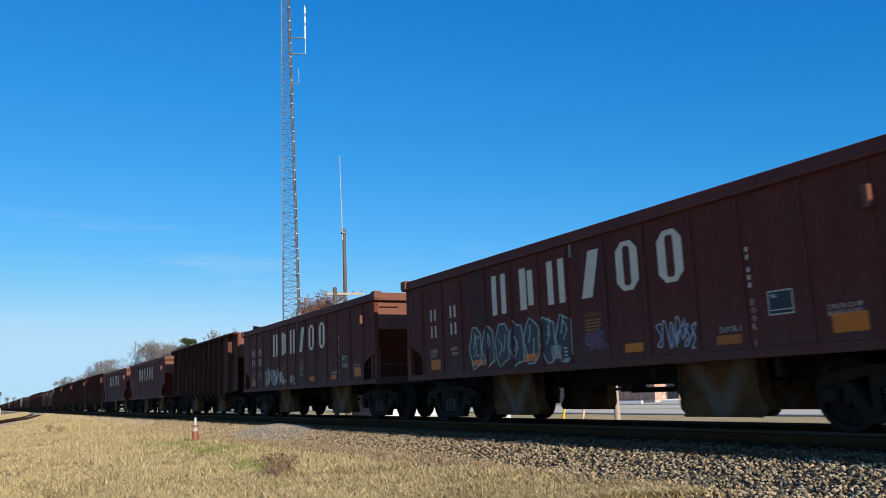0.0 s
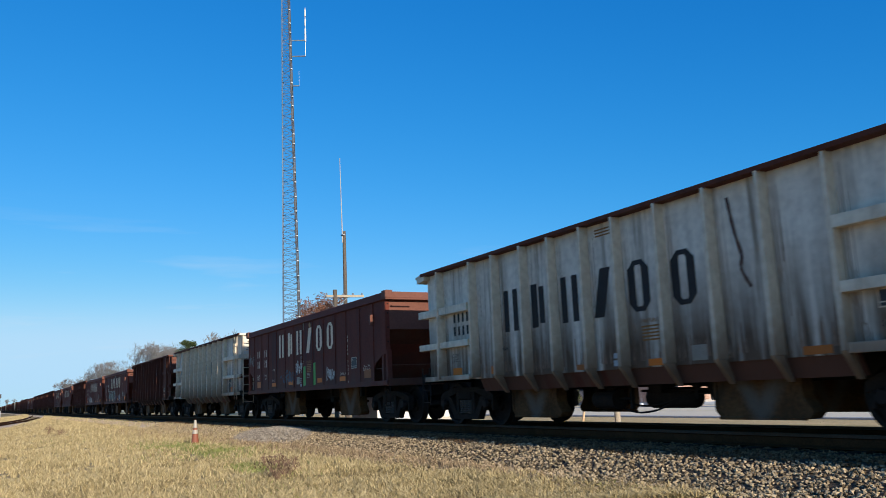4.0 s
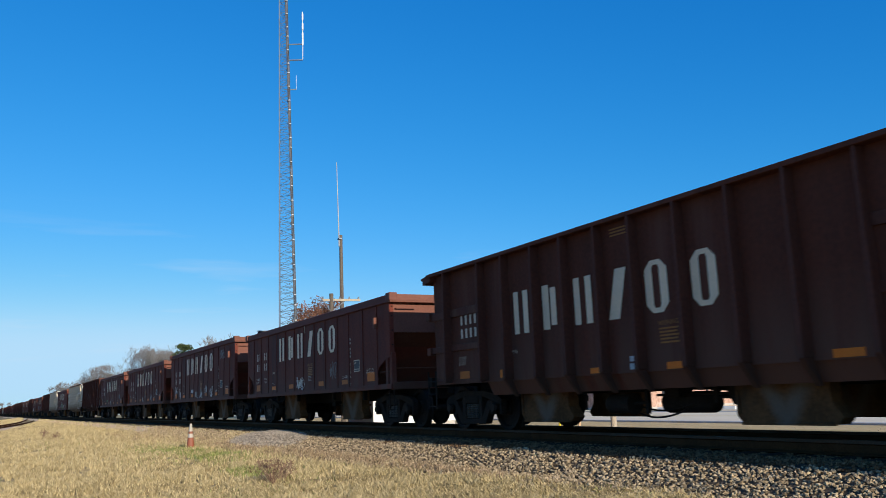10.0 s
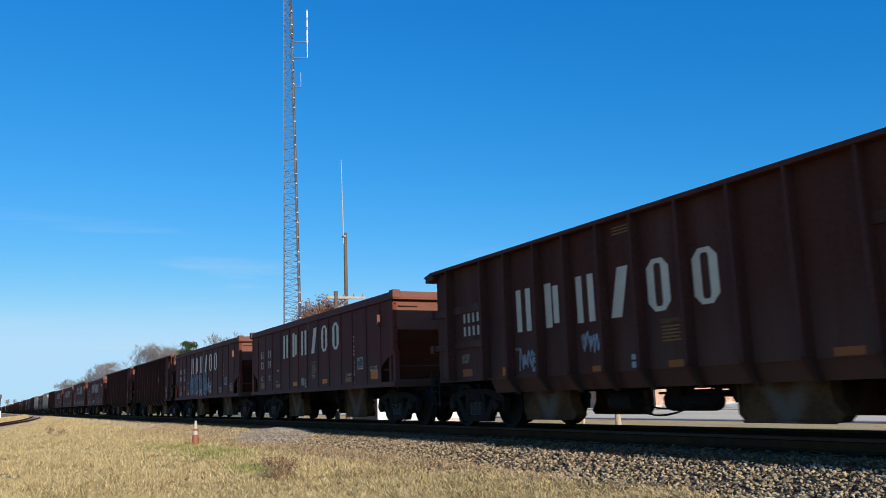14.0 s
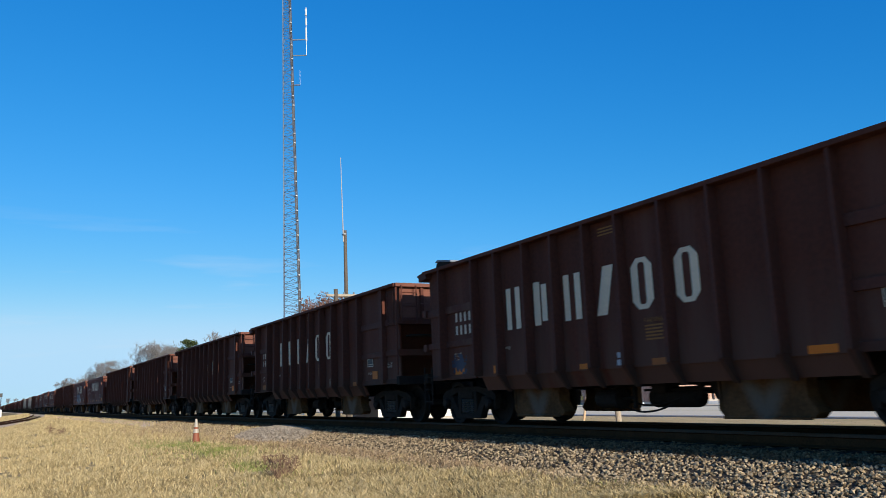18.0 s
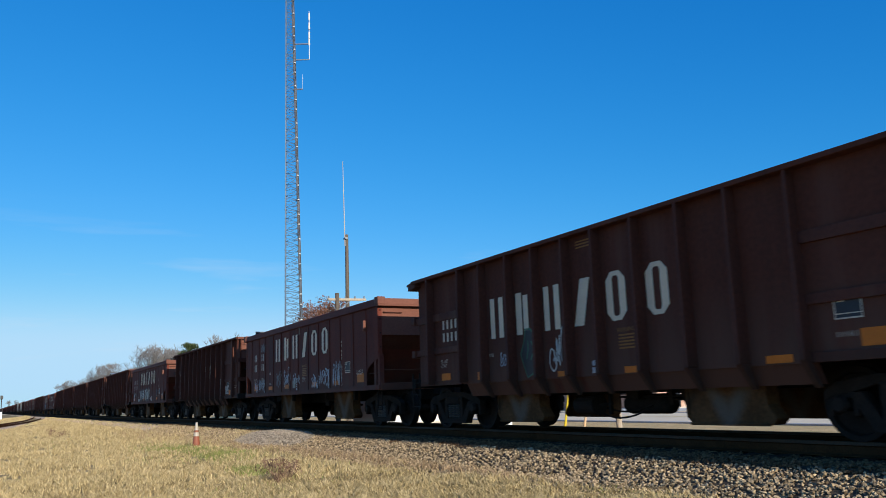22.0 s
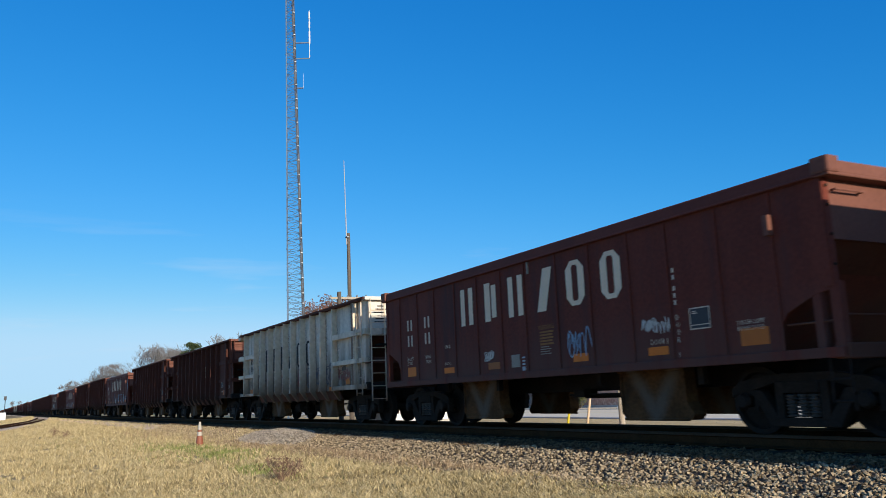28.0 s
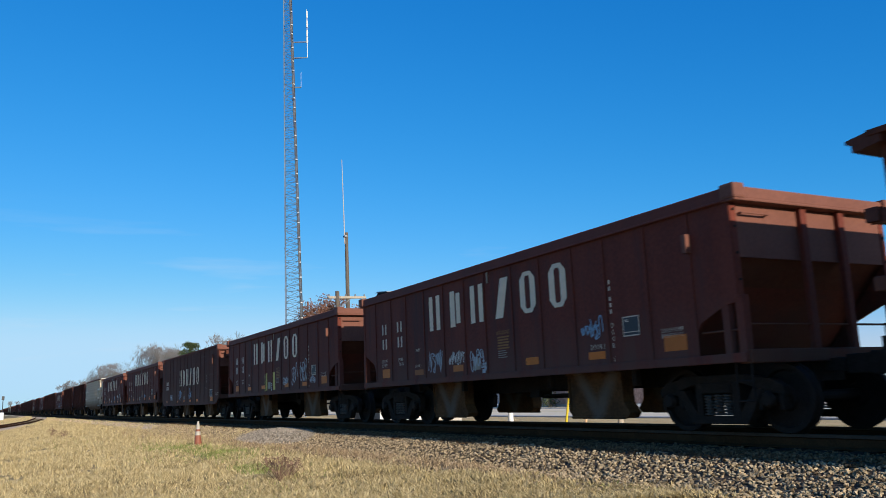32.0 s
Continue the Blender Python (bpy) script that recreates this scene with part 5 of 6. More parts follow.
def graffiti(k, colour, style, s0, s1, z0, z1):
    """A sprayed mark in a field of the side; signatures become loose strokes of their size and colour."""
    car = CARS[k]
    kind = KINDS[k] if k >= 0 else AHEAD[-1 - k]
    y = -SIDE - 0.008 if kind in "ST" else -1.479
    z0 = max(z0, 0.85 if kind == "T" else 1.08 if kind == "S" else 1.0)
    random.seed(k * 91 + int(s0 * 100))
    g, h, w = Geo(), z1 - z0, s1 - s0
    R = random.uniform
    under = None
    if style == "tag":
        # a scrawl of loops with a few slashes through it
        n, sw = max(3, int(w / h * 3.2)), min(0.030, 0.014 + 0.022 * h) * (1.35 if kind == "W" else 1.0)
        pts = []
        for c in range(n):
            lift, tall = R(-0.1, 0.25), R(0.65, 1.05)
            for u, v in random.choice(SCRAWLS):
                pts.append((s0 + w * min(n, c + u + R(-0.12, 0.12)) / n, z0 + h * min(1, max(0, lift + v * tall))))
        ribbon(g, curve(pts, 4), sw)
        if kind == "W" and h > 0.4:
            m, c = (s0 + s1) / 2, (z0 + z1) / 2
            ring = [(m + (0.56 + 0.07 * math.cos(5 * t)) * w * math.cos(t), c + (0.56 + 0.07 * math.cos(5 * t)) * h * math.sin(t)) for t in (2 * math.pi * i / 30 for i in range(31))]
            ribbon(g, [(min(max(a, s0 - 0.06), s1 + 0.06), max(b, 1.0)) for a, b in ring], sw * 0.9)
        for _ in range(n // 2 + 1):
            a, b = R(s0, s1 - 0.15 * w), R(z0, z0 + 0.3 * h)
            ribbon(g, curve([(a, b), (a + R(0.0, 0.12) * w, b + 0.35 * h), (a + R(0.02, 0.2) * w, min(z1, b + R(0.5, 0.8) * h))], 4), sw)
    elif style in ("bubble", "blockout"):
        # angular shards, dark edge under a paler face, cut by slashes
        n = max(1, round(w / (h * 0.62)))
        under = Geo()
        for i in range(n):
            a, b = s0 + w * i / n, s0 + w * (i + 1.04) / n
            m, r, lean = (a + b) / 2, (b - a) / 2, R(-0.25, 0.25)
            ring = []
            for j in range(10):
                t = 2 * math.pi * (j + R(-0.22, 0.22)) / 10
                q = R(0.92, 1.12) if j % 2 else R(0.72, 0.95)
                u, v = q * math.cos(t), max(-1, min(1, 1.1 * q * math.sin(t)))
                ring.append((m + r * (u + lean * v), (z0 + z1) / 2 + h / 2 * v))
            under.flat(ring, 0.002 + 0.0004 * i)
            mid = ((z0 + z1) / 2)
            if style == "blockout":
                g.flat([(m + (x - m) * 0.66, mid + (z - mid) * 0.74) for x, z in ring], 0.0004 * i)
                for _ in range(3):
                    x0, zz = m + R(-0.5, 0.3) * r, mid + R(-0.75, 0.3) * h / 2
                    ribbon(under, [(x0, zz), (x0 + R(0.0, 0.5) * r, zz + R(0.25, 0.55) * h)], 0.045, -0.002)
            else:
                ribbon(g, ring + ring[:1], 0.030)
                for _ in range(2):
                    x0, zz = m + R(-0.5, 0.2) * r, mid + R(-0.7, 0.2) * h / 2
                    ribbon(g, curve([(x0, zz), (x0 + R(0.1, 0.5) * r, zz + 0.2 * h), (x0 + R(-0.2, 0.4) * r, zz + 0.38 * h)], 4), 0.028)
    elif style == "block":
        # open square strokes
        n = max(1, round(w / (h * 1.0)))
        for i in range(n):
            a, b = s0 + w * i / n, s0 + w * (i + 0.8) / n
            q = [(a + R(0, 0.1) * w, z0), (a, z1 - R(0, 0.12) * h), (b, z1 - R(0, 0.1) * h), (b + R(-0.1, 0.1) * (b - a), z0 + R(0.1, 0.5) * h), (a + 0.25 * (b - a), z0 + R(0.0, 0.4) * h)]
            ribbon(g, q, 0.042)
    elif style == "loops":
        n = 3
        pts = [(s0 + w * (i / (4 * n)) + 0.16 * w * math.cos(i * math.pi / 2), (z0 + z1) / 2 + h / 2 * math.sin(i * math.pi / 2)) for i in range(4 * n)]
        ribbon(g, curve(pts), 0.055)
    elif style == "haze":
        for i in range(90):
            a, b, r = s0 + w * min(1, max(0, random.gauss(0.5, 0.22))), z0 + 0.06 + (h - 0.08) * min(1, max(0, random.gauss(0.5, 0.22))), R(0.015, 0.06)
            g.flat([(a + r * math.cos(t * 0.9), b + r * math.sin(t * 0.9)) for t in range(7)], 0.00005 * i)
    elif style == "bar":
        g.flat([(s0, z0), (s1, z0 + 0.02), (s1 - 0.01, z1), (s0 + 0.01, z1 - 0.02)], 0)
    elif style == "dot":
        g.flat([(s0 + w / 2 + w / 2 * math.cos(t * math.pi / 8), (z0 + z1) / 2 + h / 2 * math.sin(t * math.pi / 8)) for t in range(16)], 0)
    else:
        ribbon(g, curve([(s0, z1), (s0 + 0.3 * w, z1 - 0.4 * h), (s0 + 0.6 * w, z0 + 0.35 * h), (s0 + 0.5 * w, z0 + 0.2 * h), (s1, z0)]), 0.05)
    tagged(part("graffiti", g.mesh("graffiti", PAINTS[colour]), car, (-HALF - (0.0 if kind in "ST" else 0.07), y, 0), label=colour + " spray-paint strokes"), kind="stuff")
    if under and colour != "grey":
        tagged(part("graffiti_fill", under.mesh("graffiti_fill", PAINTS["black" if style == "blockout" else "navy" if colour == "sky" else "grey" if colour == "grey" else "ink"]), car, (-HALF - (0.0 if kind in "ST" else 0.07), y + 0.002, 0), label="dark spray-paint fill"), kind="stuff")


graffiti(-1, "white", "tag", 2.90, 5.08, 1.04, 1.69)
graffiti(0, "mint", "bubble", 2.93, 6.33, 0.98, 1.92)
graffiti(0, "purple", "haze", 6.60, 7.13, 1.15, 1.55)
graffiti(0, "pale", "tag", 8.26, 9.05, 1.14, 1.55)
graffiti(1, "grey", "tag", 7.82, 8.52, 1.24, 1.84)
graffiti(1, "pale", "tag", 4.47, 5.18, 0.98, 1.78)
graffiti(1, "grey", "bubble", 9.68, 10.32, 1.16, 1.50)
graffiti(1, "cyan", "block", 5.87, 6.07, 0.98, 1.14)
graffiti(1, "cyan", "block", 6.66, 6.81, 0.99, 1.14)
graffiti(1, "cyan", "block", 7.57, 7.72, 0.99, 1.15)
graffiti(1, "cyan", "block", 8.48, 8.64, 0.99, 1.21)
graffiti(1, "cyan", "block", 9.38, 9.55, 1.01, 1.15)
graffiti(2, "ink", "tag", 2.59, 3.09, 1.47, 1.72)
graffiti(2, "ink", "tag", 3.62, 4.14, 1.13, 1.59)
graffiti(2, "red", "tag", 4.55, 5.01, 1.05, 1.61)
graffiti(2, "ink", "tag", 8.13, 8.42, 1.31, 1.55)
graffiti(2, "ink", "tag", 9.03, 9.33, 1.24, 1.58)
graffiti(2, "ink", "tag", 9.92, 10.31, 1.23, 1.59)
graffiti(2, "ink", "tag", 10.97, 11.28, 1.23, 1.49)
graffiti(3, "grey", "tag", 0.11, 0.96, 1.95, 2.40)
graffiti(3, "navy", "haze", 4.05, 5.69, 1.05, 1.64)
graffiti(3, "white", "tag", 5.59, 6.33, 1.37, 2.01)
graffiti(3, "green", "bar", 6.33, 6.56, 1.06, 1.69)
graffiti(3, "green", "bar", 7.24, 7.45, 1.06, 1.76)
graffiti(3, "white", "tag", 8.36, 9.05, 1.18, 1.56)
graffiti(3, "orange", "dot", 6.87, 7.06, 2.83, 2.99)
graffiti(4, "rust", "streak", 9.07, 9.33, 1.88, 3.11)
graffiti(6, "green", "tag", 3.95, 4.35, 1.20, 1.58)
graffiti(7, "grey", "tag", 8.36, 9.09, 1.11, 1.58)
graffiti(8, "white", "tag", 1.24, 1.80, 1.29, 1.73)
graffiti(8, "white", "tag", 2.29, 2.69, 1.04, 1.44)
graffiti(8, "white", "tag", 4.83, 5.36, 1.30, 1.51)
graffiti(8, "white", "tag", 6.62, 7.20, 0.91, 1.36)
graffiti(8, "white", "tag", 7.56, 8.00, 1.28, 1.58)
graffiti(8, "white", "tag", 8.48, 9.04, 1.09, 1.53)
graffiti(8, "grey", "bubble", 10.25, 10.90, 2.60, 2.98)
graffiti(9, "white", "tag", 5.62, 6.34, 1.11, 1.46)
graffiti(9, "grey", "tag", 8.47, 9.01, 1.29, 1.75)
graffiti(12, "sky", "bubble", 3.61, 7.18, 1.00, 2.12)
graffiti(12, "pale", "tag", 7.19, 8.04, 1.14, 1.80)
graffiti(14, "pale", "tag", 3.51, 4.06, 1.07, 1.48)
graffiti(14, "pale", "tag", 5.35, 5.89, 1.24, 1.68)
graffiti(15, "pale", "tag", 5.29, 5.88, 1.18, 1.69)
graffiti(15, "pale", "tag", 6.23, 6.67, 1.21, 1.71)
graffiti(15, "grey", "tag", 8.80, 9.33, 1.10, 1.72)
graffiti(15, "grey", "tag", 9.69, 10.33, 1.21, 1.55)
graffiti(16, "white", "tag", 1.62, 2.26, 1.00, 1.22)
graffiti(18, "navy", "haze", 1.30, 1.89, 0.96, 1.48)
graffiti(19, "white", "blockout", 3.76, 7.35, 0.88, 1.94)
graffiti(19, "white", "tag", 1.11, 1.80, 1.18, 1.69)
graffiti(19, "white", "tag", 2.95, 3.62, 0.97, 1.26)
graffiti(19, "white", "tag", 7.52, 8.12, 1.01, 1.34)
graffiti(19, "navy", "tag", 9.37, 9.97, 1.38, 1.74)
graffiti(20, "white", "block", 7.21, 7.59, 1.20, 1.72)
graffiti(20, "white", "block", 8.15, 8.54, 1.18, 1.70)
graffiti(20, "white", "block", 8.94, 9.47, 1.13, 1.74)
graffiti(20, "white", "block", 9.91, 10.36, 1.10, 1.80)
graffiti(20, "white", "loops", 10.74, 11.33, 1.14, 1.47)
graffiti(20, "grey", "tag", 3.68, 4.01, 1.15, 1.51)
graffiti(20, "grey", "tag", 4.58, 4.98, 1.15, 1.49)
graffiti(20, "grey", "tag", 5.50, 5.92, 1.35, 1.73)
graffiti(20, "grey", "tag", 6.43, 6.74, 1.33, 1.65)
graffiti(21, "pale", "tag", 1.34, 2.62, 1.04, 1.54)
graffiti(21, "pale", "tag", 4.80, 5.47, 1.25, 1.91)
graffiti(21, "pale", "tag", 5.75, 6.41, 1.28, 1.58)
graffiti(21, "pale", "tag", 7.51, 8.25, 1.04, 1.51)
graffiti(21, "pale", "tag", 8.27, 9.14, 1.04, 1.71)
graffiti(21, "pale", "tag", 9.33, 9.99, 1.02, 1.89)
graffiti(21, "grey", "tag", 2.12, 2.73, 2.49, 2.80)
graffiti(21, "grey", "tag", 3.93, 4.63, 1.22, 1.73)
graffiti(22, "darkgreen", "bubble", 4.53, 5.01, 0.90, 1.89)
graffiti(22, "white", "tag", 5.41, 5.93, 1.08, 1.76)
graffiti(22, "pale", "tag", 3.79, 4.11, 1.25, 1.54)
graffiti(23, "cyan", "tag", 7.99, 8.54, 1.41, 1.68)
graffiti(23, "cyan", "tag", 3.68, 4.15, 1.21, 1.55)
graffiti(23, "white", "tag", 4.56, 5.06, 1.29, 1.74)
graffiti(23, "white", "tag", 5.45, 5.95, 1.05, 1.77)
graffiti(23, "grey", "tag", 8.88, 9.46, 1.43, 1.69)
graffiti(23, "white", "tag", 9.76, 10.37, 1.25, 1.86)
graffiti(23, "grey", "tag", 10.71, 11.34, 1.13, 1.59)
graffiti(23, "pale", "tag", 1.65, 2.28, 1.38, 1.65)
graffiti(24, "sky", "block", 8.57, 9.95, 1.04, 1.78)
graffiti(24, "sky", "tag", 10.34, 10.90, 1.14, 1.65)
graffiti(24, "sky", "tag", 11.15, 11.89, 1.19, 1.64)
graffiti(24, "cyan", "loops", 7.52, 8.14, 1.23, 1.77)
graffiti(24, "white", "tag", 5.70, 6.32, 1.04, 1.51)
graffiti(24, "navy", "haze", 4.82, 5.46, 1.17, 1.93)
graffiti(24, "navy", "haze", 6.45, 7.44, 1.18, 1.63)
graffiti(24, "cyan", "tag", 12.04, 12.53, 1.65, 2.95)
graffiti(25, "grey", "tag", 1.42, 2.34, 1.20, 1.56)
graffiti(25, "grey", "tag", 2.74, 3.35, 0.94, 1.19)
graffiti(25, "grey", "tag", 3.66, 4.20, 1.13, 1.57)
graffiti(27, "ink", "tag", 2.52, 3.24, 0.93, 1.72)
graffiti(27, "red", "tag", 3.68, 4.14, 1.15, 1.72)
graffiti(27, "ink", "tag", 4.49, 5.03, 1.06, 1.73)
graffiti(27, "red", "tag", 5.43, 5.93, 1.02, 1.68)
graffiti(27, "ink", "tag", 6.33, 6.75, 1.25, 1.59)
graffiti(27, "red", "tag", 7.14, 7.68, 1.12, 1.74)
graffiti(27, "slate", "tag", 8.06, 8.59, 1.11, 1.72)
graffiti(27, "slate", "tag", 8.88, 9.48, 1.17, 1.67)
graffiti(27, "slate", "tag", 9.78, 10.42, 1.14, 1.70)
graffiti(27, "red", "tag", 10.75, 11.65, 1.22, 1.56)
graffiti(28, "sky", "tag", 7.48, 8.10, 1.23, 1.66)
graffiti(28, "white", "tag", 9.29, 9.90, 1.46, 1.68)
graffiti(28, "white", "tag", 4.74, 5.10, 1.31, 1.50)
graffiti(29, "sky", "tag", 7.59, 8.07, 1.29, 1.51)
graffiti(30, "sky", "tag", 4.28, 4.92, 0.94, 1.50)
graffiti(30, "sky", "tag", 6.60, 7.30, 0.96, 1.50)
graffiti(30, "pale", "tag", 1.98, 2.55, 0.92, 1.26)
graffiti(31, "yellow", "bar", 5.30, 5.61, 1.03, 1.70)
graffiti(31, "yellow", "bar", 6.22, 6.53, 1.05, 1.71)
graffiti(31, "pale", "tag", 7.39, 7.96, 1.24, 1.49)
graffiti(31, "pale", "tag", 8.29, 8.96, 1.20, 1.85)
graffiti(31, "pale", "tag", 9.17, 9.89, 1.30, 1.96)
graffiti(31, "pale", "tag", 10.11, 10.59, 1.21, 1.41)
graffiti(32, "pale", "tag", 3.77, 4.44, 1.17, 1.68)
graffiti(32, "white", "tag", 4.69, 5.37, 1.30, 1.57)
graffiti(32, "pale", "tag", 5.59, 6.25, 1.11, 1.53)
graffiti(32, "sky", "tag", 9.23, 9.80, 1.47, 1.79)


# ---- beyond the track: road, verge, posts, buildings ----
g = Geo()
g.add([(-400, 21.0, -0.455), (200, 21.0, -0.455), (200, 28.7, -0.455), (-400, 28.7, -0.455)], [(0, 1, 2, 3)])
tagged(part("road", g.mesh("road", ROADM)), "pale grey concrete road beyond the railway", "road", kind="structure")
for y0 in (20.6, 28.7):
    tagged(part("kerb", Geo().box(-400, 200, y0, y0 + 0.32, -0.7, -0.438).mesh("kerb", KERBM, 0.02)), "worn concrete kerb beside the road", "kerb", kind="structure")
tagged(part("road_line", Geo().add([(-400, 24.75, -0.450), (200, 24.75, -0.450), (200, 24.9, -0.450), (-400, 24.9, -0.450)], [(0, 1, 2, 3)]).mesh("road_line", YELLOW)), "faded yellow centre line on the road", "road marking", kind="structure")
tagged(part("parking_lot", Geo().add([(-75, 29.02, -0.42), (10, 29.02, -0.42), (10, 50, -0.42), (-75, 50, -0.42)], [(0, 1, 2, 3)]).mesh("parking_lot", ROADM)), "pale concrete forecourt", "pavement", kind="structure")


tagged(part("verge", grid_mesh("verge", [-400, -200, -120] + [-80 + 2 * i for i in range(50)] + [30, 60, 120, 200], [13.2, 15, 17, 19, 20.58], lambda x, y: -0.495 + 0.012 * noise.noise((x * 0.5, y * 0.7, 8)), VERGE_SOIL)), "pale mown grass verge between the track and the road", "verge", kind="structure")


def post(name, label, cat, x, y, r, h, mat, lean=(0, 0), cap=None):
    t = thing(name, label, cat, (x, y, land(x, y)))
    g = Geo().tube((0, 0, -0.1), (lean[0], lean[1], h), r, r * 0.95, 12)
    part("shaft", g.mesh("shaft", mat), t)
    if cap:
        part("cap", Geo().tube((lean[0], lean[1], h - 0.02), (lean[0], lean[1], h + 0.06), r * 1.25, r * 1.1, 12).mesh("cap", cap), t)
    return t


post("wooden_post", "weathered round wooden post in dry grass", "post", -21.7, 17.6, 0.10, 1.25, POST_WOOD, (-0.02, 0), PALE)
post("marker_post", "white marker post in dry grass", "post", -28.1, 17.3, 0.11, 1.10, PALE, (0, 0))
for x, y, mat, lab in ((-24.8, 17.6, YELLOW, "yellow guy wire guard leaning in the verge"), (-23.9, 17.8, GUARD, "faded orange and white guy wire guard")):
    post("guy_guard", lab, "guy guard", x, y, 0.045, 1.35, mat, (0.28, 0.10))


def bungalow():
    t = thing("signal_bungalow", "white steel railway signal bungalow beside the track", "equipment shed", (-29.2, 13.3, -0.32))
    part("shell", Geo().box(-1.3, 1.3, -1.7, 1.75, 0.12, 2.35).mesh("shell", BUNGALOW, 0.03), t)
    part("roof", Geo().prism_x([(-1.85, 2.35), (1.9, 2.35), (1.9, 2.42), (0.0, 2.62), (-1.85, 2.42)], -1.42, 1.42).mesh("roof", BUNGALOW, 0.01), t)
    part("plinth", Geo().box(-1.25, 1.25, -1.65, 1.7, -0.3, 0.12).mesh("plinth", KERBM), t)
    d = part("door", Geo().box(1.3, 1.33, 0.05, 1.0, 0.2, 2.15).mesh("door", BUNGALOW, 0.01), t)
    part("handle", Geo().box(1.33, 1.37, 0.12, 0.2, 1.1, 1.25).mesh("handle", GALV, 0.005), d)
    part("door_seam", Geo().box(1.331, 1.336, 1.0, 1.03, 0.15, 2.2).mesh("door_seam", CABLE), t)
    part("vent", Geo().box(1.3, 1.34, -1.2, -0.8, 1.7, 2.0).mesh("vent", GALV, 0.01), t)


bungalow()


def brick_building():
    """A low building end-on to the sun: its gable side is lit, its road side lies in shade."""
    t = thing("brick_building", "single-storey red brick building across the road", "building", (-34.9, 31.0, -0.42))
    part("wall", Geo().box(-14, 0, 0, 15, 0, 3.0).mesh("wall", BRICK, 0.01), t, label="weathered red brick wall")
    part("roof", Geo().box(-14.4, 0.4, -0.4, 15.4, 3.0, 3.25).mesh("roof", SHINGLE, 0.02), t)
    part("plinth", Geo().box(-13.98, 0.05, -0.05, 14.98, 0, 0.14).mesh("plinth", KERBM, 0.01), t)
    for y, w, z0, z1 in ((0.90, 0.75, 0.0, 2.1), (5.4, 1.0, 0.9, 2.1), (9.2, 1.2, 0.9, 2.1)):
        q = part("door" if z0 == 0 else "window", Geo().box(-0.05, 0.012, y, y + w, z0 + 0.02, z1).mesh("opening", GLASS), t, label="dark glazed opening")
        part("frame", Geo().box(0.0, 0.04, y - 0.06, y, z0, z1 + 0.06).box(0.0, 0.04, y + w, y + w + 0.06, z0, z1 + 0.06).box(0.0, 0.04, y - 0.06, y + w + 0.06, z1, z1 + 0.06).mesh("frame", SHINGLE), q)
    for x in (-10.6, -6.4, -2.6):
        q = part("window", Geo().box(x - 0.5, x + 0.5, -0.012, 0.05, 0.9, 2.1).mesh("window", GLASS), t, label="dark window")
        part("frame", Geo().box(x - 0.56, x - 0.5, -0.04, 0.0, 0.84, 2.16).box(x + 0.5, x + 0.56, -0.04, 0.0, 0.84, 2.16).box(x - 0.56, x + 0.56, -0.04, 0.0, 2.1, 2.16).mesh("frame", KERBM), q)
    part("downpipe", Geo().tube((0.07, 4.2, 0.1), (0.07, 4.2, 3.0), 0.06, n=10).mesh("downpipe", SHINGLE), t)


brick_building()
for x in (-35.0, -32.0, -29.6):
    tagged(part("wheel_stop", Geo().box(-0.95, 0.95, -0.09, 0.09, 0, 0.16).mesh("wheel_stop", PALE, 0.03), at=(x, 29.9 + 0.25 * (x + 32), -0.42), rz=14), "white concrete wheel stop on the forecourt", "wheel stop", "wheel stops on the forecourt")


def shed(x, y, w, d, h, label, wall, rz=0):
    t = thing("shed", label, "shed", (x, y, -0.42), rz)
    part("shell", Geo().box(-w / 2, w / 2, 0, d, 0, h).mesh("walls", wall, 0.01), t)
    part("roof", Geo().prism_x([(-0.3, h), (d + 0.3, h), (d / 2, h + d * 0.18)], -w / 2 - 0.25, w / 2 + 0.25).mesh("roof", SHINGLE), t)
    part("door", Geo().box(-0.45, 0.45, -0.03, 0.02, 0.02, 2.0).mesh("door", SIDING, 0.01), t)
    for s in (-0.3, 0.3):
        part("window", Geo().box(s * w - 0.4, s * w + 0.4, -0.03, 0.02, 1.0, 1.9).mesh("window", GLASS), t)


shed(-13.0, 40.0, 11, 8, 2.8, "grey-sided house behind the road", SIDING)
shed(-68.0, 40.0, 12, 8, 2.8, "pale-sided house behind the road", SIDING)


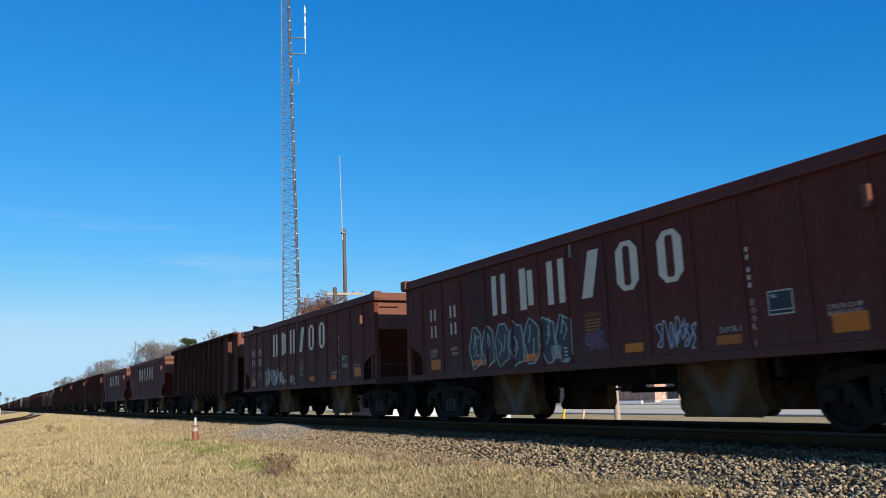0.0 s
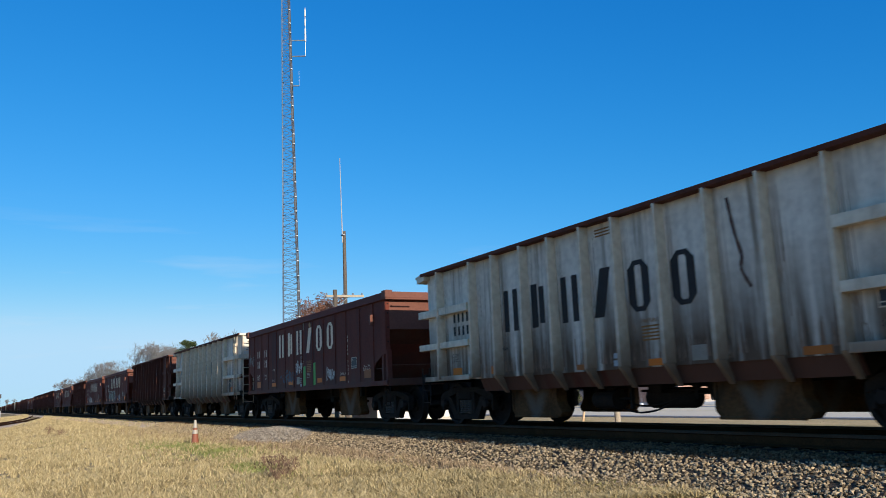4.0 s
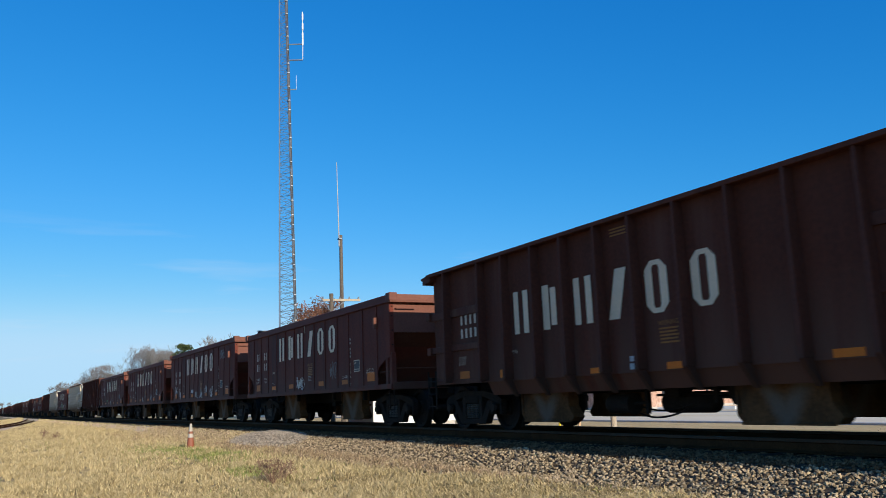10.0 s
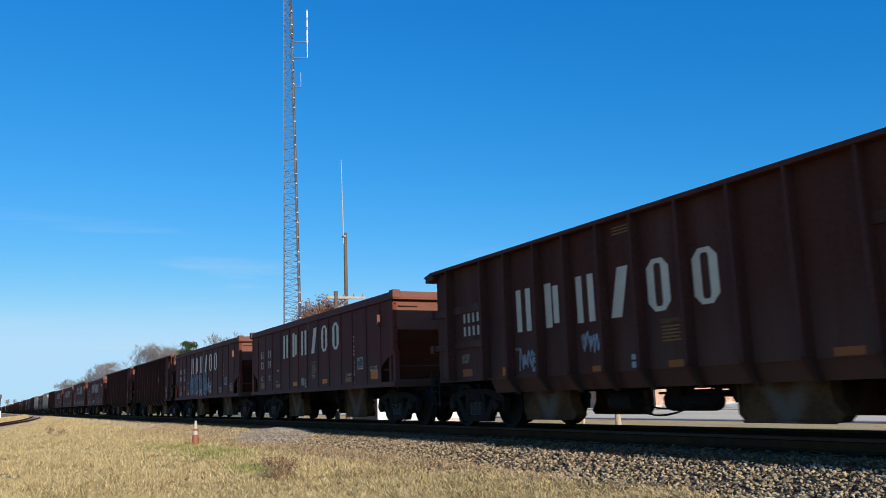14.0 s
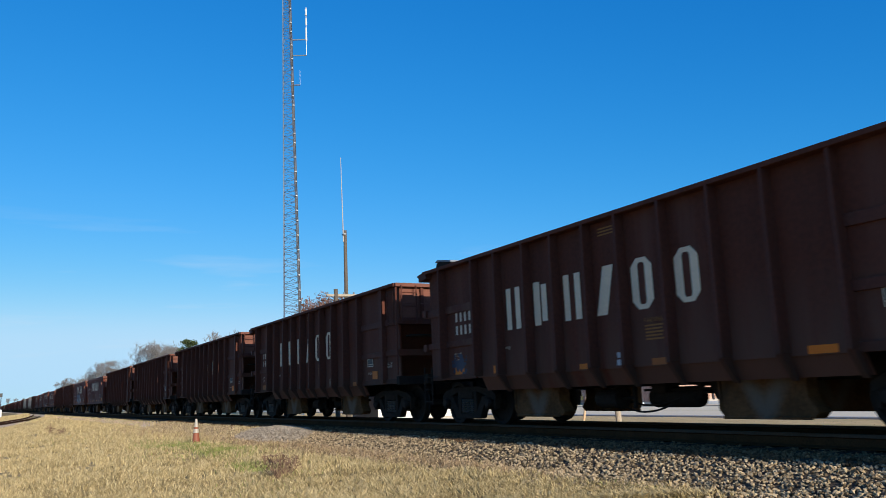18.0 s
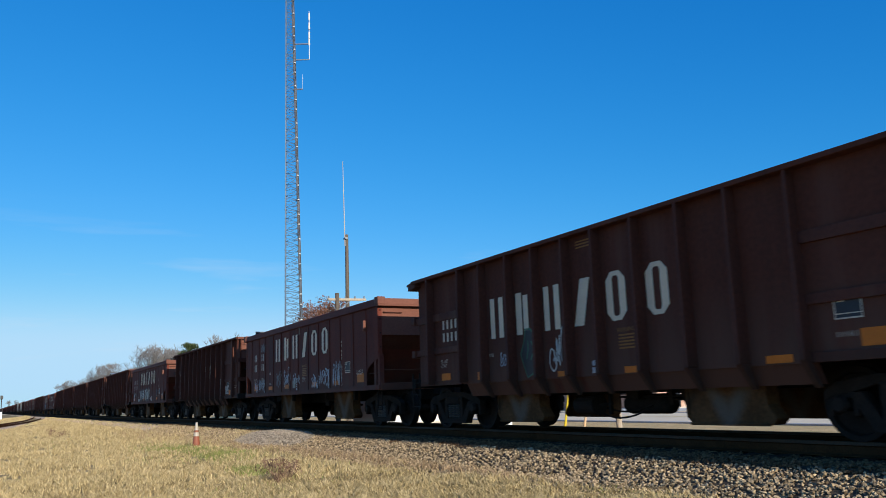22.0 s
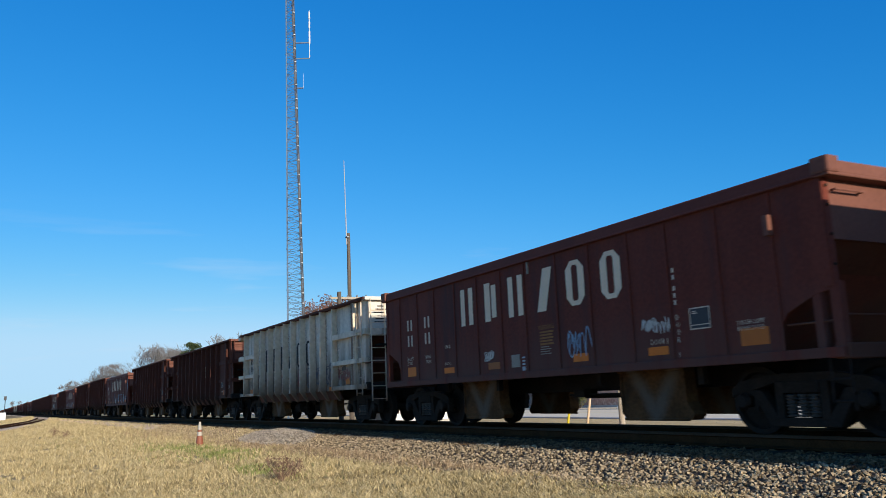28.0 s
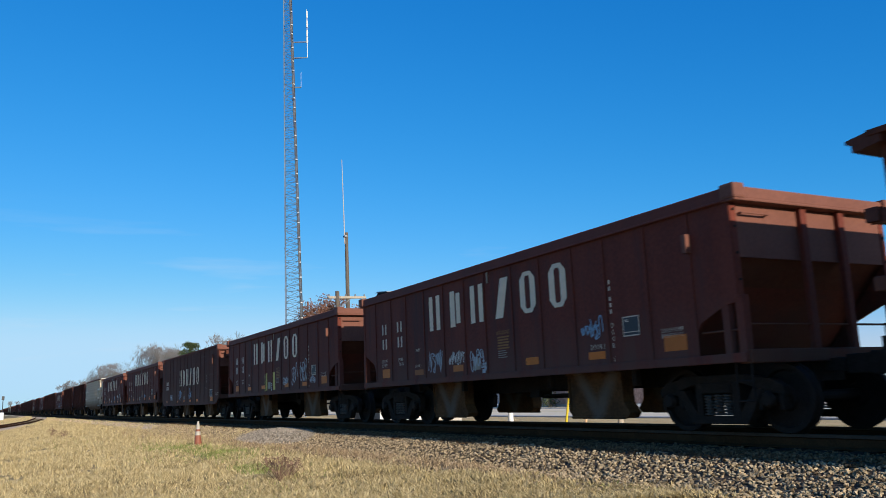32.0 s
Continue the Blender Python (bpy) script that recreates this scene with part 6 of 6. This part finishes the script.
# ---- tower, poles ----
def lattice_tower():
    t = thing("lattice_tower", "slender galvanised lattice radio tower", "radio tower", (-57.51, 17.20, -0.5), 101)
    H0, W0, W1 = 46.0, 1.53, 0.25

    def corner(i, z):
        r = (W0 + (W1 - W0) * z / H0) / math.sqrt(3)
        a = math.radians(90 + 120 * i)
        return Vector((r * math.cos(a) - 0.0055 * z, r * math.sin(a) + 0.0042 * z, z))
    panel = 3.05 / 7
    per = 7
    n = int(H0 / panel)
    for s0 in range(0, n, per):
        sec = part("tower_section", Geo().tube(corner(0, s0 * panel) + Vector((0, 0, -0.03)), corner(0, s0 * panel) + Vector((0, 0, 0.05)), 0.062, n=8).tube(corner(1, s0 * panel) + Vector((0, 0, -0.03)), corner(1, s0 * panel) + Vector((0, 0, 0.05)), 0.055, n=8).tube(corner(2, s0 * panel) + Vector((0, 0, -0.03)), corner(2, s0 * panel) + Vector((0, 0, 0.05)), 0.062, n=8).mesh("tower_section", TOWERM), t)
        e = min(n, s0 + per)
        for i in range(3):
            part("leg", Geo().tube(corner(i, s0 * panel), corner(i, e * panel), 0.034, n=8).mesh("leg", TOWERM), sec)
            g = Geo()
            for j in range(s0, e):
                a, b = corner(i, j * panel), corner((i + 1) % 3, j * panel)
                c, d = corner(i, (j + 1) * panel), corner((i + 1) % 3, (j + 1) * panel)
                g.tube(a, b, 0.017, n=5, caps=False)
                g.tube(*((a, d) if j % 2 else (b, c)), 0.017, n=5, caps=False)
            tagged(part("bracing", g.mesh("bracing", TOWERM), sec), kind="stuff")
    # cables clipped up the leg that stands to the track's far side
    for across, out in ((-0.10, 0.06), (-0.035, 0.09), (0.06, 0.07)):
        o = Vector((0.86 * across - 0.47 * out, -0.50 * across - 0.88 * out, 0))
        part("feed_cable", Geo().tube(corner(2, 0.5) + o, corner(2, 45.2) + o, 0.030, n=6).mesh("feed_cable", CABLE), t, label="black feed cable")
    for j in range(2, 45):
        c = corner(2, 1.0 * j + 0.12 * (j % 3)) + Vector((-0.06, -0.09, 0))
        part("cable_clamp", cached("clamp", lambda: Geo().box(-0.06, 0.06, -0.07, 0.07, -0.035, 0.035).mesh("cable_clamp", PALE, 0.005)), t, tuple(c))
    # whip antennas on side arms, set off across the track
    for z0, h, off, r, arms in ((28.2, 3.1, 1.15, 0.045, (27.3, 28.6)), (24.6, 1.5, 0.55, 0.02, (24.9,))):
        c = corner(2, z0)
        d = Vector((0.79, -0.61, 0)).normalized() * off
        a = part("whip_antenna", Geo().tube(c + d + Vector((0, 0, arms[0] - z0)), c + d + Vector((0, 0, h)), r * 0.6, n=8).mesh("whip_antenna", PALE), t, label="white whip antenna on a side arm")
        for q in (0.3, 0.8, 1.6, 2.4):
            if q < h and h > 2:
                part("dipole", Geo().tube(c + d + Vector((0.0, 0, q)), c + d + Vector((0, 0, q + 0.55)), r * 1.5, n=8).mesh("dipole", PALE), a)
        for z in arms:
            part("arm", Geo().tube(corner(2, z), c + d + Vector((0, 0, z - z0)), 0.05, n=6).mesh("arm", GALV), a)


lattice_tower()


def mast_pole():
    t = thing("antenna_pole", "weathered wooden pole with a thin white mast on top", "utility pole", (-44.96, 16.85, -0.5))
    part("pole", Geo().tube((0, 0, -0.5), (0, 0, 11.0), 0.15, 0.098, 14).mesh("pole", WOOD), t)
    part("mast", Geo().tube((0.0, -0.11, 10.3), (-0.06, -0.17, 15.55), 0.040, 0.022, 8).mesh("mast", WEATHERED), t, label="thin weathered white mast")
    part("mast_bracket", Geo().box(-0.16, 0.16, -0.16, 0.0, 10.72, 10.80).mesh("mast_bracket", GALV), t)


mast_pole()


def crossarm_pole():
    t = thing("crossarm_pole", "weathered wooden utility pole with one crossarm", "utility pole", (-37.6, 13.55, -0.5))
    part("pole", Geo().tube((0, 0, -0.5), (0, 0, 6.42), 0.12, 0.10, 14).mesh("pole", WOOD), t)
    arm = part("crossarm", Geo().box(-0.05, 0.05, -0.50, 1.45, 6.05, 6.16).mesh("crossarm", POST_WOOD, 0.01), t, rz=-8)
    for y in (-0.42, 0.42, 0.9, 1.36):
        part("insulator", Geo().lathe([(0.0, 0), (0.045, 0.0), (0.05, 0.05), (0.03, 0.07), (0.04, 0.11), (0.0, 0.13)], "z", 10, (0, y, 6.15)).mesh("insulator", GALV), arm)
    part("brace", Geo().tube((0.05, 0.75, 6.12), (0.05, 0.05, 5.55), 0.02, n=6).tube((0.05, -0.5, 6.12), (0.05, -0.05, 5.55), 0.02, n=6).mesh("brace", GALV), t)


crossarm_pole()


# ---- trees ----
def leaf_cards(g, centre, radius, n, size, squash=1.0):
    for _ in range(n):
        d = Vector((random.gauss(0, 1), random.gauss(0, 1), random.gauss(0, 1)))
        d = d.normalized() * random.random() ** 0.4
        c = Vector(centre) + Vector((d.x * radius, d.y * radius, d.z * radius * squash))
        a, b = Vector((random.gauss(0, 1), random.gauss(0, 1), random.gauss(0, 1))).normalized(), Vector((random.gauss(0, 1), random.gauss(0, 1), random.gauss(0, 1))).normalized()
        s = size * random.uniform(0.6, 1.3)
        g.add([c - a * s, c + b * s * 0.5, c + a * s, c - b * s * 0.5], [(0, 1, 2, 3)])


def grow(g, tips, p, d, length, r, depth, spread, up):
    q = p + d * length
    g.tube(p, q, r, r * 0.68, 6 if depth > 3 else 4 if depth > 1 else 3, caps=False)
    if depth == 0:
        tips.append(q)
        return
    for _ in range(3 if depth > 1 and random.random() < 0.6 else 2):
        e = (d + Vector((random.gauss(0, spread), random.gauss(0, spread), random.gauss(0, spread) + up))).normalized()
        grow(g, tips, q - d * length * random.uniform(0, 0.25), e, length * random.uniform(0.66, 0.86), r * 0.64, depth - 1, spread, up)


def bare_tree(x, y, h, seed, depth=8, leaves=None, label="bare grey winter tree with fine twigs", spread=0.29):
    random.seed(seed)
    t = thing("tree", label, "tree", (x, y, land(x, y)), group="trees along the railway")
    g, tips = Geo(), []
    d0 = Vector((random.gauss(0, 0.04), random.gauss(0, 0.04), 1)).normalized()
    grow(g, tips, Vector((0, 0, -0.2)), d0, h * 0.30, h * 0.017, depth, spread, 0.13)
    part("trunk", g.mesh("trunk", TWIG), t, label="branching grey trunk and twigs")
    c = Geo()
    for q in tips:
        if leaves:
            leaf_cards(c, q, h * 0.05, 12, h * 0.011)
        else:
            for _ in range(2):
                e = q + Vector((random.gauss(0, 0.5), random.gauss(0, 0.5), random.uniform(0.3, 1.3))) * h * 0.06
                c.tube(q, e, h * 0.0022, h * 0.0010, 3, caps=False)
    part("crown", c.mesh("crown", leaves or TWIG), t, label="dry russet leaves" if leaves else "fine bare twigs")


def pine(x, y, h, seed):
    random.seed(seed)
    t = thing("pine_tree", "dark green rounded pine tree", "tree", (x, y, land(x, y)), group="trees along the railway")
    part("trunk", Geo().tube((0, 0, -0.2), (0.2, 0.1, h * 0.75), h * 0.022, h * 0.01, 8).mesh("trunk", BARK), t)
    g, lim = Geo(), Geo()
    for i in range(70):
        a, z = random.uniform(0, 6.28), h * random.uniform(0.55, 0.96)
        r = h * 0.15 * math.sqrt(max(0.05, 1 - ((z / h - 0.72) / 0.27) ** 2)) * random.uniform(0.4, 1)
        c = (r * math.cos(a), r * math.sin(a), z)
        lim.tube((0, 0, z - 0.6), c, 0.05, 0.02, 5)
        leaf_cards(g, c, h * 0.05, 90, h * 0.012, 0.7)
    part("limbs", lim.mesh("limbs", BARK), t)
    part("crown", g.mesh("crown", NEEDLE), t)


TREES = [(0.113, 139, 8.6), (0.121, 141, 10.4), (0.135, 138, 12.0), (0.146, 143, 12.8), (0.154, 140, 12.6), (0.128, 150, 11.0), (0.071, 172, 9.0), (0.080, 169, 10.3), (0.088, 174, 10.6), (0.096, 168, 9.6),
         (0.044, 216, 8.2), (0.052, 214, 9.4), (0.214, 110, 11.6), (0.222, 113, 10.6), (-0.011, 700, 13.0), (-0.004, 690, 12.0), (0.002, 705, 11.0)]     # bearing, distance, height
for i, (a, r, h) in enumerate(TREES):
    bare_tree(-r * math.cos(a), r * math.sin(a), h * 0.80, 20 + i, 7 if r < 300 else 6)
pine(-118.1, 20.7, 10.1, 3)
bare_tree(-59.4, 21.6, 8.7, 77, 7, RUSSET, "small tree with dry russet leaves", 0.30)


def far_wood():
    """The low line of woods on the horizon."""
    random.seed(11)
    g = Geo()
    for i in range(230):
        a = random.uniform(-0.9, 0.62)
        r = random.uniform(420, 620)
        x, y = -r * math.cos(a), r * math.sin(a)
        if abs(y - track_y(x)) < 18:
            continue
        h = random.uniform(4.5, 8.0)
        leaf_cards(g, (x, y, h * 0.5 - 1), h * 0.6, 60, 0.55, 0.8)
    return g.mesh("far_woods", TWIG)


tagged(part("far_woods", far_wood()), "distant grey-brown line of winter woods", "woods", kind="stuff")


def shrub(x, y, r, seed, name="shrub", label="scrubby evergreen shrub by the road"):
    random.seed(seed)
    t = thing(name, label, "shrub", (x, y, land(x, y)))
    g, st = Geo(), Geo()
    for i in range(14):
        c = (random.gauss(0, r * 0.4), random.gauss(0, r * 0.4), r * random.uniform(0.4, 1.6))
        st.tube((0, 0, -0.05), c, 0.02, 0.01, 5)
        leaf_cards(g, c, r * 0.42, 45, r * 0.11)
    part("stem", st.mesh("stems", BARK), t)
    part("leaves", g.mesh("leaves", SHRUB), t)


for i, (x, y, r) in enumerate(((-41.0, 30.1, 0.55), (-44.2, 30.2, 0.6), (-47.6, 30.0, 0.6), (-12.0, 34.0, 0.9), (-8.5, 36.0, 1.1), (-16.0, 37.0, 1.0))):
    shrub(x, y, r, 40 + i)


# ---- cone, cabinet, grass ----
def traffic_cone():
    t = thing("traffic_cone", "sun-faded orange traffic cone with pale reflective collars in the grass", "traffic cone", (-27.66, 5.1, -0.66), 10)
    t.scale = (0.92, 0.92, 1.16)
    part("base", Geo().box(-0.18, 0.18, -0.18, 0.18, 0, 0.04).mesh("base", CONE_O, 0.015), t)
    part("cone", Geo().lathe([(0.145, 0.03), (0.14, 0.06), (0.032, 0.71), (0.026, 0.72), (0.0, 0.72)], "z", 20).mesh("cone", CONE_O, smooth=True), t)
    part("collar", Geo().lathe([(0.100, 0.335), (0.083, 0.44)], "z", 20).mesh("collar", CONE_W, smooth=True), t)
    part("collar", Geo().lathe([(0.073, 0.50), (0.036, 0.715)], "z", 20).mesh("collar_top", CONE_W, smooth=True), t)


traffic_cone()


def cabinet():
    t = thing("signal_cabinet", "white signal cabinet with a short mast far down the line", "signal cabinet", (-151.5, -3.15, -0.4))
    part("body", Geo().box(-0.35, 0.35, -0.4, 0.4, 0, 1.2).mesh("body", BUNGALOW, 0.05), t)
    part("mast", Geo().tube((0, 0.2, 1.0), (0, 0.2, 3.6), 0.06, n=8).mesh("mast", CABLE), t)
    part("signal_head", Geo().box(-0.12, 0.12, 0.0, 0.4, 3.2, 3.8).mesh("signal_head", CABLE, 0.03), t)


cabinet()


def blades(name, n, area, size, mat, label, dense=None, seed=1):
    """Grass: narrow bent blades, two triangles each, as one mesh."""
    r = np.random.default_rng(seed)
    pts = area(r, n)
    n = len(pts)
    h = size * r.uniform(0.5, 1.35, n) * (dense(pts) if dense else 1)
    a = r.uniform(0, 2 * np.pi, n)
    lean = r.normal(0, 0.55, (n, 2)) * h[:, None]
    w = 0.0045 + 0.006 * r.random(n) + 0.00022 * np.hypot(pts[:, 0], pts[:, 1])
    side = np.stack([np.cos(a) * w, np.sin(a) * w, np.zeros(n)], 1)
    base = pts
    mid = base + np.concatenate([lean * 0.35, (h * 0.6)[:, None]], 1)
    top = base + np.concatenate([lean, (h * 0.95)[:, None]], 1)
    v = np.stack([base - side, base + side, mid - side * 0.7, mid + side * 0.7, top], 1).reshape(-1, 3)
    k = 5 * np.arange(n)[:, None]
    f = np.concatenate([k + [0, 1, 3], k + [0, 3, 2], k + [2, 3, 4]], 0)
    me = bpy.data.meshes.new(name)
    me.from_pydata(v.tolist(), [], f.tolist())
    me.materials.append(mat)
    return tagged(part(name, me), label, "grass", kind="stuff")


def field(r, n):
    """Grass in the camera's wedge, thicker close by, none on the ballast."""
    out = []
    while len(out) < n:
        d = 9.5 + 75 * r.random() ** 2.2
        a = math.radians(r.uniform(-4, 62))
        x, y = -d * math.cos(a), d * math.sin(a)
        e = track_y(x) - y
        edge = (2.75 if x > -32 else 2.3) + 0.35 * noise.noise((x * 0.8, 0, 5))
        if e < edge or (e < edge + 0.8 and r.random() > (e - edge) / 0.8):
            continue
        if abs(y - siding_y(x)) < 1.7:
            continue
        out.append((x, y, rough_land(x, y) - 0.01))
    return np.array(out)


def tuft_size(p):
    return np.array([0.55 + 0.75 * max(0.0, 0.5 + noise.noise((x * 0.9, y * 0.9, 7)) + 0.5 * noise.noise((x * 0.25, y * 0.25, 9))) for x, y, z in p])


def tufted(r, n):
    """Blades in tufts, with bare gaps between them."""
    c = np.repeat(field(r, n // 8), 8, axis=0)
    far = 0.022 + 0.0011 * np.hypot(c[:, 0], c[:, 1])
    c[:, :2] += r.normal(0, 1, (len(c), 2)) * far[:, None]
    return c


blades("dry_grass", 176000, tufted, 0.105, BLADE, "dry straw-yellow winter grass", tuft_size, 3)


def mottled(level, sx, seed):
    """Parts of the field that a slow noise picks out."""
    def area(r, n):
        p = field(r, int(n * 1.6))
        keep = [noise.noise((x * sx, y * sx * 1.6, seed)) + 0.4 * noise.noise((x * 1.1, y * 1.6, seed)) > level for x, y, z in p]
        return p[np.array(keep)][:n]
    return area


blades("matted_grass", 42000, mottled(0.05, 0.28, 21), 0.085, BLADE_M, "darker matted grass in patches", None, 14)
blades("olive_grass", 4500, mottled(0.28, 0.20, 33), 0.095, BLADE_G, "thin olive-green grass among the straw", None, 15)


def trackside(r, n):
    """The strip along the main line, far down to the siding."""
    out = []
    while len(out) < n:
        x = -28 - 200 * r.random() ** 1.4
        y = track_y(x) - 2.0 - 11 * r.random() ** 1.5
        if abs(y - siding_y(x)) > 1.5:
            out.append((x, y, rough_land(x, y) + 0.01))
    return np.array(out)


blades("trackside_grass", 26000, trackside, 0.11, BLADE, "short dry grass along the far ballast edge", None, 13)


def patches(spots):
    def area(r, n):
        out = []
        while len(out) < n:
            cx, cy, rx, ry = spots[int(r.integers(len(spots)))]
            x, y = cx + r.normal(0, rx), cy + r.normal(0, ry)
            if track_y(x) - y > 2.7:
                out.append((x, y, rough_land(x, y) - 0.01))
        return np.array(out)
    return area


blades("green_grass", 3800, patches([(-28.0, 4.1, 1.6, 0.45), (-25.6, 4.6, 1.2, 0.4), (-22.5, 4.9, 1.2, 0.35), (-17.2, 4.4, 0.7, 0.2)]), 0.12, BLADE_G, "patches of fresh green grass", None, 4)
blades("verge_weeds", 4200, patches([(-30.0, 5.9, 3.5, 0.35), (-24.0, 6.1, 2.0, 0.3), (-20.5, 6.2, 1.6, 0.25), (-18.0, 6.4, 1.8, 0.22), (-15.5, 6.5, 1.5, 0.2), (-12.4, 6.6, 1.2, 0.15), (-41, 5.0, 5.0, 0.5)]), 0.13, DRY_WEED, "brown dead weeds along the ballast edge", None, 6)


def far_verge(r, n):
    out = []
    for _ in range(n):
        x, y = r.uniform(-60, 2), r.uniform(13.0, 20.4)
        out.append((x, y, land(x, y) - 0.01))
    return np.array(out)


blades("verge_grass", 36000, far_verge, 0.020, VERGE, "dry grass between the track and the road", None, 8)


def weed_clump(x, y, h, seed):
    random.seed(seed)
    t = thing("weed_clump", "dead reddish-brown weed standing in dry grass", "weed", (x, y, rough_land(x, y)))
    g, l = Geo(), Geo()
    for i in range(26):
        e = Vector((random.gauss(0, 0.16), random.gauss(0, 0.16), h * random.uniform(0.5, 1)))
        g.tube((random.gauss(0, 0.03), random.gauss(0, 0.03), -0.03), e, 0.006, 0.003, 4, caps=False)
        leaf_cards(l, e, 0.08, 9, 0.028)
    tagged(part("stem", g.mesh("stems", WEED), t), kind="stuff")
    part("leaves", l.mesh("leaves", WEED), t)


for i, (x, y, h) in enumerate(((-14.2, 4.0, 0.42), (-14.5, 4.25, 0.3), (-52.0, 1.5, 0.5), (-49.0, 1.9, 0.35))):
    weed_clump(x, y, h, 60 + i)


# ---- road vehicles ----
def wheel_parts(car, x, y, r):
    w = part("wheel", cached(("tyre", r), lambda: Geo().lathe([(r * 0.62, -0.1), (r * 0.95, -0.1), (r, -0.06), (r, 0.06), (r * 0.95, 0.1), (r * 0.62, 0.1)], "y", 24).mesh("tyre", TYRE)), car, (x, y, r))
    part("rim", cached(("rim", r), lambda: Geo().lathe([(0.0, -0.085), (r * 0.2, -0.085), (r * 0.62, -0.07), (r * 0.64, -0.1)], "y", 20).lathe([(0.0, 0.085), (r * 0.2, 0.085), (r * 0.62, 0.07)], "y", 20).mesh("rim", WEATHERED)), w)


def wagon():
    car = thing("estate_car", "silver-blue estate car driving along the road", "car")
    L = 4.75
    body = [(0, 0.35), (0, 0.72), (0.25, 0.86), (1.25, 0.97), (4.55, 1.02), (4.75, 0.95), (4.75, 0.40), (4.5, 0.28), (0.2, 0.28)]
    part("body", Geo().prism(body[::-1], -0.9, 0.9).mesh("body", CARBLUE, 0.05), car)
    part("cabin", Geo().prism([(1.25, 0.96), (4.6, 1.0), (4.25, 1.48), (2.2, 1.52)], -0.74, 0.74).mesh("cabin", GLASS, 0.04), car, label="dark tinted glass")
    part("roof", Geo().prism([(2.1, 1.47), (4.3, 1.44), (4.2, 1.52), (2.25, 1.56)], -0.76, 0.76).mesh("roof", CARBLUE, 0.03), car)
    for y in (-0.72, 0.72):
        part("tail_light", Geo().box(4.70, 4.78, y - 0.14, y + 0.14, 0.72, 0.98).mesh("tail_light", TAILRED, 0.01), car, label="red tail light")
        for x in (0.95, 3.72):
            wheel_parts(car, x, y * 1.12, 0.33)
    part("bumper", Geo().box(4.72, 4.84, -0.86, 0.86, 0.34, 0.58).mesh("bumper", PALE, 0.03), car)
    return car


def pickup():
    car = thing("pickup_truck", "dark red pickup truck with a chrome bumper on the road", "pickup truck")
    part("body", Geo().prism([(0, 0.60), (5.5, 0.60), (5.55, 1.15), (1.7, 1.18), (0.15, 1.08), (0, 0.9)], -0.95, 0.95).mesh("body", CARRED, 0.05), car)
    part("chassis", Geo().box(0.3, 5.3, -0.7, 0.7, 0.42, 0.60).mesh("chassis", TYRE, 0.02), car)
    part("cabin", Geo().prism([(1.6, 1.16), (3.7, 1.16), (3.45, 1.82), (2.2, 1.84)], -0.82, 0.82).mesh("cabin", GLASS, 0.04), car, label="dark tinted glass")
    part("roof", Geo().prism([(2.15, 1.78), (3.5, 1.77), (3.4, 1.88), (2.25, 1.90)], -0.84, 0.84).mesh("roof", CARRED, 0.03), car)
    part("bumper", Geo().box(5.52, 5.72, -0.93, 0.93, 0.46, 0.70).mesh("bumper", CHROME, 0.03), car, label="chrome rear bumper")
    for y in (-0.84, 0.84):
        part("tail_light", Geo().box(5.5, 5.57, y - 0.09, y + 0.09, 0.70, 1.0).mesh("tail_light", TAILRED, 0.01), car, label="red tail light")
        for x in (0.95, 4.35):
            wheel_parts(car, x, y, 0.38)
    return car


ESTATE, PICKUP = wagon(), pickup()


# ---- what moves ----
def car_pose(k, t):
    """A car on the track's line: its two trucks stand on the rails."""
    x = tip(k, t) + HALF
    ya, yb = track_y(x - 5.19), track_y(x + 5.19)
    return pose(x, (ya + yb) / 2, 0, 0, 0, math.degrees(math.atan2(yb - ya, 10.38)))


TALLER = {8: 0.12, 12: 0.04, 19: 0.02, 29: 0.03, 18: 0.02, 23: 0.02, 9: -0.02}      # some bodies are built a little higher
for k, dz in TALLER.items():
    for ob in CARS[k].children:
        kind = ob.name.split(".")[0]
        if kind in ("top_chord", "end_chord", "corner_cap", "painted_block", "hook_bar", "bracket", "grab_iron", "end_cover", "end_flange", "end_rim"):
            ob.location.z += dz
        elif kind in ("side_panel", "side_rib", "side_post", "end_sheet", "end_post", "corner_angle"):
            ob.scale.z *= 1 + dz / 3.04


def motions():
    for k, car in CARS.items():
        walk(car, [(t, car_pose(k, t)) for t in range(0, 33)])
    for k, wheels in SPIN.items():
        t0, t1 = max(0.0, k - 1.1), min(32.0, k + 2.0)
        rows = [(0.0, 0.0)] if t0 > 0 else []
        i0, i1 = math.ceil(t0 * FPS), math.floor(t1 * FPS)
        times = [i / FPS for i in range(i0, i1 + 1)]
        angle, last, turned = 0.0, None, []
        for t in times:
            if last is not None:
                angle -= min(85.0, math.degrees((travel(t) - travel(last)) / 0.457))
            last = t
            turned.append((t, angle))
        rows += turned
        if times[-1] < 32.0:
            rows.append((32.0, angle))
        for w in wheels:
            x, y, z = w.matrix_basis.translation
            walk(w, [(t, pose(x, y, z, 0, a % 360, 0)) for t, a in rows])
    for car, x3, t3, v, y in ((ESTATE, -32.6, 3.0, 15.0, 27.3), (PICKUP, -31.7, 8.0, 12.0, 27.3)):
        walk(car, [(t, pose(x3 - v * (t - t3), y, -0.455)) for t in range(0, 33)])


motions()
